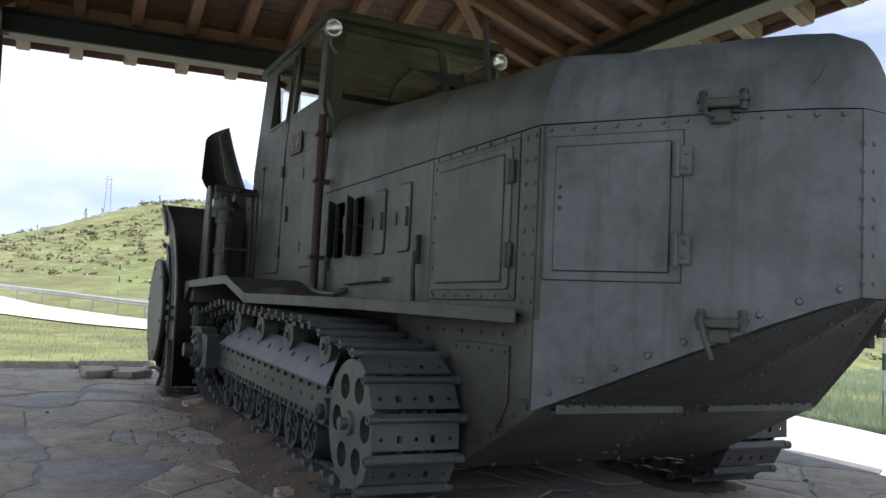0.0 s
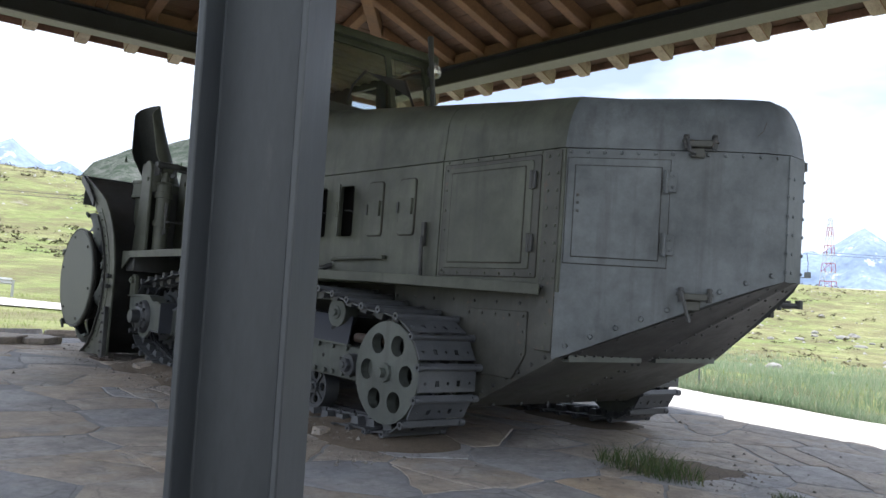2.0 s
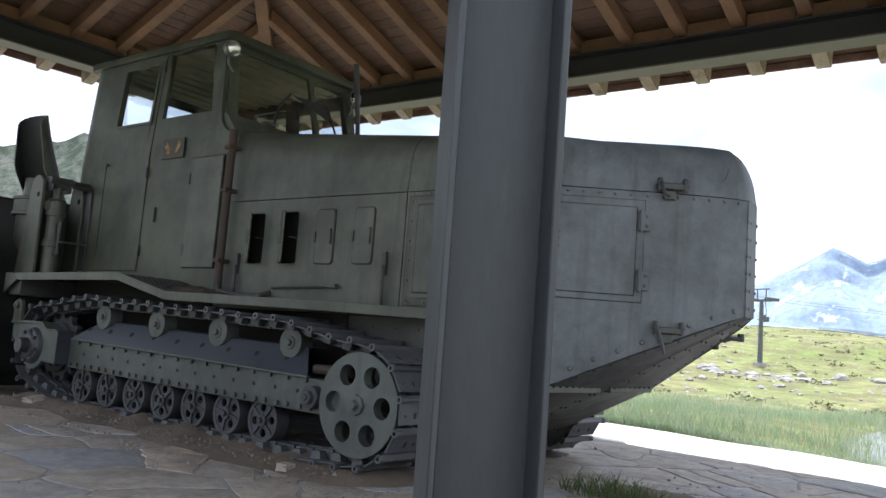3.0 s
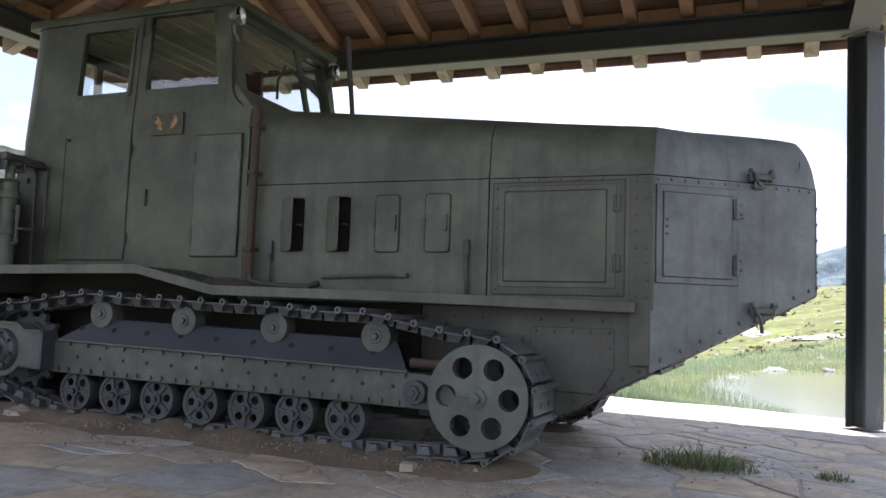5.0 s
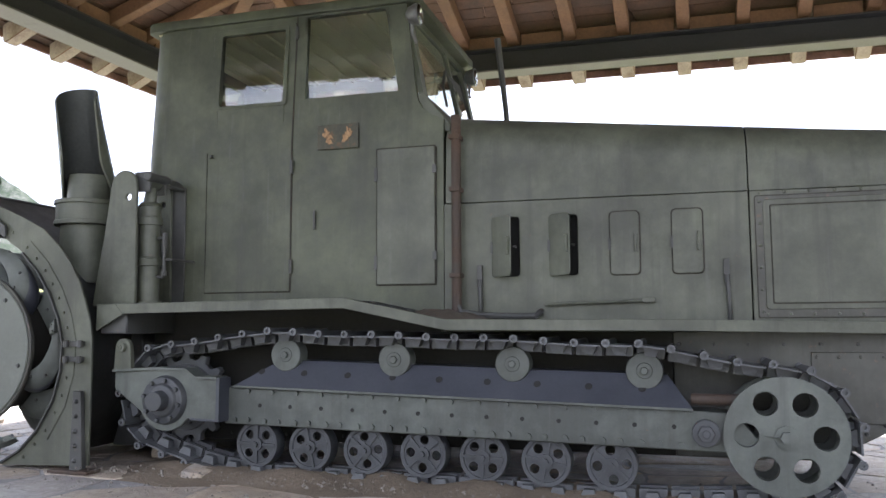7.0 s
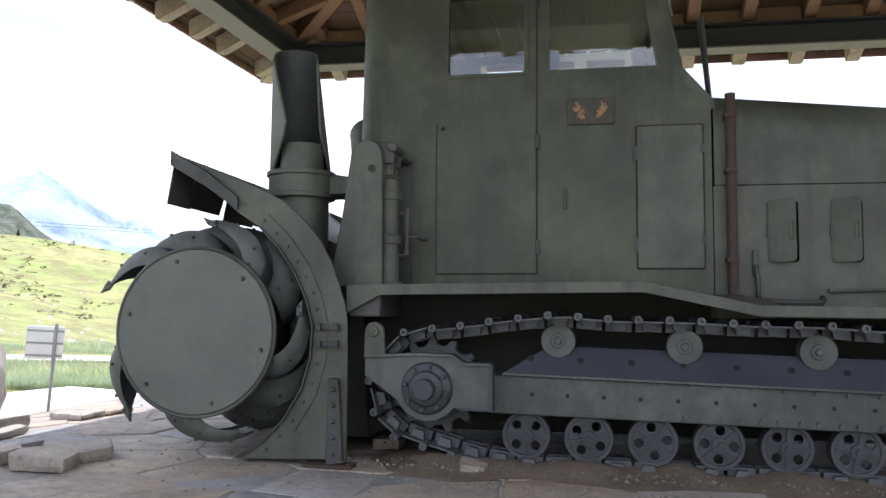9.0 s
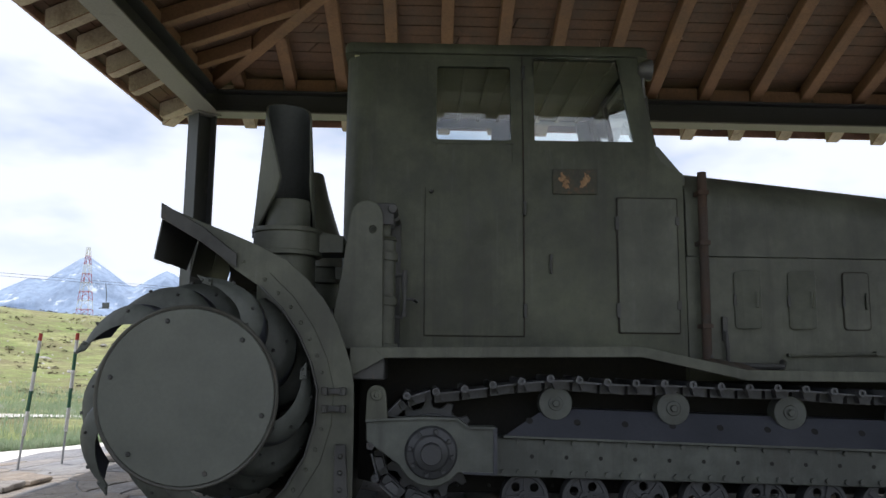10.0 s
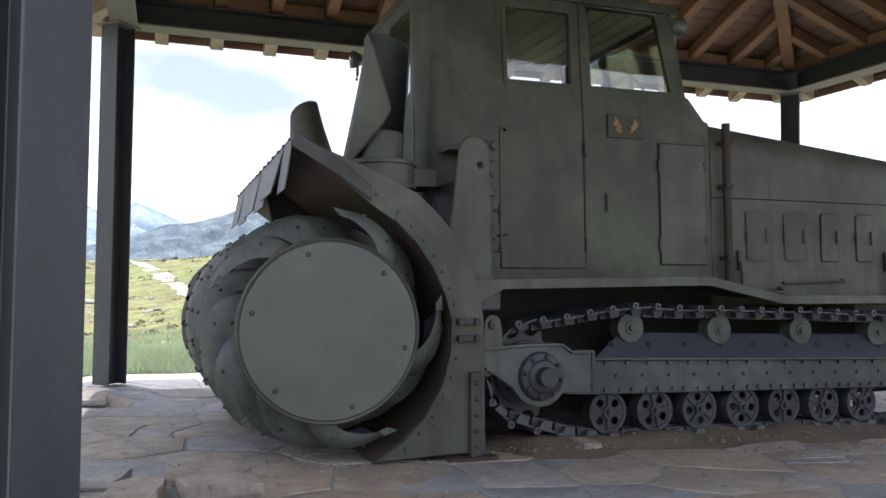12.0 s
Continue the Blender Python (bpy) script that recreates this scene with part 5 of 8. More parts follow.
def build_engine_side():
    for k, y1 in enumerate((5.982, 5.585, 5.180, 4.782)):
        bm = bmesh.new()
        add_plate(bm, rrect(-0.188, 0.0, -0.209, 0.209, 0.028), "x", -0.010, 0.0)
        add_box(bm, -0.030, -0.008, -0.172, -0.155, -0.06, 0.06)
        a = -35 if k < 2 else 0
        m = Matrix.Translation((XL - 0.002, y1, 1.644)) @ Matrix.Rotation(radians(a), 4, "Z")
        bmesh.ops.transform(bm, matrix=m, verts=bm.verts)
        if k > 1:
            seam_ring([(y1 + p, 1.644 + q) for p, q in rrect(-0.197, 0.007, -0.216, 0.216, 0.032)], [(y1 + p, 1.644 + q) for p, q in rrect(-0.186, -0.004, -0.205, 0.205, 0.026)], XL - 0.005)
        d = part("louvre_door", bm, PAINT, blower, "louvre flap standing open" if k < 2 else "closed louvre flap", bevel=0.003)
        bm = bmesh.new()
        add_box(bm, XL - 0.022, XL - 0.006, y1 - 0.005, y1 + 0.012, 1.60, 1.68)
        part("hinge", bm, PAINT_DARK, d)
        if k < 2:
            bm = bmesh.new()
            add_tube(bm, [(XL + 0.02, y1 - 0.16, 1.64), (XL - 0.02, y1 - 0.165, 1.645), (XL - 0.05, y1 - 0.15, 1.64)], 0.007, 6)
            part("stay", bm, PAINT_DARK, d)
    # long rail, levers, hose along the foot of the panel
    bm = bmesh.new()
    add_cyl(bm, (XL - 0.03, 5.60, 1.245), (XL - 0.03, 4.92, 1.262), 0.011, n=8)
    add_box(bm, XL - 0.035, XL, 5.55, 5.62, 1.235, 1.26)
    add_box(bm, XL - 0.045, XL, 4.90, 4.98, 1.25, 1.28)
    part("grab_rail", bm, PAINT, blower, bevel=0.002)
    for y, top in ((6.07, 1.52), (4.455, 1.52)):
        bm = bmesh.new()
        add_box(bm, XL - 0.03, XL - 0.004, y - 0.018, y + 0.018, top - 0.17, top)
        add_tube(bm, [(XL - 0.03, y, top - 0.10), (XL - 0.04, y - 0.008, top - 0.22), (XL - 0.03, y - 0.012, 1.13)], 0.016, 6)
        part("latch_lever", bm, PAINT_DARK, blower, bevel=0.002)
    bm = bmesh.new()
    add_tube(bm, [(XL - 0.08, 6.22, 1.26), (XL - 0.08, 6.19, 1.20), (XL - 0.08, 6.08, 1.178), (XL - 0.08, 5.85, 1.165), (XL - 0.07, 5.68, 1.165), (XL - 0.03, 5.655, 1.19), (XL + 0.01, 5.65, 1.20)], 0.022, 8)
    part("pipe", bm, PAINT_DARK, blower, "dark bent hose")
    bm = bmesh.new()
    add_tube(bm, [(XL - 0.070, 6.222, 1.19), (XL - 0.070, 6.222, 1.9), (XL - 0.070, 6.220, 2.575)], 0.035, 10)
    part("down_pipe", bm, RUST, blower, "rusty vertical exhaust pipe")
    bm = bmesh.new()
    for z in (1.45, 2.05, 2.42):
        add_box(bm, XL - 0.118, XL + 0.002, 6.187, 6.262, z - 0.015, z + 0.015)
    part("pipe_clamp", bm, RUST, blower)
    bm = bmesh.new()
    add_cyl(bm, (2.75, 4.20, hood_top(4.2) + 0.005), (2.75, 4.20, hood_top(4.2) + 0.05), 0.05, 0.035, 12)
    add_cyl(bm, (2.45, 6.02, hood_top(6.0)), (2.45, 6.02, hood_top(6.0) + 0.035), 0.05, 0.04, 12)
    part("filler_cap", bm, PAINT, blower, bevel=0.004)
    bm = bmesh.new()
    add_tube(bm, [(3.38, 6.14, hood_top(6.1) - 0.04), (3.36, 6.17, 3.0), (3.33, 6.23, 3.62)], [0.024, 0.024, 0.03], 8)
    part("stack_rod", bm, PAINT_DARK, blower, "thin dark upright rod")


def build_fender():
    bm = bmesh.new()
    kx = lambda y: 1.37 if y > 6.1 else 1.41 + (6.1 - y) * (1.935 - 1.41) / (6.1 - 3.28)
    line = [(8.56, 1.258), (6.835, 1.278), (6.15, 1.133), (4.7, 1.122), (3.28, 1.095)]
    rows = []
    for y, z in line:
        x = 1.37 if y > 6.5 else kx(y)
        rows.append([(x, y, z), (XL, y, z), (XL, y, z - 0.012), (x + 0.01, y, z - 0.012)])
    made = loft(bm, rows, closed=True)
    bm.faces.new(made[0])
    bm.faces.new(made[-1])
    f = part("fender", bm, PAINT_DARK, blower, "tread-plate fender with dirt", bevel=0.0)
    bm = bmesh.new()
    rows = []
    for y, z in line:
        x = 1.37 if y > 6.5 else kx(y)
        rows.append([(x - 0.012, y, z + 0.012), (x + 0.002, y, z + 0.012), (x + 0.002, y, z - 0.058), (x - 0.012, y, z - 0.058)])
    made = loft(bm, rows, closed=True)
    bm.faces.new(made[0])
    bm.faces.new(made[-1])
    part("fender_edge", bm, PAINT, f, "pale folded edge", bevel=0.003)
    # sloping front gusset of the fender
    bm = bmesh.new()
    add_plate(bm, [(8.57, 1.268), (8.72, 1.268), (8.72, 1.08), (8.50, 1.20)], "x", 1.355, 1.37)
    part("fender_gusset", bm, PAINT, f, bevel=0.002)
    # raised pattern of the tread plate
    bm = bmesh.new()
    rng = random.Random(3)
    for (ya, za), (yb, zb) in zip(line[:3], line[1:3]):
        m = int((ya - yb) / 0.045)
        for i in range(m):
            t = (i + 0.5) / m
            y, z = ya + (yb - ya) * t, za + (zb - za) * t
            for j in range(13):
                x = 1.40 + j * 0.048 + (0.024 if i % 2 else 0)
                s = 0.011 if (i + j) % 2 else -0.011
                v = [(x - 0.013, y - s), (x, y - s * 1.3 + 0.004), (x + 0.013, y + s), (x, y + s * 1.3 - 0.004)]
                vs = [bm.verts.new((p[0], p[1], z + (0.0006 if q != 1 and q != 3 else 0.005) + (p[1] - y) * (zb - za) / (yb - ya))) for q, p in enumerate(v)]
                bm.faces.new(vs)
    part("tread_pattern", bm, PAINT_DARK, f)
    bm = bmesh.new()
    rows = []
    for i in range(19):
        y = 5.86 + 0.62 * i / 18
        base = 1.133 if y < 6.15 else 1.133 + (y - 6.15) * 0.21
        cur = []
        for j in range(12):
            x = 1.44 + 0.50 * j / 11
            u, v = (y - 6.19) / 0.30, (x - 1.74) / 0.26
            h = max(0.0, 1 - u * u - v * v) * 0.075 + 0.028 * noise.noise(Vector((x * 16, y * 16, 2.0))) + 0.012 * noise.noise(Vector((x * 45, y * 45, 7.0)))
            cur.append((x, y, base - 0.014 + max(0.0, h)))
        rows.append(cur)
    loft(bm, rows)
    part("dirt_patch", bm, INNER_RUST, f, "rusty dirt on the fender")
    # far-side fender
    bm = bmesh.new()
    rows = [[(2 * XC - 1.37 if y > 6.5 else 2 * XC - kx(y), y, z), (XR, y, z), (XR, y, z - 0.03), (2 * XC - 1.37 if y > 6.5 else 2 * XC - kx(y), y, z - 0.05)] for y, z in line]
    made = loft(bm, rows, closed=True)
    bm.faces.new(made[0])
    bm.faces.new(made[-1])
    part("fender", bm, PAINT_DARK, blower)


def lean(bm, slope=0.075):
    for v in bm.verts:
        if v.co.z > 2.45:
            k = (v.co.z - 2.45) * slope
            v.co.x += k if v.co.x < XC else -k
    return bm


def build_cab():
    FY, RY = 8.86, 6.62
    low_z = 1.06
    for side in (0, 1):
        bm = bmesh.new()
        out = [(8.66, low_z), (8.66, 2.45), (8.66, 3.53), (6.64, 3.53), (6.55, 2.82), (6.53, 2.74), (6.495, 2.68), (6.43, 2.625), (6.335, 2.585), (6.335, low_z)]
        w1 = rrect(7.612, 8.172, 2.815, 3.405, 0.02, 2)
        w2 = [(6.685, 2.825), (7.435, 2.825), (7.435, 3.475), (6.80, 3.475)]
        add_plate(bm, out, "x", XL, XL + 0.045, [w1, w2])
        lean(bm)
        if side:
            mirror_x(bm)
        part("cab_side", bm, PAINT_GREEN, blower, "olive cab side panel")
        # door
        bm = bmesh.new()
        add_plate(bm, rrect(7.530, 8.245, 1.367, 3.45, 0.012, 2), "x", XL - 0.010, XL - 0.001, [w1])
        lean(bm)
        if side:
            mirror_x(bm)
        d = part("cab_door", bm, PAINT_GREEN, blower, "closed olive cab door", bevel=0.002)
        if not side:
            for q0, q1 in (((7.518, 7.530), (1.367, 2.45)), ((8.246, 8.251), (1.367, 2.45)), ((7.525, 8.25), (1.359, 1.366))):
                bm = bmesh.new()
                add_box(bm, XL - 0.004, XL + 0.004, q0[0], q0[1], q1[0], q1[1])
                part("joint_dirt", bm, SEAM, d)
            bm = bmesh.new()
            add_plate(bm, [(7.519, 2.45), (7.529, 2.45), (7.529, 3.52), (7.519, 3.52)], "x", XL - 0.004, XL + 0.004)
            lean(bm)
            part("joint_dirt", bm, SEAM, d)
            seam_ring(rrect(6.386, 6.841, 1.391, 2.394, 0.012, 2), rrect(6.397, 6.830, 1.402, 2.383, 0.012, 2), XL - 0.006)
            bm = bmesh.new()
            add_plate(bm, rrect(7.585, 8.20, 2.79, 3.43, 0.02, 2), "x", XL - 0.016, XL - 0.008, [rrect(7.615, 8.169, 2.818, 3.402, 0.02, 2)])
            lean(bm)
            part("window_bead", bm, PAINT_GREEN, d)
            for z in (1.55, 2.30, 3.36):
                bm = bmesh.new()
                k = max(0, z - 2.45) * 0.075
                add_cyl(bm, (XL - 0.014 + k, 7.518, z - 0.05), (XL - 0.014 + k, 7.518, z + 0.05), 0.014, n=8)
                part("hinge", bm, PAINT_DARK, d)
            bm = bmesh.new()
            add_rivet(bm, (XL - 0.010, 8.205, 2.42), (-1, 0, 0), 0.016, 0.02)
            part("lock", bm, PAINT_DARK, d)
            bm = bmesh.new()
            add_box(bm, XL - 0.022, XL, 7.318, 7.336, 1.82, 1.96)
            part("door_handle", bm, PAINT_DARK, blower, "short dark grab handle", bevel=0.003)
            # flush service cover behind the door
            bm = bmesh.new()
            add_plate(bm, rrect(6.395, 6.832, 1.400, 2.385, 0.012, 2), "x", XL - 0.016, XL - 0.001)
            c = part("service_cover", bm, PAINT, blower, "tall grey service cover", bevel=0.003)
            for z in (1.56, 2.20):
                bm = bmesh.new()
                add_box(bm, XL - 0.022, XL - 0.004, 6.827, 6.852, z - 0.05, z + 0.05)
                part("hinge", bm, PAINT_DARK, c)
            for z in (1.60, 2.22):
                bm = bmesh.new()
                add_box(bm, XL - 0.026, XL - 0.012, 6.38, 6.41, z - 0.03, z + 0.03)
                part("catch", bm, PAINT_DARK, c)
            # badge with two flaking emblems
            bm = bmesh.new()
            add_box(bm, XL - 0.012, XL - 0.002, 6.982, 7.308, 2.413, 2.600)
            b = part("badge", bm, BADGE, blower, "worn dark badge plate", bevel=0.002)
            for cy, s in ((7.225, 1), (7.075, -1)):
                bm = bmesh.new()
                pts = []
                for k in range(26):
                    a = 2 * math.pi * k / 26
                    rr = 0.043 * (1 + 0.9 * noise.noise(Vector((math.cos(a) * 2.6, math.sin(a) * 2.6, cy * 3))))
                    pts.append((cy + rr * 0.75 * math.cos(a) * s + 0.02 * s * math.sin(a), 2.506 + 1.15 * rr * math.sin(a)))
                add_plate(bm, pts, "x", XL - 0.016, XL - 0.011)
                part("emblem", bm, GILT, b, "flaking cream emblem")
        # panes
        for nm, poly in (("window_pane", [(7.60, 2.80), (8.185, 2.80), (8.185, 3.42), (7.60, 3.42)]), ("window_pane", [(6.67, 2.81), (7.45, 2.81), (7.45, 3.485), (6.78, 3.485)])):
            bm = bmesh.new()
            add_plate(bm, poly, "x", XL + 0.067, XL + 0.072)
            if side:
                mirror_x(bm)
            g = part(nm, bm, GLASS, blower, "dusty cab window pane")
            g.visible_shadow = False
        # rounded front corner
        bm = bmesh.new()
        rows = []
        for z in (low_z, 2.45, 3.53):
            o = arc(XL + 0.2, 8.66, 0.2, 180, 90, 6)
            i = arc(XL + 0.2, 8.66, 0.165, 90, 180, 6)
            rows.append([(x, y, z) for x, y in o + i])
        made = loft(bm, rows, closed=True)
        bm.faces.new(made[0])
        bm.faces.new(made[-1])
        lean(bm)
        if side:
            mirror_x(bm)
        part("cab_corner", bm, PAINT_GREEN, blower)
    # front wall towards the rotor
    bm = bmesh.new()
    add_plate(bm, [(XL + 0.2, low_z), (XR - 0.2, low_z), (XR - 0.24, 3.53), (XL + 0.24, 3.53)], "y", FY - 0.04, FY, [rrect(XL + 0.30, XC - 0.04, 2.72, 3.40, 0.03, 2), rrect(XC + 0.04, XR - 0.30, 2.72, 3.40, 0.03, 2)])
    part("cab_front_wall", bm, PAINT_GREEN, blower)
    for a, b in ((XL + 0.29, XC - 0.035), (XC + 0.035, XR - 0.29)):
        bm = bmesh.new()
        add_box(bm, a, b, FY - 0.025, FY - 0.02, 2.71, 3.41)
        g = part("window_pane", bm, GLASS, blower)
        g.visible_shadow = False
    # windscreen wall above the hood, leaning with the pillars
    bm = bmesh.new()
    add_plate(bm, [(XL + 0.05, 2.58), (XR - 0.05, 2.58), (XR - 0.05, 3.53), (XL + 0.05, 3.53)], "y", 0, 0.04,
              [rrect(XL + 0.15, 3.16, 2.80, 3.44, 0.03, 2), rrect(3.22, XR - 0.15, 2.80, 3.44, 0.03, 2)])
    for v in bm.verts:
        v.co.y += 6.46 + (v.co.z - 2.58) * 0.20
    lean(bm)
    part("windscreen_wall", bm, PAINT_GREEN, blower)
    for a, b in ((XL + 0.14, 3.17), (3.21, XR - 0.14)):
        bm = bmesh.new()
        add_box(bm, a, b, 0.018, 0.023, 2.79, 3.45)
        for v in bm.verts:
            v.co.y += 6.46 + (v.co.z - 2.58) * 0.20
        g = part("windscreen_pane", bm, GLASS, blower)
        g.visible_shadow = False
    # cowl between hood and windscreen
    bm = bmesh.new()
    add_plate(bm, [(6.30, 2.56), (6.50, 2.80), (6.54, 2.80), (6.54, 2.50), (6.30, 2.50)], "x", XL + 0.05, XR - 0.05)
    part("cowl", bm, PAINT, blower, bevel=0.006)
    # roof with a deep rim, and the ribbed lining under it
    bm = bmesh.new()
    X0, X1, Y0, Y1 = XL + 0.045, XR - 0.045, 6.55, 8.87
    for inset, z in ((0.0, 3.50), (0.0, 3.562), (0.012, 3.578), (0.12, 3.60), (0.45, 3.625)):
        cur = ring(bm, [(x, y, z) for x, y in rrect(X0 + inset, X1 - inset, Y0 + inset, Y1 - inset, max(0.07 - inset, 0.03), 4)])
        if z > 3.50:
            quad_strip(bm, prev, cur)
        else:
            first = cur
        prev = cur
    bm.faces.new(prev)
    bm.faces.new(first)
    part("cab_roof", bm, PAINT_GREEN, blower, "crowned olive cab roof", bevel=0.0)
    bm = bmesh.new()
    add_box(bm, X0 + 0.06, X1 - 0.06, 6.66, 8.80, 3.486, 3.498)
    y = 6.78
    while y < 8.75:
        add_box(bm, X0 + 0.07, X1 - 0.07, y, y + 0.035, 3.462, 3.487)
        y += 0.19
    part("roof_lining", bm, CAB_LINING, blower, "ochre ribbed roof lining", bevel=0.004)
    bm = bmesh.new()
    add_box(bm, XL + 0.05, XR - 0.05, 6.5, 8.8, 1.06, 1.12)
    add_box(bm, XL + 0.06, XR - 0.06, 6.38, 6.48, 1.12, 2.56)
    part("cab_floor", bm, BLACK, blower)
    # wipers
    bm = bmesh.new()
    add_tube(bm, [(2.55, 6.47, 2.83), (2.64, 6.53, 3.02), (2.80, 6.56, 3.20)], 0.012, 6)
    add_tube(bm, [(3.42, 6.47, 2.83), (3.36, 6.53, 3.05), (3.30, 6.56, 3.22)], 0.012, 6)
    part("wiper", bm, RUBBER, blower)
    # lamps: two behind, one in front
    for x, y, z, s in ((2.055, 6.545, 3.405, -1), (3.66, 6.525, 3.396, -1), (3.73, 8.97, 3.37, 1)):
        bm = bmesh.new()
        rows = []
        for r, dy in ((0.03, -0.09), (0.06, -0.07), (0.08, -0.02), (0.083, 0.012), (0.074, 0.014)):
            rows.append([(x + r * math.cos(2 * math.pi * k / 20), y + s * dy, z + r * math.sin(2 * math.pi * k / 20)) for k in range(20)])
        made = loft(bm, rows, closed=True)
        bm.faces.new(made[0])
        lamp = part("work_lamp", bm, LAMP_METAL, blower, "round work lamp")
        bm = bmesh.new()
        rows = []
        for r, dy in ((0.074, 0.006), (0.062, -0.016), (0.04, -0.034), (0.012, -0.042)):
            rows.append([(x + r * math.cos(2 * math.pi * k / 20), y + s * dy, z + r * math.sin(2 * math.pi * k / 20)) for k in range(20)])
        made = loft(bm, rows, closed=True)
        bm.faces.new(made[-1])
        part("reflector", bm, REFLECTOR, lamp)
        bm = bmesh.new()
        rows = []
        for r, dy in ((0.074, 0.009), (0.055, 0.020), (0.028, 0.026), (0.005, 0.028)):
            rows.append([(x + r * math.cos(2 * math.pi * k / 20), y + s * dy, z + r * math.sin(2 * math.pi * k / 20)) for k in range(20)])
        made = loft(bm, rows, closed=True)
        bm.faces.new(made[-1])
        bm.faces.new(made[0])
        lens = part("lens", bm, LENS, lamp, "clear ribbed lens")
        lens.visible_shadow = False
        bm = bmesh.new()
        add_tube(bm, [(x, y - s * 0.05, z - 0.06), (x + 0.005, y - s * 0.05, z - 0.14), (x + (0.05 if x < XC else -0.05), y - s * 0.03, z - 0.20)], 0.014, 6)
        part("lamp_bracket", bm, LAMP_METAL, lamp)


# ---- running gear ----
TX0, TX1 = 1.47, 1.95
IDLER = (4.192, 0.468)
SPROCKET = (8.195, 0.603)
WHEELS = [(7.572 - 0.400 * k, 0.302 - 0.0075 * k) for k in range(7)]
ROLLERS = [(7.363, 0.912), (6.57, 0.883), (5.777, 0.860), (4.964, 0.826)]


def track_path():
    """The closed line of the track pins, in the plane of y and z."""
    pts = []
    pts += arc(IDLER[0], IDLER[1], 0.362, 268, 92, 16)
    pts += [(4.43, 0.852), (4.69, 0.905), (4.964, 0.957), (5.37, 0.962), (5.777, 0.991), (6.17, 0.995), (6.57, 1.014), (6.97, 1.018), (7.363, 1.043), (7.65, 1.020), (7.92, 0.980)]
    pts += arc(SPROCKET[0], SPROCKET[1], 0.355, 98, -52, 14)
    pts += [(8.20, 0.262), (7.88, 0.170), (7.57, 0.122), (6.77, 0.108), (5.97, 0.092), (5.17, 0.076), (4.75, 0.080), (4.45, 0.098)]
    return pts


def resample(pts, pitch):
    loop = [Vector(p) for p in pts] + [Vector(pts[0])]
    total = sum((b - a).length for a, b in zip(loop, loop[1:]))
    m = round(total / pitch)
    step = total / m
    out, acc, want = [], 0.0, 0.0
    for a, b in zip(loop, loop[1:]):
        ln = (b - a).length
        while want < acc + ln and len(out) < m:
            out.append(a.lerp(b, (want - acc) / ln))
            want += step
        acc += ln
    return out


def shoe_mesh(w):
    """A track shoe: plate with slots, folded grouser, chain lugs; x across, y along the track, z outward."""
    bm = bmesh.new()
    h = w / 2
    holes = [[(cx - 0.014, -0.055), (cx + 0.014, -0.055), (cx + 0.014, -0.018), (cx - 0.014, -0.018)] for cx in (-0.09, 0.09)]
    holes += [circle(cx, -0.036, 0.011, 8) for cx in (0.0, -0.19, 0.19)]
    add_plate(bm, [(-h, -0.090), (h, -0.090), (h, 0.088), (-h, 0.088)], "z", 0.014, 0.025, holes)
    # grouser folded up along one edge
    prof = [(0.044, 0.024), (0.050, 0.048), (0.060, 0.055), (0.070, 0.052), (0.082, 0.034), (0.090, 0.024)]
    a = ring(bm, [(-h - 0.004, y, z) for y, z in prof])
    b = ring(bm, [(h + 0.004, y, z) for y, z in prof])
    quad_strip(bm, a, b)
    bm.faces.new(a)
    bm.faces.new(b)
    # pin boss at each end, chain links inside
    for s in (-1, 1):
        add_cyl(bm, (s * (h - 0.02), 0.064, 0.034), (s * (h + 0.012), 0.064, 0.034), 0.024, n=10)
        add_plate(bm, circle(0.064, 0.034, 0.026, 10), "x", s * (h + 0.010), s * (h + 0.030), [circle(0.064, 0.034, 0.012, 8)])
    for s in (-1, 1):
        for dx in (0.045, 0.075):
            add_box(bm, s * dx - 0.010, s * dx + 0.010, -0.088, 0.075, -0.045, 0.013)
    # tapered guide lugs set in from the edge
    for s in (-1, 1):
        lo = ring(bm, [(s * (h - 0.11) + dx, dy, -0.036) for dx, dy in ((-0.028, -0.040), (0.028, -0.040), (0.028, 0.024), (-0.028, 0.024))])
        up = ring(bm, [(s * (h - 0.11) + dx, dy, 0.013) for dx, dy in ((-0.034, -0.058), (0.034, -0.058), (0.034, 0.040), (-0.034, 0.040))])
        bm.faces.new(lo)
        quad_strip(bm, lo, up)
    return finish(weld(bm), "track_shoe", TRACK_STEEL, 0.0, 38)


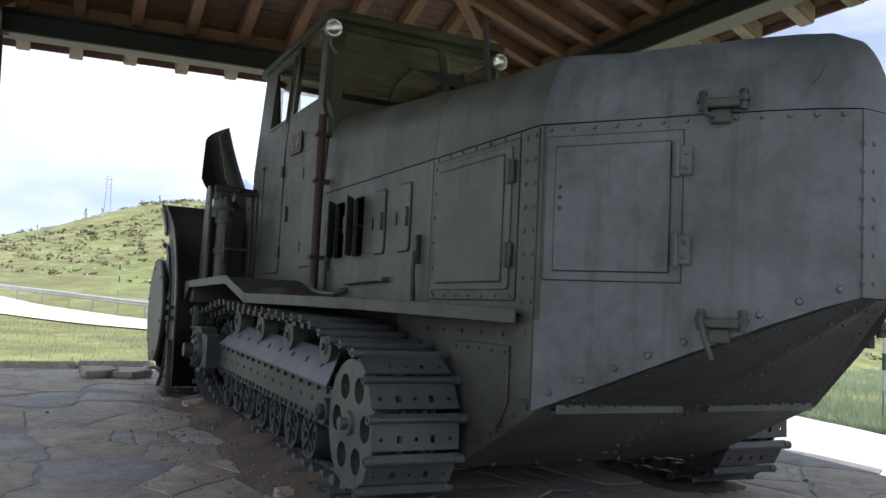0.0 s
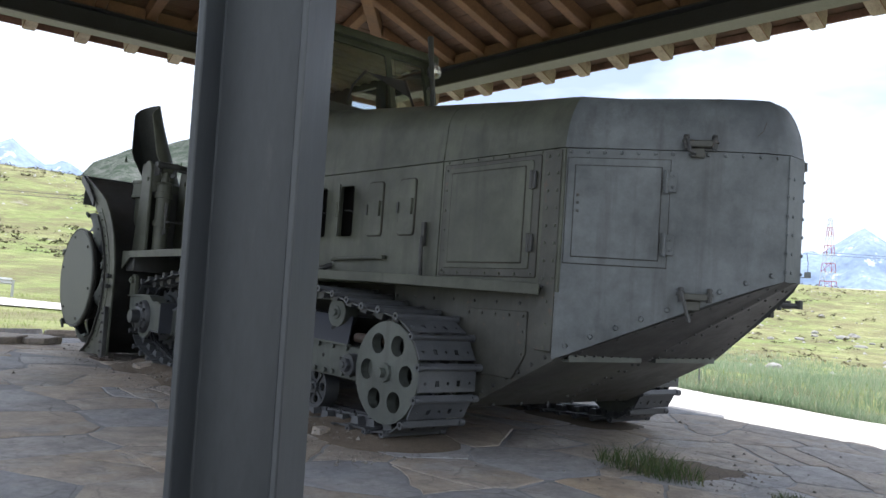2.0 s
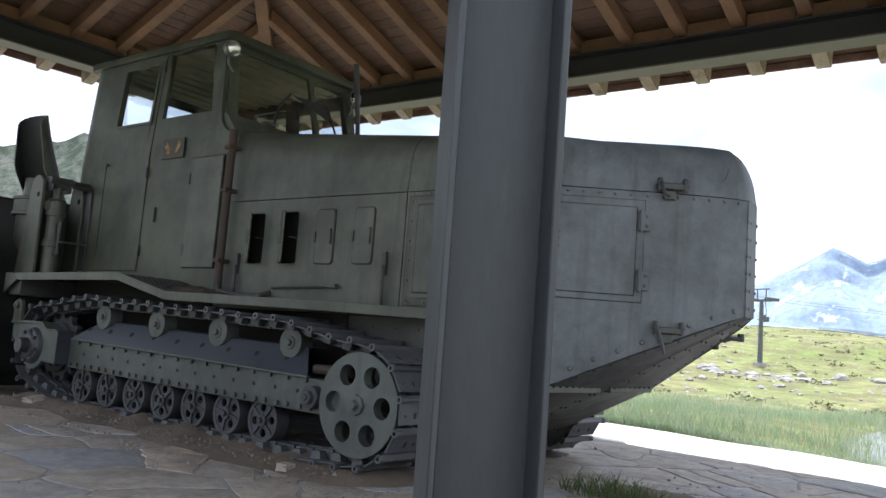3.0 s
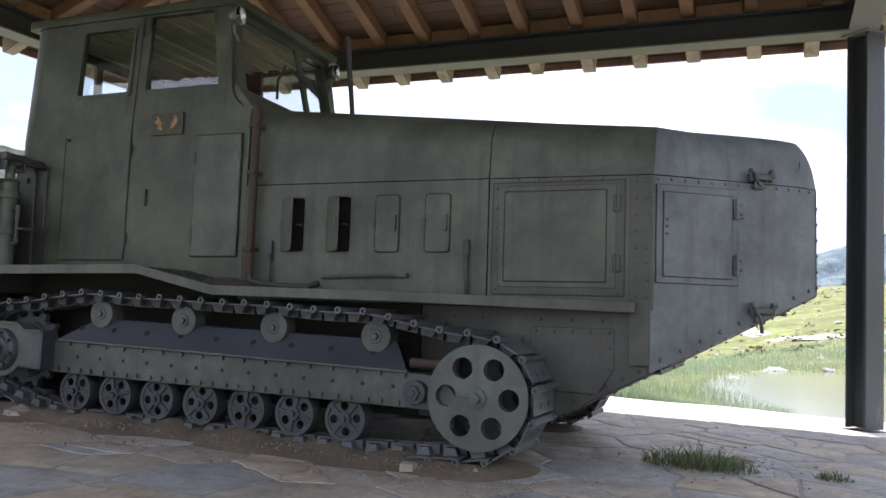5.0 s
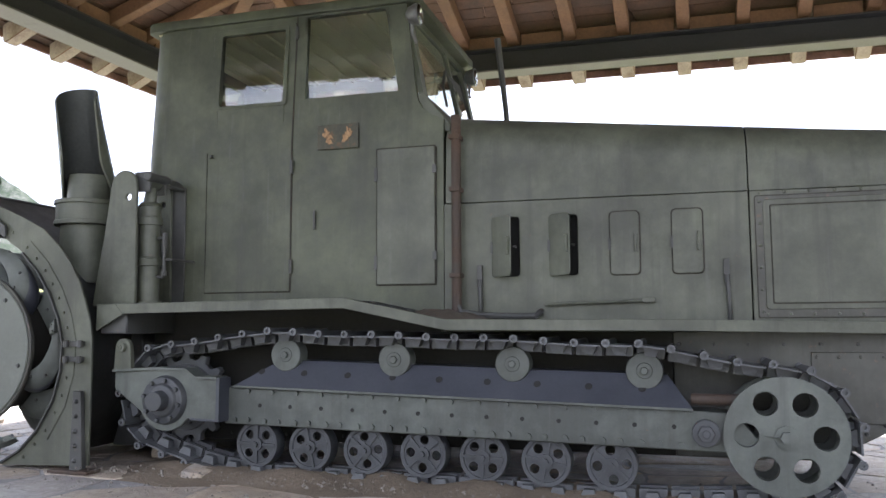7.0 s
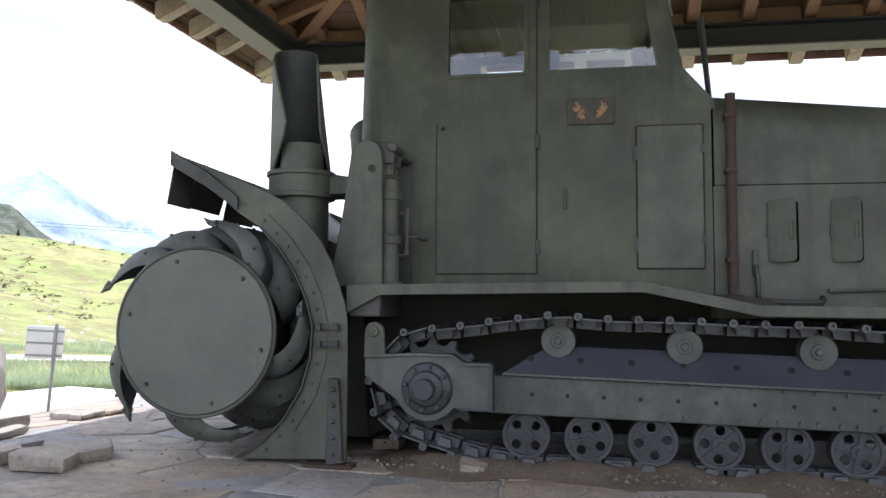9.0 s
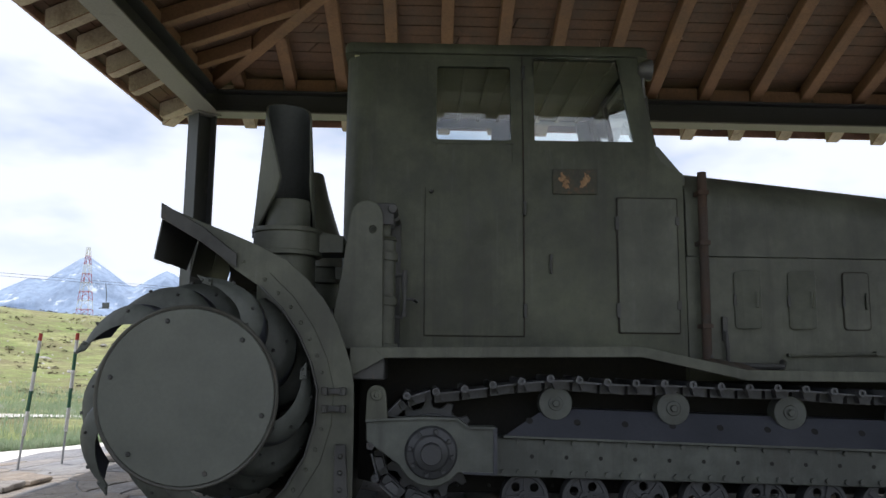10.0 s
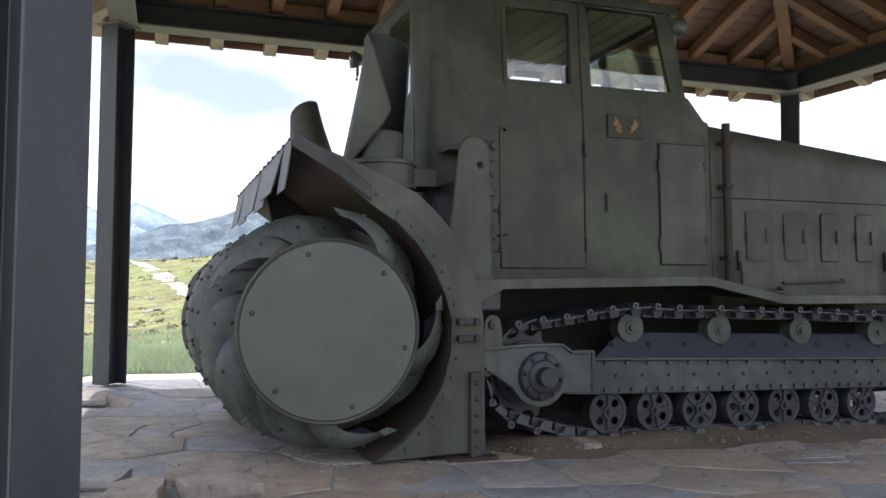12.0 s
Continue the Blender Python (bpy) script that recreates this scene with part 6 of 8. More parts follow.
def wheel_mesh(r, w, holes, hole_r, ring_r, spokes, hub=0.045):
    """A pressed wheel lying round the x axis, outer face towards -x."""
    bm = bmesh.new()
    cut = [circle(ring_r * math.cos(2 * math.pi * (k + 0.5) / holes), ring_r * math.sin(2 * math.pi * (k + 0.5) / holes), hole_r, 10) for k in range(holes)]
    add_plate(bm, circle(0, 0, r * 0.93, 28), "x", -0.006, 0.014, cut)
    rows = []
    for rr, x in ((r * 0.80, -0.004), (r * 0.84, -0.014), (r * 0.985, -0.016), (r, -0.006), (r, w), (r * 0.86, w), (r * 0.86, 0.02)):
        rows.append([(x, rr * math.cos(2 * math.pi * k / 28), rr * math.sin(2 * math.pi * k / 28)) for k in range(28)])
    loft(bm, rows, closed=True)
    for k in range(spokes):
        m = Matrix.Rotation(2 * math.pi * k / spokes, 4, "X")
        add_box(bm, -0.022, -0.004, hub * 0.6, r * 0.86, -0.009, 0.009, m)
    add_cyl(bm, (-0.030, 0, 0), (0.0, 0, 0), hub, n=14)
    add_cyl(bm, (-0.052, 0, 0), (-0.028, 0, 0), hub * 0.45, n=6)
    return finish(weld(bm), "wheel", WHEEL_PAINT, 0.0, 38)


def idler_mesh(r):
    bm = bmesh.new()
    cut = [circle(0.62 * r * math.cos(radians(60 * k + 1)), 0.62 * r * math.sin(radians(60 * k + 1)), 0.205 * r, 14) for k in range(6)]
    add_plate(bm, circle(0, 0, r * 0.995, 40), "x", -0.012, 0.010, cut)
    add_plate(bm, circle(0, 0, r * 0.985, 40), "x", 0.30, 0.33, cut)
    add_cyl(bm, (0.009, 0, 0), (0.301, 0, 0), r * 0.90, n=40, caps=False)
    for k in range(6):
        cy, cz = 0.62 * r * math.cos(radians(60 * k + 1)), 0.62 * r * math.sin(radians(60 * k + 1))
        add_cyl(bm, (-0.008, cy, cz), (0.06, cy, cz), 0.205 * r, n=14, caps=False)
    add_cyl(bm, (-0.035, 0, 0), (-0.010, 0, 0), 0.065, n=8)
    add_cyl(bm, (-0.075, 0, 0), (-0.033, 0, 0), 0.036, n=6)
    add_cyl(bm, (-0.02, 0, 0), (0.33, 0, 0), 0.05, n=12)
    return finish(weld(bm), "idler_wheel", FRAME_PAINT, 0.0, 38)


def sprocket_mesh(r):
    bm = bmesh.new()
    pts = []
    teeth = 13
    for k in range(teeth):
        a = 360 / teeth * k
        for da, rr in ((0, r), (7, r), (10, r - 0.05), (20, r - 0.055), (24, r - 0.04)):
            pts.append((rr * math.cos(radians(a + da)), rr * math.sin(radians(a + da))))
    add_plate(bm, pts, "x", 0.20, 0.26)
    add_plate(bm, circle(0, 0, r - 0.09, 24), "x", 0.16, 0.20)
    for k in range(10):
        add_rivet(bm, (0.16, 0.18 * math.cos(k * 0.628), 0.18 * math.sin(k * 0.628)), (-1, 0, 0), 0.018, 0.015)
    return finish(bm, "sprocket", TRACK_STEEL, 0.004, 38)


def build_running_gear():
    shoe = shoe_mesh(TX1 - TX0)
    wheel = wheel_mesh(0.156, 0.10, 4, 0.031, 0.088, 4)
    idler, sprocket = idler_mesh(0.338), sprocket_mesh(0.325)
    bm = bmesh.new()
    add_cyl(bm, (-0.022, 0, 0), (0.10, 0, 0), 0.111, n=28)
    add_cyl(bm, (-0.050, 0, 0), (-0.020, 0, 0), 0.026, n=6)
    add_cyl(bm, (-0.030, 0, 0), (-0.021, 0, 0), 0.05, n=12)
    roller = finish(bm, "return_roller", FRAME_PAINT, 0.004)
    pins = resample(track_path(), 0.1865)
    for side in (0, 1):
        s = 1 if side == 0 else -1
        flip = Matrix.Identity(4) if side == 0 else Matrix.Translation((2 * XC, 0, 0)) @ Matrix.Diagonal((-1, 1, 1, 1))

        def place(x, y, z, turn=0.0):
            m = Matrix.Translation((x if side == 0 else 2 * XC - x, y, z))
            if side:
                m = m @ Matrix.Rotation(math.pi, 4, "Z")
            return m @ Matrix.Rotation(radians(turn), 4, "X")

        # inside run: one dark chain rail keeps the track together
        bm = bmesh.new()
        cx = (TX0 + TX1) / 2
        loop = track_path()
        for dx in (-0.06, 0.06):
            a = ring(bm, [(cx + dx - 0.012, y, z) for y, z in loop])
            b = ring(bm, [(cx + dx + 0.012, y, z) for y, z in loop])
            quad_strip(bm, a, b)
        if side:
            bmesh.ops.transform(bm, matrix=flip, verts=bm.verts)
        track = part("track", bm, PAINT_DARK, blower, "steel crawler track with riveted shoes")
        m = len(pins)
        for i, p in enumerate(pins):
            q, o = pins[(i + 1) % m], pins[i - 1]
            d = (q - o).normalized()
            along = Vector((0, d.x, d.y))
            outw = Vector((0, -d.y, d.x))
            if (Vector((0, p.x - 6.2, p.y - 0.5))).dot(outw) < 0:
                outw = -outw
            across = along.cross(outw)
            mt = Matrix((across, along, outw)).transposed().to_4x4()
            mt.translation = (cx if side == 0 else 2 * XC - cx, p.x, p.y)
            share("track_shoe", shoe, track, mt)
        for k, (y, z) in enumerate(WHEELS):
            share("road_wheel", wheel, blower, place(1.615, y, z, (2, -12, 38, 50, 3, 12, 40)[k]), "spoked pressed-steel road wheel")
        share("idler_wheel", idler, blower, place(1.515, *IDLER), "large disc idler wheel with six round holes")
        share("drive_sprocket", sprocket, blower, place(1.50, *SPROCKET), "toothed drive sprocket")
        for y, z in ROLLERS:
            share("return_roller", roller, blower, place(1.625, y, z), "round track return roller")
        # side frame beam, its flanged top and the sloping guard plate
        bm = bmesh.new()
        add_plate(bm, [(7.80, 0.690), (4.70, 0.598), (4.45, 0.585), (4.30, 0.40), (4.50, 0.361), (7.80, 0.441)], "x", 1.56, 1.86)
        if side:
            bmesh.ops.transform(bm, matrix=flip, verts=bm.verts)
        # the far frame is painted darker than the near one
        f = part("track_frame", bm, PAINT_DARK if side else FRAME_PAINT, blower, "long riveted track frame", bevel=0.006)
        bm = bmesh.new()
        v = [(1.530, 7.72, 0.700), (1.530, 4.69, 0.607), (1.66, 4.83, 0.80), (1.66, 7.42, 0.876)]
        a = ring(bm, v)
        b = ring(bm, [(x + 0.012, y, z - 0.008) for x, y, z in v])
        bm.faces.new(a)
        bm.faces.new(b)
        quad_strip(bm, a, b)
        e = [(1.66, 4.83, 0.80), (1.66, 7.42, 0.876), (1.86, 7.42, 0.876), (1.86, 4.83, 0.80)]
        c = ring(bm, e)
        bm.faces.new(c)
        if side:
            bmesh.ops.transform(bm, matrix=flip, verts=bm.verts)
        part("guard_plate", bm, GUARD, f, "blue-grey sloping guard plate")
        if side == 0:
            # uncut guard plate: black discs paint the shade inside its holes
            for k in range(9):
                y = 4.98 + 0.32 * k
                c = Vector((1.6015, y, 0.708 + (y - 4.69) * 0.0307))
                bm = bmesh.new()
                add_cyl(bm, c, c + Vector((-0.83, 0, 0.56)) * 0.003, 0.023, n=14)
                part("guard_hole", bm, BLACK, f, "black disc painted for the dark of a round hole")
            bm = bmesh.new()
            for k in range(17):
                y = 4.72 + 0.181 * k
                z0 = 0.596 + (y - 4.69) * 0.0299
                add_cyl(bm, (1.54, y, z0 - 0.018), (1.562, y, z0 - 0.018), 0.016, n=8)
            for k in range(14):
                y = 4.66 + 0.13 * k * 1.75
                if y < 7.7:
                    zb = 0.365 + (y - 4.5) * 0.0242
                    add_cyl(bm, (1.54, y, zb + 0.03), (1.562, y, zb + 0.03), 0.018, n=8)
                    add_cyl(bm, (1.54, y + 0.10, zb + 0.03), (1.562, y + 0.10, zb + 0.03), 0.018, n=8)
            part("frame_bolts", bm, FRAME_PAINT, f)
            # the frame's middle row of holes is painted as black discs as well
            for k in range(13):
                y = 4.80 + 0.2275 * k
                z = 0.495 + (y - 4.5) * 0.0242
                bm = bmesh.new()
                add_cyl(bm, (1.5575, y, z), (1.562, y, z), 0.014, n=10)
                part("frame_hole", bm, BLACK, f, "black disc painted for the dark of a round hole")
            bm = bmesh.new()
            add_box(bm, 1.528, 1.562, 4.69, 7.72, 0, 0.014)
            for vv in bm.verts:
                vv.co.z += 0.598 + (vv.co.y - 4.69) * 0.0305
            part("frame_lip", bm, FRAME_PAINT, f)
            # idler tension nut
            bm = bmesh.new()
            add_cyl(bm, (1.49, 4.621, 0.475), (1.57, 4.621, 0.475), 0.078, n=20)
            add_cyl(bm, (1.455, 4.621, 0.475), (1.495, 4.621, 0.475), 0.050, n=6)
            add_cyl(bm, (1.445, 4.621, 0.475), (1.46, 4.621, 0.475), 0.024, n=10)
            part("tension_nut", bm, WHEEL_PAINT, f, bevel=0.003)
            bm = bmesh.new()
            add_cyl(bm, (1.62, 4.70, 0.66), (1.62, 4.35, 0.66), 0.035, n=10)
            part("tension_rod", bm, RUST, f)
            # final drive bracket in front
            bm = bmesh.new()
            nose = [(8.615, 0.795), (8.615, 0.675), (8.40, 0.525)] + arc(8.195, 0.603, 0.215, 330, 215, 6) + [(7.99, 0.470), (7.79, 0.462), (7.79, 0.755), (7.95, 0.755), (8.03, 0.810), (8.27, 0.815)]
            add_plate(bm, nose, "x", 1.44, 1.475)
            g = part("drive_bracket", bm, FRAME_PAINT, blower, "final drive side bracket", bevel=0.006)
            bm = bmesh.new()
            line = [(8.62, 0.800), (8.27, 0.818), (8.03, 0.813), (7.95, 0.758), (7.785, 0.758)]
            for (ya, za), (yb, zb) in zip(line, line[1:]):
                vv = add_box(bm, 1.415, 1.56, 0, 1, -0.006, 0.010)
                for q in vv:
                    k = q.co.y
                    q.co.z += za + (zb - za) * k
                    q.co.y = ya + (yb - ya) * k
            part("bracket_rim", bm, FRAME_PAINT, g)
            bm = bmesh.new()
            add_plate(bm, [(7.79, 0.462), (7.99, 0.470), (7.99, 0.485), (7.79, 0.477)], "x", 1.43, 1.56)
            add_box(bm, 1.43, 1.58, 7.77, 7.795, 0.462, 0.76)
            part("bracket_web", bm, GUARD, g)
            bm = bmesh.new()
            add_cyl(bm, (1.395, 8.195, 0.603), (1.445, 8.195, 0.603), 0.158, 0.172, 28)
            add_cyl(bm, (1.375, 8.195, 0.603), (1.40, 8.195, 0.603), 0.105, 0.12, 24)
            add_cyl(bm, (1.295, 8.195, 0.603), (1.38, 8.195, 0.603), 0.066, 0.070, 20)
            for k in range(8):
                a = 2 * math.pi * k / 8 + 0.2
                add_cyl(bm, (1.37, 8.195 + 0.138 * math.cos(a), 0.603 + 0.138 * math.sin(a)), (1.40, 8.195 + 0.138 * math.cos(a), 0.603 + 0.138 * math.sin(a)), 0.017, n=6)
            part("drive_hub", bm, WHEEL_PAINT, g, "bolted final drive hub", bevel=0.003)
            bm = bmesh.new()
            add_plate(bm, arc(8.55, 0.965, 0.062, 0, 180, 8) + [(8.475, 0.805), (8.62, 0.805)], "x", 1.43, 1.47)
            add_cyl(bm, (1.40, 8.55, 0.965), (1.44, 8.55, 0.965), 0.034, n=10)
            add_cyl(bm, (1.39, 8.55, 0.965), (1.41, 8.55, 0.965), 0.018, n=6)
            part("lug", bm, PAINT, g, bevel=0.003)


# ---- rotor, its housing and the chutes ----
RC = (9.707, 0.955)
HX0, HX1 = 1.27, 4.51


def housing_back():
    """Curved back of the rotor housing, from the toe up to the lip of the hood, as (y, z)."""
    pts = [(9.43, 0.150), (9.25, 0.25), (9.10, 0.40), (8.98, 0.60), (8.925, 0.80), (8.915, 1.00), (8.96, 1.17), (9.04, 1.34), (9.15, 1.50), (9.29, 1.64), (9.47, 1.78), (9.68, 1.94), (9.90, 2.105)]
    return pts


def build_housing():
    back = housing_back()
    outer = [(8.68, 0.16), (8.68, 0.80), (8.685, 1.03), (8.705, 1.15), (8.745, 1.27), (8.80, 1.42), (8.88, 1.56), (8.99, 1.69), (9.13, 1.815), (9.31, 1.905), (9.50, 1.985), (9.68, 2.055), (9.90, 2.145)]
    inner = list(reversed(back))
    lipped = [(9.885, 2.085), (9.66, 1.925), (9.45, 1.745)]
    shape = outer + lipped + [p for p in inner if p[1] < 1.70] + [(9.40, 0.138)]
    for x0, x1 in ((HX0, HX0 + 0.02), (HX1 - 0.02, HX1)):
        bm = bmesh.new()
        add_plate(bm, shape, "x", x0, x1)
        side = part("housing_side", bm, PAINT, blower, "curved side plate of the rotor housing", bevel=0.003)
        if x0 < 2:
            bm = bmesh.new()
            band = [p for p in back if 0.15 < p[1] < 1.75]
            for k in range(15):
                t = k / 14 * (len(band) - 1)
                i = min(int(t), len(band) - 2)
                y = band[i][0] + (band[i + 1][0] - band[i][0]) * (t - i)
                z = band[i][1] + (band[i + 1][1] - band[i][1]) * (t - i)
                d = (Vector((y, z)) - Vector(RC)).normalized() * 0.055
                add_rivet(bm, (HX0 - 0.007, y + d.x, z + d.y), (-1, 0, 0), 0.014, 0.011)
            rivet_line(bm, (HX0, 9.40, 1.80), (HX0, 9.85, 2.07), (-1, 0, 0), 0.12)
            part("housing_rivets", bm, PAINT, side)
            # raised inner flange along the mouth of the side plate
            bm = bmesh.new()
            pts = [p for p in back if p[1] < 1.70]
            rows = []
            for i, (y, z) in enumerate(pts):
                d = (Vector((y, z)) - Vector(RC)).normalized()
                o = 0.032
                rows.append([(HX0 - 0.030, y, z), (HX0 - 0.030, y + d.x * 0.010, z + d.y * 0.010), (HX0 + 0.002, y + d.x * 0.010, z + d.y * 0.010), (HX0 + 0.002, y, z)])
            made = loft(bm, rows, closed=True)
            bm.faces.new(made[0])
            bm.faces.new(made[-1])
            part("mouth_flange", bm, PAINT_DARK, side)
            bm = bmesh.new()
            rows = []
            for y, z in [p for p in back if 0.35 < p[1] < 1.72]:
                d = (Vector((y, z)) - Vector(RC)).normalized()
                rows.append([(HX0 - dx, y + d.x * o, z + d.y * o) for dx, o in ((-0.002, 0.0), (0.007, 0.0), (0.007, 0.105), (-0.002, 0.110))])
            made = loft(bm, rows, closed=True)
            bm.faces.new(made[0])
            bm.faces.new(made[-1])
            part("mouth_doubler", bm, PAINT, side)
            # guard bar on the lip of the hood
            bm = bmesh.new()
            rows = []
            for y, z, w in ((9.93, 2.12, 0.05), (9.66, 1.965, 0.052), (9.44, 1.80, 0.045)):
                rows.append([(HX0 - 0.035, y, z + w), (HX0 - 0.015, y, z + w), (HX0 - 0.015, y, z - w), (HX0 - 0.035, y, z - w)])
            made = loft(bm, rows, closed=True)
            bm.faces.new(made[0])
            bm.faces.new(made[-1])
            part("lip_bar", bm, PAINT_DARK, side, "dark lip bar", bevel=0.004)
            # hinge straps and bottom skid
            for z in (0.885, 0.993):
                bm = bmesh.new()
                add_box(bm, HX0 - 0.035, HX0 - 0.001, 8.735, 8.875, z - 0.018, z + 0.018)
                add_cyl(bm, (HX0 - 0.045, 8.745, z - 0.024), (HX0 - 0.045, 8.745, z + 0.024), 0.020, n=8)
                add_cyl(bm, (HX0 - 0.045, 8.86, z - 0.024), (HX0 - 0.045, 8.86, z + 0.024), 0.020, n=8)
                part("strap", bm, PAINT_DARK, side, bevel=0.003)
            bm = bmesh.new()
            add_plate(bm, [(8.79, 0.67), (8.725, 0.67), (8.69, 0.145), (8.80, 0.125)], "x", HX0 - 0.045, HX0 - 0.002)
            for k in range(5):
                add_rivet(bm, (HX0 - 0.045, 8.755, 0.20 + 0.10 * k), (-1, 0, 0), 0.020, 0.02)
            part("skid_post", bm, PAINT_DARK, side, bevel=0.005)
            bm = bmesh.new()
            add_box(bm, HX0 - 0.08, HX0 + 0.06, 8.62, 8.95, 0.112, 0.135)
            part("skid_shoe", bm, RUST, side, bevel=0.004)
    # rolled back plate
    bm = bmesh.new()
    rows = []
    for i, (y, z) in enumerate(back):
        d = (Vector((y, z)) - Vector(RC)).normalized() * 0.015
        rows.append([(HX0 + 0.02, y, z), (HX1 - 0.02, y, z), (HX1 - 0.02, y + d.x, z + d.y), (HX0 + 0.02, y + d.x, z + d.y)])
    made = loft(bm, rows, closed=True)
    bm.faces.new(made[0])
    bm.faces.new(made[-1])
    part("housing_back", bm, INNER_RUST, blower, "rust-stained rolled back plate")
    # flaps hanging from the lip
    rng = random.Random(8)
    for x0, x1, ln, tilt in ((1.29, 1.60, 0.31, 9), (1.63, 2.14, 0.30, 16), (2.17, 2.72, 0.33, 11), (2.75, 3.32, 0.31, 13), (3.35, 3.90, 0.33, 10), (3.93, 4.48, 0.31, 12)):
        bm = bmesh.new()
        vv = add_box(bm, x0, x1, -0.005, 0.005, -ln, 0.02)
        bmesh.ops.transform(bm, matrix=Matrix.Translation((0, 9.925, 2.12)) @ Matrix.Rotation(radians(tilt), 4, "X"), verts=vv)
        part("flap", bm, FLAP, blower, "hanging sheet-metal flap", bevel=0.002)
    bm = bmesh.new()
    add_cyl(bm, (HX0 - 0.01, 9.915, 2.135), (HX1, 9.915, 2.135), 0.016, n=8)
    for j in range(14):
        add_rivet(bm, (HX0 + 0.1 + 0.235 * j, 9.93, 2.13), (0, 0.6, 0.8), 0.016, 0.014)
    part("flap_rod", bm, PAINT_DARK, blower)
    # dark outer skin of the rolled back
    bm = bmesh.new()
    outer = []
    for y, z in housing_back():
        d = Vector((y - RC[0], z - RC[1])).normalized() * 0.022
        outer.append((y + d.x, z + d.y))
    a = ring(bm, [(HX0 + 0.03, y, z) for y, z in outer])
    b = ring(bm, [(HX1 - 0.03, y, z) for y, z in outer])
    quad_strip(bm, a, b, closed=False)
    c = ring(bm, [(HX0 + 0.03, y, z) for y, z in housing_back()])
    d = ring(bm, [(HX1 - 0.03, y, z) for y, z in housing_back()])
    quad_strip(bm, a, c, closed=False)
    quad_strip(bm, b, d, closed=False)
    part("back_skin", bm, PAINT_DARK, blower)
    # fan casing behind the rotor
    bm = bmesh.new()
    add_plate(bm, [(8.72, 0.20), (9.02, 0.20), (8.90, 0.60), (8.88, 1.05), (9.05, 1.45), (9.20, 1.62), (9.05, 1.62), (8.80, 1.50)], "x", 1.95, 3.83)
    part("fan_casing", bm, PAINT_DARK, blower, bevel=0.01)


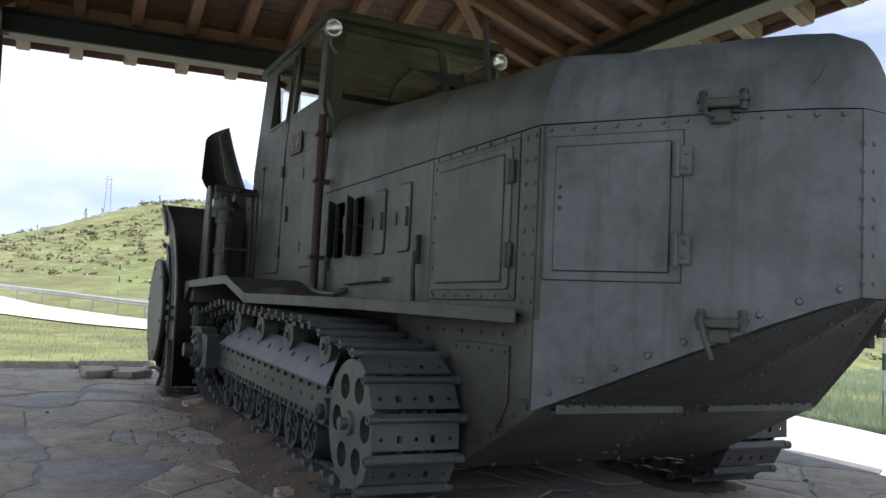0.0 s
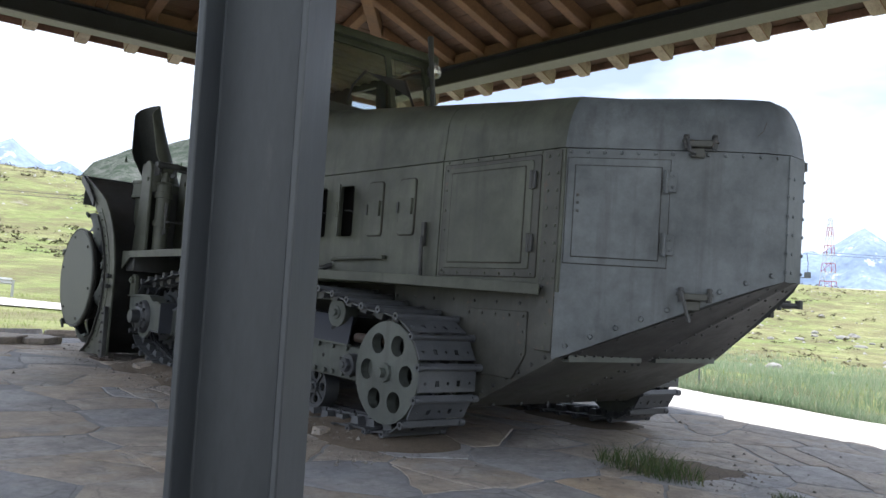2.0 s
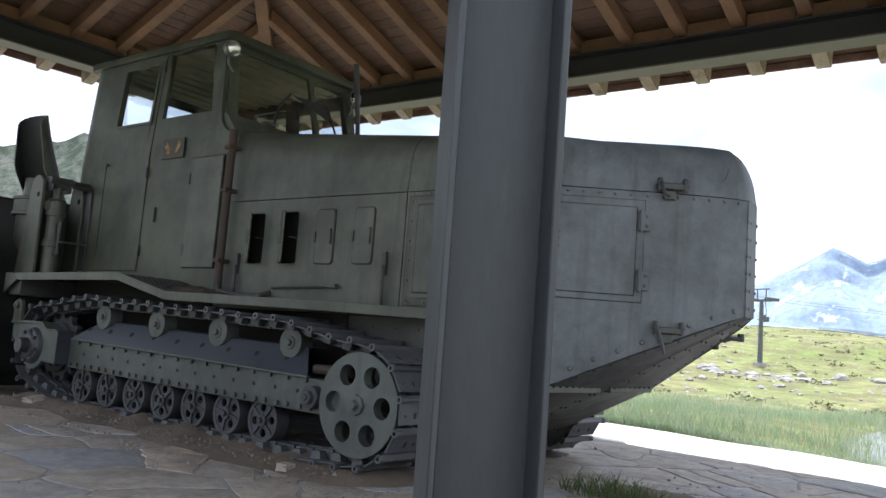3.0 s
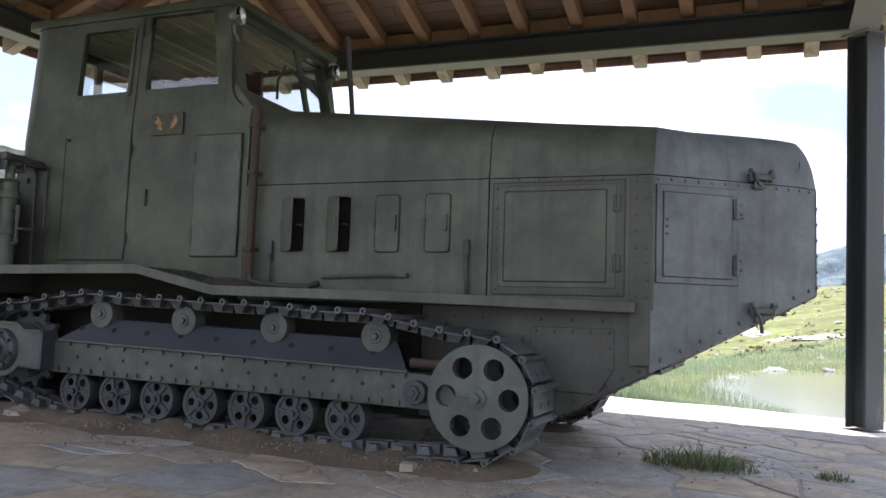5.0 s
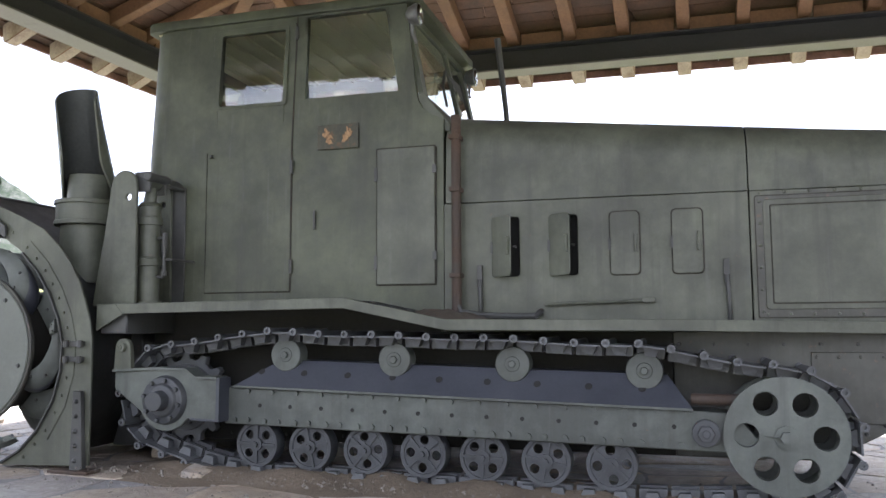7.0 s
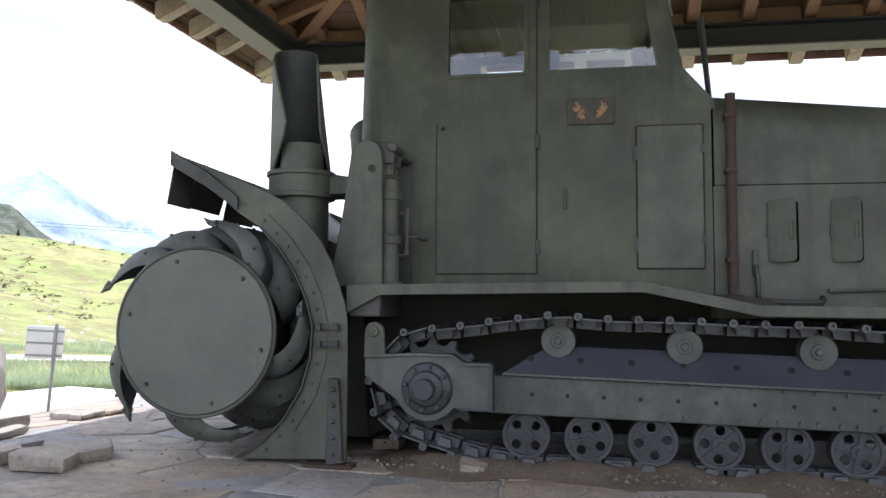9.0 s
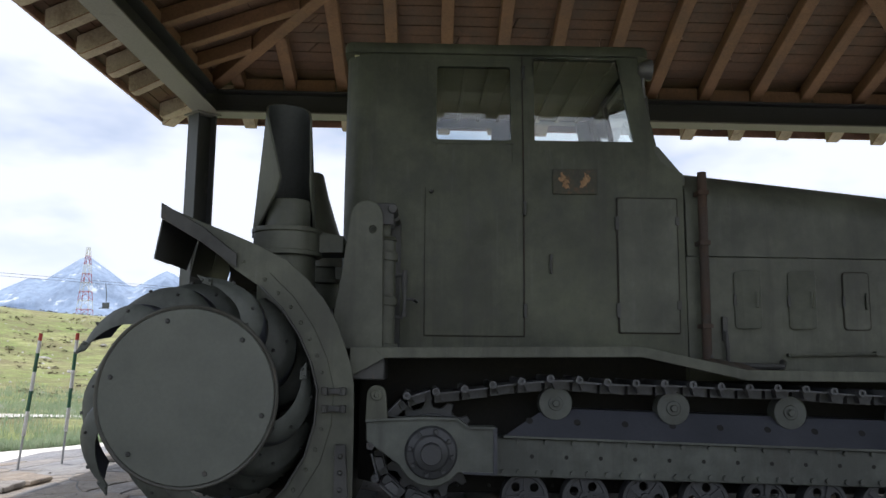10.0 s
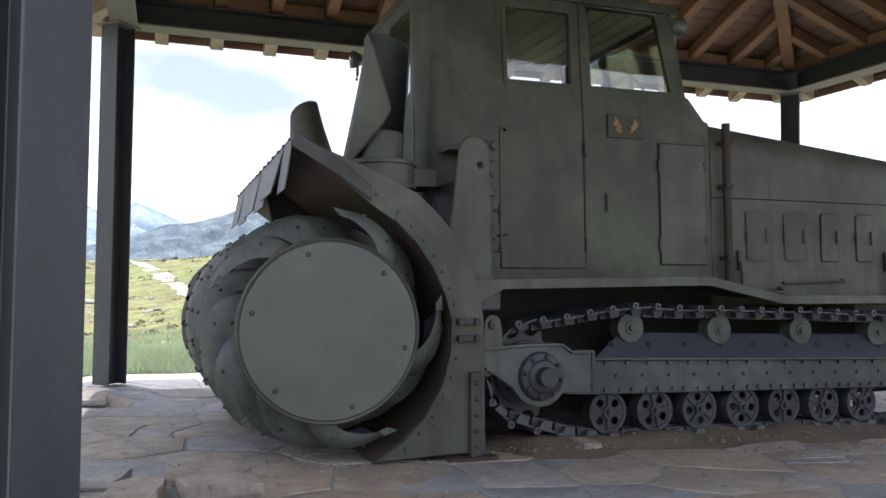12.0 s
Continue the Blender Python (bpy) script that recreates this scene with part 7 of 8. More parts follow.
def build_rotor():
    y0, z0 = RC
    # plate added in the middle of the housing to block light coming through
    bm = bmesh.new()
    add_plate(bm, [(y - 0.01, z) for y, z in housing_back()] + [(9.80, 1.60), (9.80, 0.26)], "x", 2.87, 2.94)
    part("drive_case", bm, HULL_DIRT_SHADE, blower, "dark plate added between the rotor halves to block light")
    RX0, RX1 = 1.235, 2.74
    bm = bmesh.new()
    add_cyl(bm, (RX0 - 0.03, y0, z0), (RX0 - 0.005, y0, z0), 0.540, n=64)
    disc = part("rotor_disc", bm, DISC_PAINT, blower, "plain round end disc", bevel=0.006)
    bm = bmesh.new()
    for k in range(6):
        a = radians(60 * k + 13.6)
        add_rivet(bm, (RX0 - 0.030, y0 + 0.48 * math.cos(a), z0 + 0.48 * math.sin(a)), (-1, 0, 0), 0.018, 0.012, 8)
    part("disc_bolts", bm, PAINT_DARK, disc)
    bm = bmesh.new()
    rows = [[(RX0 - 0.022 + dx, y0 + r * math.cos(2 * math.pi * k / 64), z0 + r * math.sin(2 * math.pi * k / 64)) for k in range(64)] for r, dx in ((0.543, 0.0), (0.556, -0.006), (0.565, 0.0), (0.565, 0.02), (0.543, 0.02))]
    loft(bm, rows + rows[:1], closed=True)
    part("disc_ring", bm, GRIMY, disc, "worn rim ring")
    # the drum's near-black colour paints the shade in the gaps between vanes
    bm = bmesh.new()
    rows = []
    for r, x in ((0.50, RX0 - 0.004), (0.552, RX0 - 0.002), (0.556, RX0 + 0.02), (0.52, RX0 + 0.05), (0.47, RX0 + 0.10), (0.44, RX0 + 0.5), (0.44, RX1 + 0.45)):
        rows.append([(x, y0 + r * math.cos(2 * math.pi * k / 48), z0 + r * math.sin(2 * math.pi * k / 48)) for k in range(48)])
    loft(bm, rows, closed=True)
    part("rotor_drum", bm, HULL_DIRT_SHADE, blower, "inner drum of the rotor")
    # bolted rims in the middle of the rotor
    for x in (2.78, 3.02):
        bm = bmesh.new()
        rows = []
        for r, dx in ((0.60, -0.10), (0.705, -0.095), (0.752, -0.02), (0.758, 0.0), (0.758, 0.05), (0.70, 0.06), (0.60, 0.06)):
            rows.append([(x + dx, y0 + r * math.cos(2 * math.pi * k / 56), z0 + r * math.sin(2 * math.pi * k / 56)) for k in range(56)])
        loft(bm, rows, closed=True)
        rim = part("rotor_rim", bm, FRAME_PAINT, blower, "bolted rotor rim")
        bm = bmesh.new()
        for k in range(40):
            a = 2 * math.pi * k / 40
            d = Vector((0, math.cos(a), math.sin(a)))
            add_rivet(bm, Vector((x + 0.025, y0, z0)) + d * 0.757, d, 0.018, 0.016)
            add_rivet(bm, Vector((x - 0.055, y0, z0)) + d * 0.731, d * 0.85 - Vector((0.53, 0, 0)), 0.019, 0.018)
        part("rim_bolts", bm, PAINT_DARK, rim)
    # rows of overlapping scythe-shaped vanes, winding from the end disc to the rim
    for half in (0, 1):
        for row in range(5):
            for j in range(8):
                th0 = 53 + 72 * row + 18 * j
                x0 = RX0 + 0.012 + 0.182 * j
                claw = j == 0
                n = 11
                f, g = [], []
                bm = bmesh.new()
                for i in range(n + 1):
                    u = i / n
                    ra, ta = 0.50 + 0.225 * u ** 0.9, th0 - (31 if claw else 22) * u ** (1.9 if claw else 1.6)
                    rb, tb = 0.50 + 0.255 * (1 - (1 - u) ** 2.3), th0 + (15 if claw else 28) * (1 - u) - (29 if claw else 20) * u ** 2.0
                    out_a, out_b = [], []
                    for k in range(7):
                        w = min(1.0, k / 3)
                        e = max(0.0, (k - 3) / 3)
                        r = ra + (rb - ra) * w - 0.075 * e ** 1.4
                        t = radians(ta + (tb - ta) * w + 9 * e)
                        x = x0 + 0.020 * u + 0.055 * w ** 2 + 0.085 * e
                        for lst, dr, dx in ((out_a, 0.0, 0.0), (out_b, -0.016 * e, 0.016)):
                            lst.append((x + dx, y0 + (r + dr) * math.cos(t), z0 + (r + dr) * math.sin(t)))
                    f.append(ring(bm, out_a))
                    g.append(ring(bm, out_b))
                for q in (f, g):
                    for a, b in zip(q, q[1:]):
                        quad_strip(bm, a, b, closed=False)
                for a, b in ((f[0], g[0]), (f[-1], g[-1])):
                    quad_strip(bm, a, b, closed=False)
                for k in (0, 6):
                    quad_strip(bm, [r[k] for r in f], [r[k] for r in g], closed=False)
                f_at = [[v.co.copy() for v in r] for r in f]
                # trailing faces take a darker blue: shade between the vanes, put into colour
                back_side = {v for r in f + g for v in r[4:]}
                for q in bm.faces:
                    if any(v in back_side for v in q.verts):
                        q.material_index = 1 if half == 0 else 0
                if half:
                    mirror_x(bm)
                # far-half vanes are darker all over, with shade put into their paint
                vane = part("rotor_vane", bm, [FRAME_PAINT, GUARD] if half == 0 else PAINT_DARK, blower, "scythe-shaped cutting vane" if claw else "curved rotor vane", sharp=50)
                if half == 0:
                    bm = bmesh.new()
                    for i, k in ((2, 1), (5, 2), (9, 3)):
                        v0, v1 = f_at[i][k], f_at[i][k + 1]
                        nn = (v1 - v0).cross(f_at[i + 1][k] - v0).normalized()
                        nn = nn if nn.x < 0 else -nn
                        add_rivet(bm, v0 - nn * 0.002, nn, 0.014, 0.013)
                    part("vane_bolts", bm, PAINT_DARK, vane)
                if claw and half == 0:
                    bm = bmesh.new()
                    t = radians(th0 - 29)
                    d = Vector((0, math.cos(t), math.sin(t)))
                    s = Vector((0, d.z, -d.y))
                    c = Vector((x0 + 0.01, y0, z0)) + d * 0.725
                    pts = [c - s * 0.040 - d * 0.032, c - s * 0.040 + d * 0.014, c + s * 0.015 + d * 0.022, c + s * 0.060 + d * 0.030, c + s * 0.015 - d * 0.018]
                    a = ring(bm, [p + Vector((-0.016, 0, 0)) for p in pts])
                    b = ring(bm, [p + Vector((0.012, 0, 0)) for p in pts])
                    bm.faces.new(a)
                    bm.faces.new(b)
                    quad_strip(bm, a, b)
                    for e in (-0.025, 0.02):
                        add_rivet(bm, c + s * e + Vector((-0.016, 0, 0)), (-1, 0, 0), 0.012, 0.010)
                    part("cutter_tip", bm, FRAME_PAINT, vane, "bolted cutter tip", bevel=0.003)
    # far end disc, in darker paint than the near one
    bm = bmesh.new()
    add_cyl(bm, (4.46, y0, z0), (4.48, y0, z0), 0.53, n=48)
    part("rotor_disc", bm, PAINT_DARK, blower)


def build_chutes():
    for side in (0, 1):
        cx, cy = 1.834, 9.22
        bm = bmesh.new()
        add_cyl(bm, (cx, cy, 1.45), (cx, cy, 1.905), 0.20, n=28)
        add_cyl(bm, (cx, cy, 1.90), (cx, cy, 1.935), 0.248, n=28)
        add_cyl(bm, (cx, cy, 1.93), (cx, cy, 2.065), 0.236, n=28)
        add_cyl(bm, (cx, cy, 2.06), (cx, cy, 2.095), 0.250, n=28)
        add_cyl(bm, (cx, cy, 2.09), (cx, cy, 2.30), 0.160, 0.152, 28)
        add_box(bm, cx - 0.05, cx + 0.25, cy - 0.40, cy - 0.15, 1.93, 2.05)
        if side:
            mirror_x(bm)
        collar = part("chute_collar", bm, PAINT, blower, "flanged turning collar", bevel=0.005)
        # spout: rounded back and two side plates, open to the side
        bm = bmesh.new()
        rows_o, rows_i = [], []
        for k in range(12):
            t = k / 11
            z = 2.05 + 0.80 * t
            yc = cy + 0.01 + 0.035 * t
            wy = 0.228 - 0.070 * t
            xk = cx + 0.08 - 0.29 * t
            xb = xk + 0.20 - 0.03 * t
            e = 0.24 * (t / 0.42 if t < 0.42 else (1 - t) / 0.58) + 0.004
            dome = 0.0 if t < 0.99 else 1.0
            o, n_in = [], []
            for w, dst in ((0.0, o), (0.014, n_in)):
                y1, x1 = wy - w, xb - w
                rr = min(0.165, y1 * 0.98)
                line = [(xk - e, y1 - 0.50 * e), (xk, y1)]
                line += [(x1 - rr + rr * math.cos(radians(a)), y1 - rr + rr * math.sin(radians(a))) for a in (90, 72, 54, 36, 18, 0)]
                low = [(xk - 0.3 * e, y1 - 0.15 * e)] + line[1:]
                line += [(x, -y) for x, y in reversed(low)]
                for x, y in line:
                    dst.append((x, yc + y, z + 0.15 * t ** 3 * max(0.0, (x - xk) / (xb - xk)) ** 0.6))
            rows_o.append(o)
            rows_i.append(n_in)
        fo = [ring(bm, r) for r in rows_o]
        fi = [ring(bm, r) for r in rows_i]
        for a, b in zip(fo, fo[1:]):
            quad_strip(bm, a, b, closed=False)
        nf = len(bm.faces)
        for a, b in zip(fi, fi[1:]):
            quad_strip(bm, a, b, closed=False)
        bm.faces.ensure_lookup_table()
        for f in bm.faces[nf:]:
            f.material_index = 1
        for a, b in ((fo[0], fi[0]), (fo[-1], fi[-1])):
            quad_strip(bm, a, b, closed=False)
        last = len(fo[0]) - 1
        for k in (0, last):
            quad_strip(bm, [r[k] for r in fo], [r[k] for r in fi], closed=False)
        turn = Matrix.Translation((cx, cy, 0)) @ Matrix.Rotation(radians(-48 if side else 17), 4, "Z") @ Matrix.Translation((-cx, -cy, 0))
        bmesh.ops.transform(bm, matrix=turn, verts=bm.verts)
        if side:
            mirror_x(bm)
        part("chute_spout", bm, [PAINT, CHUTE_IN], collar, "tall open snow chute", sharp=50)
    # lift arms and cylinder in front of the cab
    for x in (1.506, 1.925):
        bm = bmesh.new()
        shape = [(8.885, 1.26), (8.862, 1.42), (8.797, 1.80), (8.750, 2.16)] + arc(8.642, 2.150, 0.108, 10, 170, 8) + [(8.532, 2.10), (8.518, 1.26)]
        add_plate(bm, shape, "x", x, x + 0.03, [circle(8.600, 2.058, 0.024, 12)])
        part("lift_arm_plate", bm, PAINT, blower, "rounded upright lift arm plate", bevel=0.006)
    bm = bmesh.new()
    add_box(bm, 1.536, 1.925, 8.77, 8.785, 1.25, 1.95)
    add_plate(bm, [(8.42, 2.17), (8.50, 2.24), (8.74, 2.24), (8.74, 2.20), (8.52, 2.20), (8.45, 2.15)], "x", 1.76, 1.985)
    add_box(bm, 1.955, 1.973, 8.42, 8.74, 1.25, 2.19)
    add_box(bm, 1.565, 1.585, 8.46, 8.60, 2.10, 2.25)
    add_box(bm, 1.745, 1.765, 8.46, 8.60, 2.10, 2.25)
    add_cyl(bm, (1.54, 8.47, 2.21), (1.79, 8.47, 2.21), 0.034, n=12)
    part("cylinder_mount", bm, PAINT_DARK, blower, bevel=0.006)
    bm = bmesh.new()
    cx, cy = 1.665, 8.525
    add_cyl(bm, (cx, cy, 1.24), (cx, cy, 2.00), 0.078, n=24)
    add_cyl(bm, (cx, cy, 1.24), (cx, cy, 1.30), 0.098, n=24)
    for z in (1.555, 1.86):
        add_cyl(bm, (cx, cy, z), (cx, cy, z + 0.055), 0.094, n=24)
        add_cyl(bm, (cx, cy, z + 0.055), (cx, cy, z + 0.07), 0.084, n=24)
    add_cyl(bm, (cx, cy, 2.00), (cx, cy, 2.03), 0.088, 0.070, 24)
    add_cyl(bm, (cx, cy, 2.03), (cx, cy, 2.16), 0.042, n=16)
    add_cyl(bm, (cx - 0.06, cy, 2.19), (cx + 0.06, cy, 2.19), 0.062, n=16)
    cyl = part("lift_cylinder", weld(bm), PAINT, blower, "grey hydraulic lift cylinder", bevel=0.003)
    bm = bmesh.new()
    add_tube(bm, [(1.66, 8.46, 1.76), (1.655, 8.40, 1.765), (1.65, 8.385, 1.74), (1.65, 8.385, 1.50), (1.655, 8.40, 1.475), (1.66, 8.46, 1.48)], 0.013, 8)
    add_cyl(bm, (1.65, 8.385, 1.66), (1.65, 8.385, 1.80), 0.020, n=8)
    for z in (1.50, 1.74):
        add_cyl(bm, (1.65, 8.385, z - 0.02), (1.65, 8.385, z + 0.02), 0.022, n=6)
    add_tube(bm, [(1.65, 8.385, 1.60), (1.66, 8.33, 1.60), (1.90, 8.30, 1.60)], 0.011, 6)
    part("hydraulic_pipe", bm, PAINT_DARK, cyl)
    bm = bmesh.new()
    add_box(bm, 1.40, 2.06, 8.50, 8.72, 1.06, 1.235)
    part("front_crossmember", bm, PAINT_DARK, blower, bevel=0.01)


build_hood()
build_body_sides()
build_hatches()
build_engine_side()
build_fender()
build_cab()
build_running_gear()
build_housing()
build_rotor()
build_chutes()


# ---- plants, stones and fittings of the open ground ----
def sheet(name, verts, faces, mat, label, category, kind="stuff"):
    me = bpy.data.meshes.new(name)
    me.from_pydata(verts, [], faces)
    me.materials.append(mat)
    return tagged(new(name, me), label, category, kind=kind)


def blade(verts, faces, rng, x, y, z, h, w, bend):
    """One bent leaf blade."""
    a = rng.uniform(0, 2 * math.pi)
    dx, dy = math.cos(a) * w / 2, math.sin(a) * w / 2
    b = rng.uniform(0, 2 * math.pi)
    bx, by = math.cos(b) * bend * h, math.sin(b) * bend * h
    k = len(verts)
    verts += [(x - dx, y - dy, z), (x + dx, y + dy, z), (x + bx * 0.35 - dx * 0.8, y + by * 0.35 - dy * 0.8, z + h * 0.6), (x + bx * 0.35 + dx * 0.8, y + by * 0.35 + dy * 0.8, z + h * 0.6), (x + bx, y + by, z + h)]
    faces += [(k, k + 1, k + 3, k + 2), (k + 2, k + 3, k + 4)]


def apron_edge(y):
    pts = [(-8.0, 6.8), (1.5, 7.6), (4.8, 7.9), (7.6, 8.2), (9.2, 8.05), (11.2, 8.0), (13.6, 8.05), (15.5, 8.45), (19.0, 9.0), (30.0, 16.0)]
    for (ya, xa), (yb, xb) in zip(pts, pts[1:]):
        if ya <= y <= yb:
            return xa + (xb - xa) * (y - ya) / (yb - ya)
    return 9.0


def in_pond(x, y, grow=0.0):
    return abs((x - 16.5) / (8.0 + grow)) ** 3 + abs((y + 3.2) / (5.9 + grow)) ** 3 < 1


def build_reeds():
    rng = random.Random(21)
    verts, faces = [], []
    tries = 0
    while len(verts) < 5 * 62000 and tries < 300000:
        tries += 1
        y = rng.uniform(-1.0, 26.0)
        e = rng.random() ** 3.2
        x = apron_edge(y) + 0.03 + 62 * e
        y = y + (y - 8.0) * 1.1 * e
        az = math.degrees(math.atan2(y - 6, x - 3))
        if not -48 < az < 64 or in_pond(x, y, 0.2) or road_near(x, y)[0] < 1.5:
            continue
        if y < 2.2 and x < 14:
            continue
        d = x - apron_edge(y)
        clump = noise.noise(Vector((x * 0.7, y * 0.7, 4.4)))
        if clump < -0.25 and d > 1.5:
            continue
        far = 1 + d * 0.05
        h = (0.20 + 0.09 * clump + rng.uniform(-0.06, 0.07)) * (1 + 0.016 * d)
        blade(verts, faces, rng, x, y, terrain(x, y) - 0.03, max(0.07, h), 0.011 * far, rng.uniform(0.15, 0.55))
    sheet("reeds", verts, faces, REED, "tall pale green marsh grass beyond the gravel", "reeds")


def build_meadow_grass():
    rng = random.Random(22)
    verts, faces = [], []
    for i in range(26000):
        if i % 2:
            x, y = rng.uniform(-16, 12), rng.uniform(15.4, 44)
        else:
            x, y = rng.uniform(9, 40), rng.uniform(-22, 12)
        if road_near(x, y)[0] < 1.08 or in_pond(x, y, 0.2) or (-12.0 < x < apron_edge(y) and y < 16.2):
            continue
        if noise.noise(Vector((x * 0.5, y * 0.5, 9))) < -0.15:
            continue
        far = 1 + math.hypot(x, y - 6) * 0.04
        blade(verts, faces, rng, x, y, terrain(x, y) - 0.01, rng.uniform(0.04, 0.10) * far ** 0.5, 0.010 * far, 0.6)
    sheet("meadow_grass", verts, faces, MEADOW, "short sunlit meadow grass beside the road", "grass")


def build_heath():
    rng = random.Random(23)
    verts, faces = [], []
    for i in range(5200):
        if i % 3:
            x, y = rng.uniform(-30, 95), rng.uniform(70, 185)
        else:
            x, y = rng.uniform(60, 190), rng.uniform(-40, 110)
        if road_near(x, y)[0] < 1.8 or noise.noise(Vector((x * 0.06, y * 0.06, 2))) < -0.1:
            continue
        z, r = terrain(x, y), rng.uniform(0.25, 0.95)
        for k in range(16):
            a, e = rng.uniform(0, 6.283), rng.random()
            cx, cy, cz = x + r * math.cos(a) * e, y + r * math.sin(a) * e, z + r * 0.55 * rng.random() * (1.1 - e)
            s = r * 0.34
            n = len(verts)
            verts += [(cx + rng.uniform(-s, s), cy + rng.uniform(-s, s), cz + rng.uniform(-s, s) * 0.6) for q in range(3)]
            faces.append((n, n + 1, n + 2))
    sheet("heath_bushes", verts, faces, BUSH, "low dark heath bushes scattered over the slopes", "bushes")


def rock_mesh(seed, flat):
    rng = random.Random(seed)
    bm = bmesh.new()
    bmesh.ops.create_icosphere(bm, subdivisions=2, radius=1.0)
    for v in bm.verts:
        d = v.co.normalized()
        k = 1 + 0.45 * noise.noise(d * 1.3 + Vector((seed, 0, 0))) + 0.22 * noise.noise(d * 3.1 + Vector((0, seed, 0)))
        v.co = Vector((d.x * k, d.y * k * rng.uniform(0.96, 1.04), d.z * k * flat))
    return finish(bm, "rock", ROCK_MAT, sharp=25)


def build_rocks():
    rng = random.Random(24)
    kinds = [rock_mesh(3.7, 0.6), rock_mesh(8.1, 0.7), rock_mesh(13.9, 0.5), rock_mesh(21.3, 0.62)]
    spots = [(25.2, 2.2, 0.55), (19.3, 3.3, 0.42), (20.6, 3.4, 0.3), (26.3, 0.6, 0.35)]
    for k in range(46):
        s = rng.gauss(0, 9)
        spots.append((109 + rng.gauss(0, 3.2) - s * 0.2, 31 + s, rng.uniform(0.4, 1.5)))
    for k in range(26):
        spots.append((94 + rng.gauss(0, 4), 17 + rng.gauss(0, 12), rng.uniform(0.3, 1.1)))
    for k in range(40):
        spots.append((rng.uniform(45, 170), rng.uniform(-30, 60), rng.uniform(0.25, 0.8)))
    for k in range(16):
        spots.append((rng.uniform(34, 62), rng.uniform(-22, -2), rng.uniform(0.3, 1.3)))
    for i, (x, y, r) in enumerate(spots):
        ob = new("rock", kinds[i % 4])
        tagged(ob, "pale grey rock half sunk in the turf", "rock", "rocks on the meadow")
        r *= 0.72
        ob.matrix_world = Matrix.Translation((x, y, terrain(x, y) + r * 0.10)) @ Matrix.Rotation(rng.uniform(0, 6.28), 4, "Z") @ Matrix.Diagonal((r, r * rng.uniform(0.6, 1.0), r * rng.uniform(0.6, 1.0), 1))
    # small stones strewn over the turf
    verts, faces = [], []
    for k in range(1400):
        x, y = (rng.uniform(30, 175), rng.uniform(-45, 75)) if k % 3 else (rng.uniform(-25, 60), rng.uniform(75, 180))
        z, r = terrain(x, y), rng.uniform(0.08, 0.32)
        n = len(verts)
        a = rng.uniform(0, 6.28)
        c, s = math.cos(a), math.sin(a)
        for px, py, pz in ((1, 0.1, 0), (0.1, 0.8, 0), (-0.9, 0.2, 0), (-0.1, -0.8, 0), (0.1, 0.1, 0.7)):
            verts.append((x + r * (px * c - py * s), y + r * (px * s + py * c), z + r * (pz - 0.05)))
        faces += [(n, n + 1, n + 4), (n + 1, n + 2, n + 4), (n + 2, n + 3, n + 4), (n + 3, n, n + 4)]
    sheet("scattered_stones", verts, faces, PALE_STONE, "pale stones strewn over the meadow", "stones")


def ground_strip(name, pts, width, mat, label, up, kind="structure"):
    bm = bmesh.new()
    last = None
    for (xa, ya), (xb, yb) in zip(pts, pts[1:]):
        n = max(2, int(math.hypot(xb - xa, yb - ya) / 1.5))
        s = Vector((yb - ya, xa - xb, 0)).normalized()
        for i in range(n):
            t = i / n
            x, y = xa + (xb - xa) * t, ya + (yb - ya) * t
            w = width * (1 + 0.6 * noise.noise(Vector((x * 0.21, y * 0.21, 6))))
            cur = []
            for k in (-1.0, -0.33, 0.33, 1.0):
                q = Vector((x, y, 0)) + s * w * k
                cur.append(bm.verts.new((q.x, q.y, terrain(q.x, q.y) + up)))
            if last:
                quad_strip(bm, last, cur, closed=False)
            last = cur
    solid(name, bm, mat, label, "path", kind=kind, sharp=60)


def build_pond():
    bm = bmesh.new()
    pts = []
    for k in range(72):
        a = 2 * math.pi * k / 72
        r = 1 + 0.08 * noise.noise(Vector((math.cos(a) * 2, math.sin(a) * 2, 5)))
        c, s = math.cos(a), math.sin(a)
        pts.append((16.5 + 9.9 * r * math.copysign(abs(c) ** 0.7, c), -3.2 + 7.0 * r * math.copysign(abs(s) ** 0.7, s)))
    add_plate(bm, pts, "z", -0.60, POND_LEVEL)
    solid("water", bm, WATER, "still brownish pond with the slope's reflection put into its colour", "pond", kind="structure")


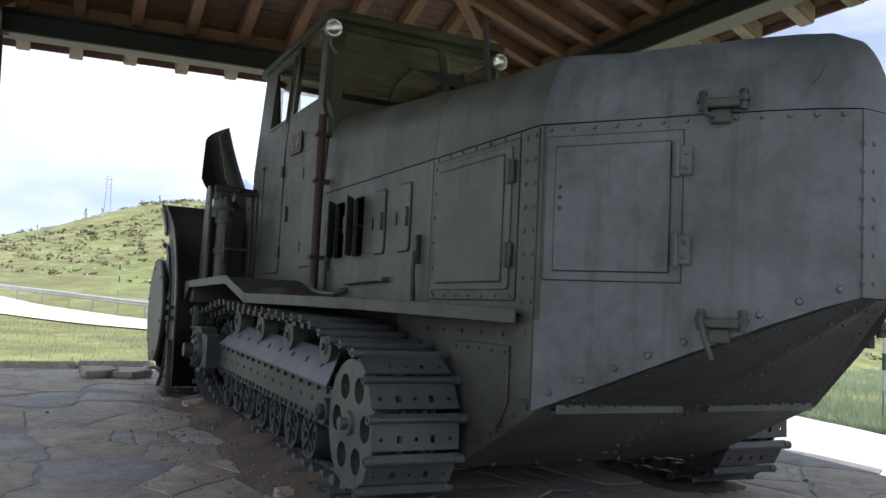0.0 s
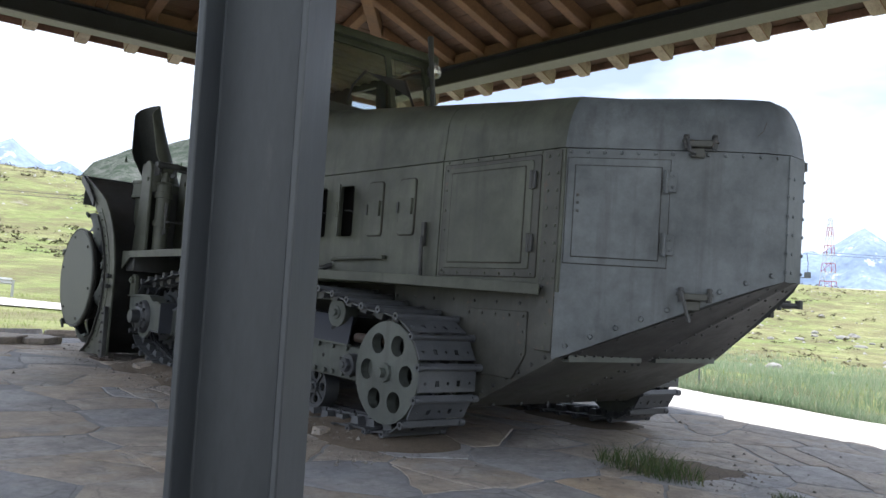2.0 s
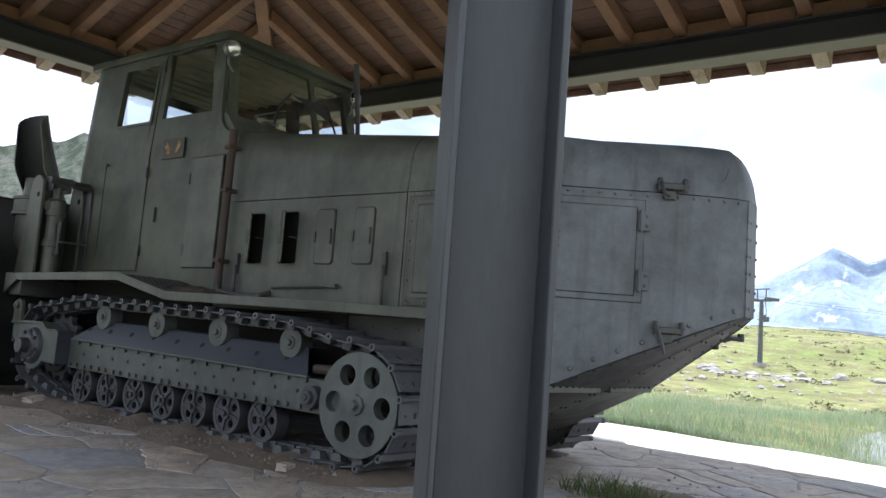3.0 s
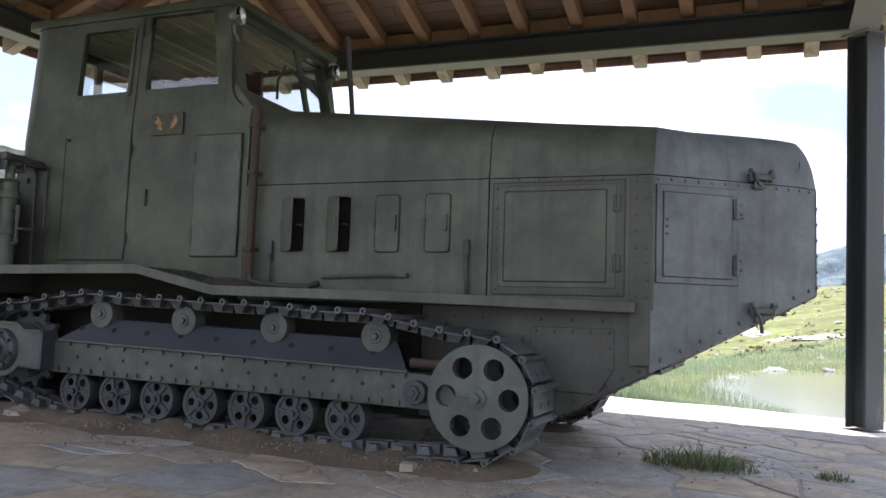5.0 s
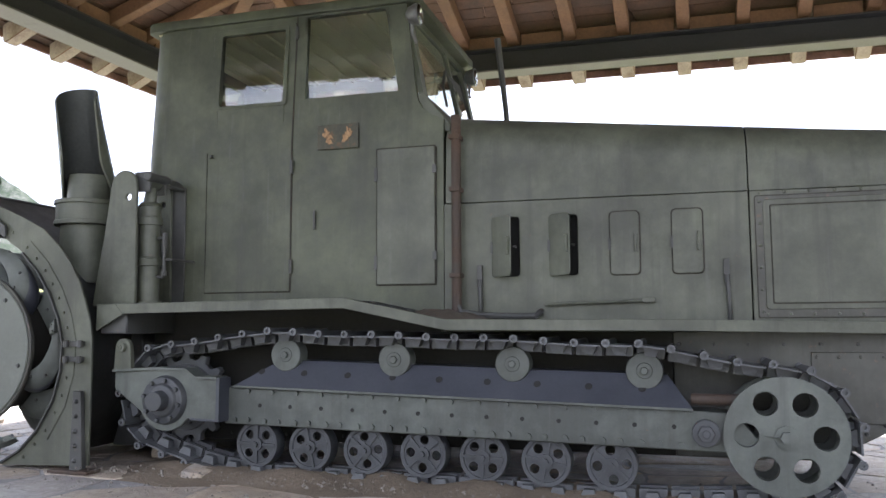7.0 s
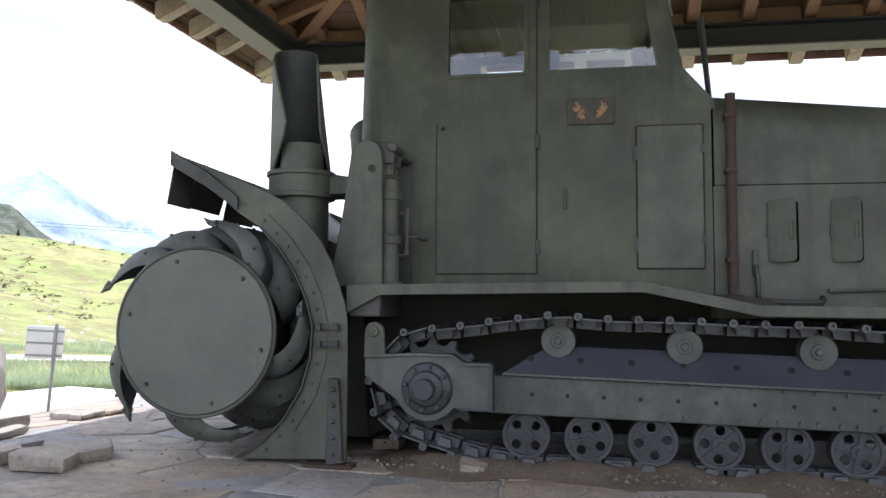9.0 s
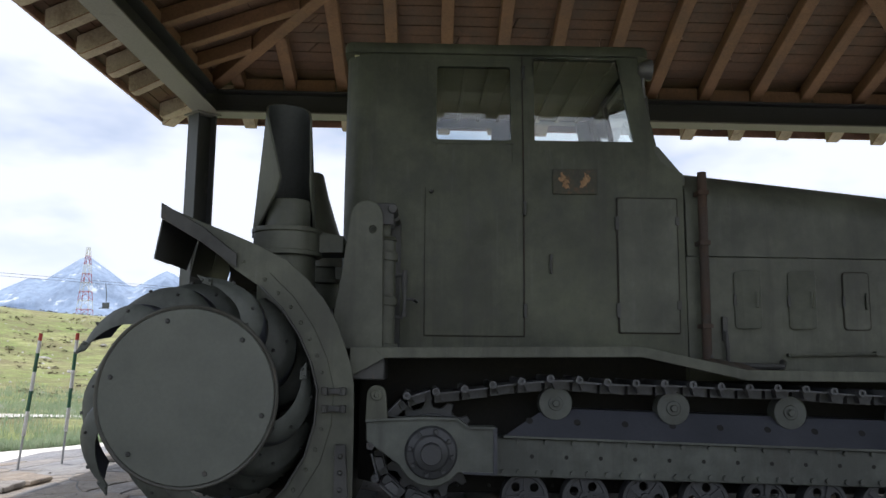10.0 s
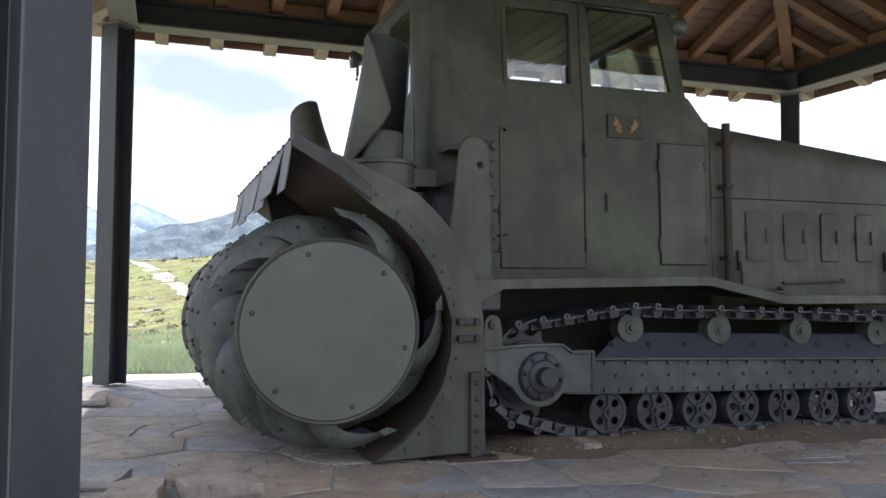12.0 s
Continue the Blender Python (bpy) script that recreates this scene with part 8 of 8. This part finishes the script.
def build_lift():
    along = Vector((0.918, -0.396, 0))
    side = Vector((0.396, 0.918, 0))
    x, y = 121.0, 34.9
    z = terrain(x, y)
    foot = Vector((x, y, z))
    mast = thing("chairlift_mast", "grey tubular chairlift mast with a crosshead of sheaves", "lift mast", tuple(foot))
    bm = bmesh.new()
    add_cyl(bm, foot - Vector((0, 0, 0.4)), foot + Vector((0, 0, 9.4)), 0.38, 0.27, n=14)
    part("mast_tube", bm, POLE_DARK, mast)
    bm = bmesh.new()
    add_cyl(bm, foot - Vector((0, 0, 0.4)), foot + Vector((0, 0, 0.35)), 1.1, 0.95, n=12)
    part("footing", bm, ROCK_MAT, mast)
    bm = bmesh.new()
    top = foot + Vector((0, 0, 9.3))
    rot = Matrix.Translation(top) @ Matrix.Rotation(math.atan2(side.y, side.x), 4, "Z")
    add_box(bm, -1.9, 1.9, -0.16, 0.16, -0.15, 0.17, rot)
    part("crossarm", bm, POLE_DARK, mast)
    for s in (-1, 1):
        bm = bmesh.new()
        add_box(bm, s * 1.75 - 0.12, s * 1.75 + 0.12, -1.5, 1.5, -0.05, 0.12, rot)
        for k in range(6):
            c = rot @ Vector((s * 1.75, -1.3 + k * 0.52, 0.24))
            add_cyl(bm, c - side * 0.09, c + side * 0.09, 0.20, n=10)
        part("sheave_train", weld(bm), POLE_DARK, mast)
        bm = bmesh.new()
        a = rot @ Vector((s * 0.75, 0, 0.1))
        add_tube(bm, [a, a + Vector((0, 0, 1.55))], 0.09, 6)
        part("lifting_frame_leg", bm, POLE_DARK, mast)
    bm = bmesh.new()
    add_box(bm, -1.3, 1.3, -0.07, 0.07, 1.60, 1.76, rot)
    part("lifting_frame_bar", bm, POLE_DARK, mast)
    bm = bmesh.new()
    for k in range(24):
        c = foot + Vector((0, 0, 0.5 + k * 0.37)) - along * 0.52
        add_box(bm, c.x - 0.03, c.x + 0.03, c.y - 0.25, c.y + 0.25, c.z - 0.02, c.z + 0.02)
    ob = part("ladder_rungs", bm, GALV, mast)
    ob["kind"] = "stuff"

    def rope_z(s):
        return z + 9.62 + 0.020 * s
    for s in (-1, 1):
        bm = bmesh.new()
        a = foot + side * 1.75 * s
        pts = [a + along * d for d in (-120, -60, 0, 60, 120, 200)]
        add_tube(bm, [(p.x, p.y, rope_z(d) + (0.0 if d == 0 else -0.6)) for p, d in zip(pts, (-120, -60, 0, 60, 120, 200))], 0.022, 5)
        solid("lift_cable", bm, POLE_DARK, "thin steel haul rope of the chairlift", "cable")
    for s, d in ((1, -26), (-1, -2), (1, 3), (1, 80), (-1, 86), (1, 48), (-1, 120)):
        c = foot + side * 1.75 * s + along * d
        c.z = rope_z(d) - 0.5
        chair = thing("lift_chair", "empty two-seat chair hanging from the lift rope", "lift chair", tuple(c), "chairs of the lift")
        bm = bmesh.new()
        add_tube(bm, [c + Vector((0, 0, 0.3)), c + Vector((0, 0, -0.9)) + along * 0.25, c + Vector((0, 0, -2.0)) + along * 0.25], 0.05, 6)
        part("hanger", bm, POLE_DARK, chair)
        bm = bmesh.new()
        m = Matrix.Translation(c + Vector((0, 0, -2.7))) @ Matrix.Rotation(math.atan2(along.y, along.x), 4, "Z")
        add_box(bm, -0.35, 0.2, -0.55, 0.55, -0.04, 0.04, m)
        part("seat", bm, POLE_DARK, chair)
        bm = bmesh.new()
        add_box(bm, 0.2, 0.26, -0.55, 0.55, -0.04, 0.70, m)
        part("backrest", bm, POLE_DARK, chair)


def lattice(name, label, x, y, h, w0, w1, mats, bar=0.07):
    z = terrain(x, y)
    m = thing(name, label, "mast", (x, y, z))
    levels = max(5, int(h / 2.2))

    def corner(k, t):
        w = (w0 + (w1 - w0) * t) / 2
        return Vector((x + w * (1, -1, -1, 1)[k], y + w * (1, 1, -1, -1)[k], z + h * t))
    for i in range(levels):
        t0, t1 = i / levels, (i + 1) / levels
        bm = bmesh.new()
        for k in range(4):
            j = (k + 1) % 4
            add_tube(bm, [corner(k, t0), corner(k, t1)], bar, 4)
            add_tube(bm, [corner(k, t0), corner(j, t1)], bar * 0.65, 4)
            add_tube(bm, [corner(k, t1), corner(j, t1)], bar * 0.7, 4)
        part("lattice_section", weld(bm), mats[i % len(mats)], m)
    return m, corner


def snow_pole(x, y, h, r=0.022, lean=(0.0, 0.0)):
    """A leaning marker pole: bare foot, green and white bands, red top."""
    z = terrain(x, y) if math.hypot(x - 3, y - 6) > 12 else fall(y)
    pole = thing("snow_pole", "red, white and green banded snow marker pole", "marker pole", (x, y, z), "snow poles")
    cuts = [-0.1, 0.24, 0.42, 0.57, 0.71, 0.85, 0.945, 1.0]
    paints = [GALV, WHITE_PAINT, GREEN_BAND, WHITE_PAINT, GREEN_BAND, WHITE_PAINT, RED_PAINT]
    for a, b, mt in zip(cuts, cuts[1:], paints):
        bm = bmesh.new()
        add_cyl(bm, (x + lean[0] * a, y + lean[1] * a, z + h * a), (x + lean[0] * b, y + lean[1] * b, z + h * b), r if a >= 0.24 else r * 0.6, n=8)
        part("band", bm, mt, pole)


def build_guard_rail():
    pts = [(-16, 75), (-9, 68), (-2, 59), (2.1, 52.8), (5.5, 46), (9.5, 38.6)]
    at = []
    for (xa, ya), (xb, yb) in zip(pts, pts[1:]):
        n = max(2, round(math.hypot(xb - xa, yb - ya) / 2.6))
        at += [(xa + (xb - xa) * i / n, ya + (yb - ya) * i / n) for i in range(n)]
    at = [Vector((x, y, land(x, y))) for x, y in at]
    rail = thing("guard_rail", "weathered galvanised guard rail along the road", "guard rail", tuple(at[0]))
    for p in at:
        bm = bmesh.new()
        add_box(bm, p.x - 0.05, p.x + 0.05, p.y - 0.05, p.y + 0.05, p.z - 0.3, p.z + 0.62)
        part("post", bm, RAIL_MAT, rail)
    prof = [(0.0, 0.40), (0.06, 0.46), (0.0, 0.52), (0.0, 0.56), (0.06, 0.62), (0.0, 0.70)]
    for a, b in zip(at, at[1:]):
        d = (b - a).normalized()
        s = Vector((-d.y, d.x, 0))
        bm = bmesh.new()
        rows = [ring(bm, [p + s * (-0.06 - u) + Vector((0, 0, v)) for u, v in prof] + [p + s * (-0.055 - u) + Vector((0, 0, v)) for u, v in reversed(prof)]) for p in (a - d * 0.02, b + d * 0.02)]
        quad_strip(bm, rows[0], rows[1])
        part("beam", bm, RAIL_MAT, rail)


def pine(x, y, z, h, seed):
    rng = random.Random(seed)
    tree = thing("pine_tree", "small dark mountain pine on the ridge", "tree", (x, y, z), "pines on the slopes")
    bm = bmesh.new()
    add_cyl(bm, (x, y, z - 0.3), (x, y, z + h * 0.92), h * 0.03, h * 0.006, n=6)
    part("trunk", bm, TRUNK, tree)
    bm = bmesh.new()
    for k in range(150):
        t = rng.random() ** 0.8
        r = h * 0.23 * (1.05 - t) * rng.uniform(0.35, 1.1)
        a = rng.uniform(0, 6.283)
        c = Vector((x + r * math.cos(a), y + r * math.sin(a), z + h * (0.10 + 0.90 * t)))
        s = h * 0.055
        bm.faces.new([bm.verts.new(c + Vector((rng.uniform(-s, s), rng.uniform(-s, s), rng.uniform(-s, s) * 0.8))) for q in range(3)])
    ob = part("crown", bm, PINE, tree)


def build_sign():
    """The ribbed back of a small white sign on one post, at the edge of the gravel."""
    x, y, z = 4.33, 13.01, fall(13.01)
    sign = thing("sign_board", "bare aluminium back of a small sign on one post", "sign", (x, y, z))
    m = Matrix.Translation((x, y, z)) @ Matrix.Rotation(math.atan2(-0.302, 0.207), 4, "Z") @ Matrix.Rotation(radians(3.0), 4, "Y")
    bm = bmesh.new()
    add_cyl(bm, m @ Vector((0, 0.03, -0.06)), m @ Vector((0, 0.03, 0.95)), 0.019, n=10)
    part("post", bm, GALV, sign)
    bm = bmesh.new()
    add_plate(bm, rrect(-0.29, 0.09, 0.56, 0.92, 0.02), "y", 0.044, 0.056)
    bm.transform(m)
    part("panel", bm, SIGN_BACK, sign, bevel=0.002)
    for h in (0.60, 0.735, 0.87):
        bm = bmesh.new()
        add_box(bm, -0.285, 0.085, 0.022, 0.043, h - 0.012, h + 0.012, m)
        part("stiffening_rib", bm, GALV, sign, bevel=0.002)


# ---- loose things on the paving ----
def slab(name, label, pts, z0, z1, tilt=(0, 0), mat=None, seed=1, group=""):
    """A broken stone slab with ragged edges."""
    rag = []
    for (xa, ya), (xb, yb) in zip(pts, pts[1:] + pts[:1]):
        n = max(1, int(math.hypot(xb - xa, yb - ya) / 0.07))
        for i in range(n):
            t = i / n
            x, y = xa + (xb - xa) * t, ya + (yb - ya) * t
            rag.append((x + 0.030 * noise.noise(Vector((x * 14, y * 14, seed))), y + 0.030 * noise.noise(Vector((x * 14, y * 14, seed + 5)))))
    cx, cy = sum(p[0] for p in rag) / len(rag), sum(p[1] for p in rag) / len(rag)
    bm = bmesh.new()
    lows = []
    for z, k in ((z0, 0.97), (z0 + (z1 - z0) * 0.45, 1.02), (z1 - 0.008, 1.0), (z1, 0.975)):
        lows.append(ring(bm, [(cx + (x - cx) * k + 0.012 * noise.noise(Vector((x * 20, y * 20, z * 30))), cy + (y - cy) * k, z + (tilt[0] * (x - cx) + tilt[1] * (y - cy)) * (1 if z > z0 + 0.001 else 0)) for x, y in rag]))
    for a, b in zip(lows, lows[1:]):
        quad_strip(bm, a, b)
    bm.faces.new(lows[0])
    bm.faces.new(lows[-1])
    ob = new(name, finish(bm, name, mat or STONE_FLAG, sharp=20))
    on_fall(ob)
    return tagged(ob, label, "stone slab", group)


def build_loose_slabs():
    g = "loose slabs on the paving"
    t = "loose broken sandstone slab lying on the paving"
    slab("stone_slab", t, [(0.59, 10.94), (0.83, 10.92), (0.95, 10.76), (0.85, 10.66), (0.55, 10.70)], 0.006, 0.080, (0.02, -0.03), seed=2, group=g)
    slab("stone_slab", t, [(0.81, 10.46), (1.05, 10.65), (1.31, 10.34), (1.08, 10.18), (0.87, 10.26)], 0.006, 0.085, (0.05, 0.02), seed=3, group=g)
    slab("stone_slab", t, [(0.55, 10.52), (0.74, 10.61), (0.97, 10.43), (0.79, 10.22), (0.58, 10.18)], 0.006, 0.095, (0.03, 0.03), seed=9, group=g)
    slab("stone_slab", t, [(1.01, 11.10), (1.37, 10.96), (1.29, 10.82), (0.97, 10.90)], 0.006, 0.055, (0.02, 0.0), seed=21, group=g)
    slab("stone_slab", t, [(2.62, 11.45), (3.05, 12.06), (3.20, 11.98), (2.92, 11.42)], 0.006, 0.060, (0.04, 0.0), seed=4, group=g)
    slab("stone_slab", t, [(2.96, 11.40), (3.24, 11.94), (3.70, 11.80), (3.28, 11.36)], 0.006, 0.055, (0.0, 0.05), seed=22, group=g)
    slab("stone_slab", t, [(4.60, 11.43), (5.35, 11.40), (5.22, 11.12), (4.50, 11.10)], 0.006, 0.065, (0.0, 0.03), seed=5, group=g)
    slab("stone_slab", t, [(1.36, 11.52), (2.02, 11.62), (1.92, 11.42), (1.34, 11.26)], 0.006, 0.055, (0.02, 0.02), seed=6, group=g)
    k = "flat kerb slab laid along the paving edge"
    slab("kerb_slab", k, [(0.70, 12.45), (1.55, 12.10), (1.50, 11.82), (0.62, 12.18)], 0.006, 0.125, seed=7, group="kerb slabs")
    slab("kerb_slab", k, [(1.60, 12.08), (2.36, 11.98), (2.30, 11.70), (1.56, 11.80)], 0.006, 0.115, seed=8, group="kerb slabs")
    slab("kerb_slab", k, [(-0.35, 12.72), (0.64, 12.46), (0.57, 12.18), (-0.40, 12.42)], 0.006, 0.115, seed=12, group="kerb slabs")
    slab("stone_slab", t, [(5.60, 1.30), (6.20, 1.20), (6.16, 0.92), (5.60, 0.98)], -0.006, 0.04, seed=11, group=g)
    slab("stone_slab", "small loose stone lying beside the track", [(2.02, 8.70), (2.20, 8.66), (2.16, 8.50), (2.04, 8.54)], 0.004, 0.075, seed=13, group=g)
    slab("stone_slab", "small loose stone lying beside the track", [(1.28, 7.95), (1.46, 7.98), (1.44, 7.78), (1.30, 7.80)], 0.004, 0.07, (0.1, 0.1), seed=14, group=g)
    slab("stone_slab", "small loose stone lying beside the track", [(1.22, 4.58), (1.32, 4.60), (1.32, 4.50), (1.23, 4.50)], 0.004, 0.055, seed=15, group=g)


def build_boulder():
    """A pale upright boulder standing on the apron past the front of the machine."""
    bm = bmesh.new()
    bmesh.ops.create_icosphere(bm, subdivisions=4, radius=1.0)
    for v in bm.verts:
        d = v.co.normalized()
        k = 1 + 0.20 * noise.noise(d * 1.4 + Vector((4.2, 0, 1))) + 0.10 * noise.noise(d * 3.3 + Vector((0, 7.1, 0))) + 0.035 * noise.noise(d * 9.0)
        z = max(d.z * k, -0.62)
        v.co = Vector((3.50 + 0.66 * d.x * k, 13.72 + 0.66 * d.y * k, fall(13.7) + 0.52 + 0.84 * z))
    tagged(new("boulder", finish(bm, "boulder", ROCK_MAT, sharp=30)), "pale weathered boulder standing on the concrete apron", "boulder")


def build_dirt():
    """Trodden dirt heaped along and under the track."""
    for name, x0, x1, y0, y1, top in (("dirt_berm", 1.10, 2.25, 3.75, 8.7, 0.110), ("dirt_heap", 2.45, 3.55, 2.35, 3.4, 0.045), ("dirt_berm", 3.5, 4.6, 3.8, 9.0, 0.05)):
        verts, faces = [], []
        nx, ny = max(12, int((x1 - x0) / 0.045)), max(14, int((y1 - y0) / 0.045))
        for i in range(nx + 1):
            for j in range(ny + 1):
                u, v = i / nx, j / ny
                x, y = x0 + (x1 - x0) * u, y0 + (y1 - y0) * v
                e = min(u, 1 - u) * (x1 - x0) / 0.42
                f = min(v, 1 - v) * (y1 - y0) / 0.5
                k = smooth01(e + 0.35 * noise.noise(Vector((x * 2.2, y * 2.2, 1)))) * smooth01(f + 0.3 * noise.noise(Vector((x * 2, y * 2, 4))))
                z = -0.018 + top * k * (0.75 + 0.5 * noise.noise(Vector((x * 3.1, y * 3.1, 2)))) + k * 0.012 * noise.noise(Vector((x * 17, y * 17, 3)))
                verts.append((x, y, z))
        for i in range(nx):
            for j in range(ny):
                a = i * (ny + 1) + j
                faces.append((a, a + ny + 1, a + ny + 2, a + 1))
        ob = sheet(name, verts, faces, DIRT, "dry brown dirt heaped along the track", "dirt")
        on_fall(ob)
        for p in ob.data.polygons:
            p.use_smooth = True
    rng = random.Random(31)
    verts, faces = [], []
    for k in range(2600):
        q = rng.random()
        if q < 0.5:
            x, y = 1.15 + rng.gauss(0, 0.16), rng.uniform(3.7, 8.8)
        elif q < 0.62:
            x, y = 2.95 + rng.gauss(0, 0.4), 2.75 + rng.gauss(0, 0.3)
        elif q < 0.75:
            x, y = 1.4 + rng.gauss(0, 0.5), 9.6 + rng.gauss(0, 1.0)
        else:
            x, y = rng.uniform(-2.6, 5.2), rng.uniform(0.5, 12.9)
        r = 0.003 + 0.010 * rng.random() ** 3 + (0.012 if rng.random() < 0.04 else 0)
        z = 0.004 + (0.055 if 1.1 < x < 2.2 and 4.1 < y < 8.7 else 0)
        a = rng.uniform(0, 6.28)
        c, s = math.cos(a), math.sin(a)
        n = len(verts)
        for px, py, pz in ((1.2, 0.1, 0), (0.1, 0.8, 0), (-0.9, 0.3, 0), (-0.2, -0.8, 0), (0.1, 0.1, 0.9)):
            verts.append((x + r * (px * c - py * s), y + r * (px * s + py * c), z + r * (pz - 0.1)))
        faces += [(n, n + 1, n + 4), (n + 1, n + 2, n + 4), (n + 2, n + 3, n + 4), (n + 3, n, n + 4)]
    on_fall(sheet("pebbles", verts, faces, GRIT, "small stones and grit strewn on the paving", "pebbles"))


def build_tufts():
    rng = random.Random(33)
    for cx, cy, rx, ry, n, h in ((2.69, 2.93, 0.20, 0.39, 420, 0.17), (2.80, 2.06, 0.09, 0.13, 130, 0.07)):
        verts, faces = [], []
        for k in range(n):
            a, e = rng.uniform(0, 6.283), rng.random() ** 0.6
            x, y = cx + rx * e * math.cos(a), cy + ry * e * math.sin(a)
            blade(verts, faces, rng, x, y, 0.0, h * rng.uniform(0.4, 1.1) * (1.2 - 0.6 * e), 0.006, rng.uniform(0.35, 1.0))
        ob = sheet("grass_tuft", verts, faces, TUFT, "green grass tuft growing out of the paving joints", "grass tuft", kind="")
        on_fall(ob)


POND_LEVEL = -0.30
GREEN_BAND = surface("green_pole_paint", (0.02, 0.10, 0.055), (0.035, 0.14, 0.08), 2, 30, None, rough=(0.4, 0.6))
PALE_STONE = surface("pale_stones", (0.42, 0.41, 0.39), (0.58, 0.57, 0.54), 0.5, 6, None, rough=(0.8, 0.95))
GRIT = surface("floor_grit", (0.10, 0.088, 0.075), (0.21, 0.19, 0.17), 9, 60, None, rough=(0.8, 0.95))
PATH_DIRT = surface("pale_trodden_path", (0.44, 0.41, 0.36), (0.56, 0.53, 0.48), 0.5, 8, (0.24, 0.25, 0.13), (0.58, 0.7), 0.7, (0.85, 0.95), grain=0.2)
build_pond()
ground_strip("path_track", [(210, 17), (155, 9.6), (126, 6.8), (101, 4.6), (82, -2), (64, -12)], 1.3, PATH_DIRT, "pale trodden track crossing the meadow", 0.06)
ground_strip("path_plateau", [(170, 110), (196, 78), (207, 45), (212, 10), (206, -30), (190, -70)], 3.2, PATH_DIRT, "pale gravel track along the far plateau", 0.10)
build_rocks()
build_lift()
lattice("radio_mast", "red and white lattice radio mast on the plateau", 217.0, 97.0, 19.0, 3.4, 0.7, [RED_PAINT, WHITE_PAINT])
py, corner_of = lattice("pylon", "grey lattice power pylon on the hilltop", 11.6, 160.0, 7.0, 1.1, 0.7, [GALV], 0.016)
for zz in (0.78, 0.92):
    bm = bmesh.new()
    c = (corner_of(0, zz) + corner_of(2, zz)) / 2
    add_box(bm, c.x - 0.9, c.x + 0.9, c.y - 0.02, c.y + 0.02, c.z - 0.02, c.z + 0.02)
    part("crossarm", bm, GALV, py)
snow_pole(5.0, 55.5, 2.6, 0.04)
snow_pole(9.2, 6.6, 1.35, 0.022, (0.03, 0.0))
snow_pole(4.74, 12.34, 1.38, 0.020, (0.08, -0.10))
snow_pole(4.98, 12.00, 1.36, 0.020, (0.06, -0.05))
build_guard_rail()
build_sign()
for i, (x, y, h) in enumerate(((8.0, 158, 1.9), (10.8, 160, 1.3), (20.5, 160, 1.6), (17, 157, 1.1), (0.5, 150, 0.9), (60, 150, 4.0), (66, 152, 5.0))):
    pine(x, y, terrain(x, y), h, 50 + i)
for i in range(130):
    p = HILL_SPOTS[(i * 37 + 11) % len(HILL_SPOTS)]
    pine(p[0], p[1], p[2] - 0.6, 4.5 + (i * 7 % 5) * 0.9, 80 + i)
build_loose_slabs()
build_boulder()
build_tufts()
build_dirt()
build_heath()
build_meadow_grass()
build_reeds()


# ---- pieces of the paving ----
build_paving()
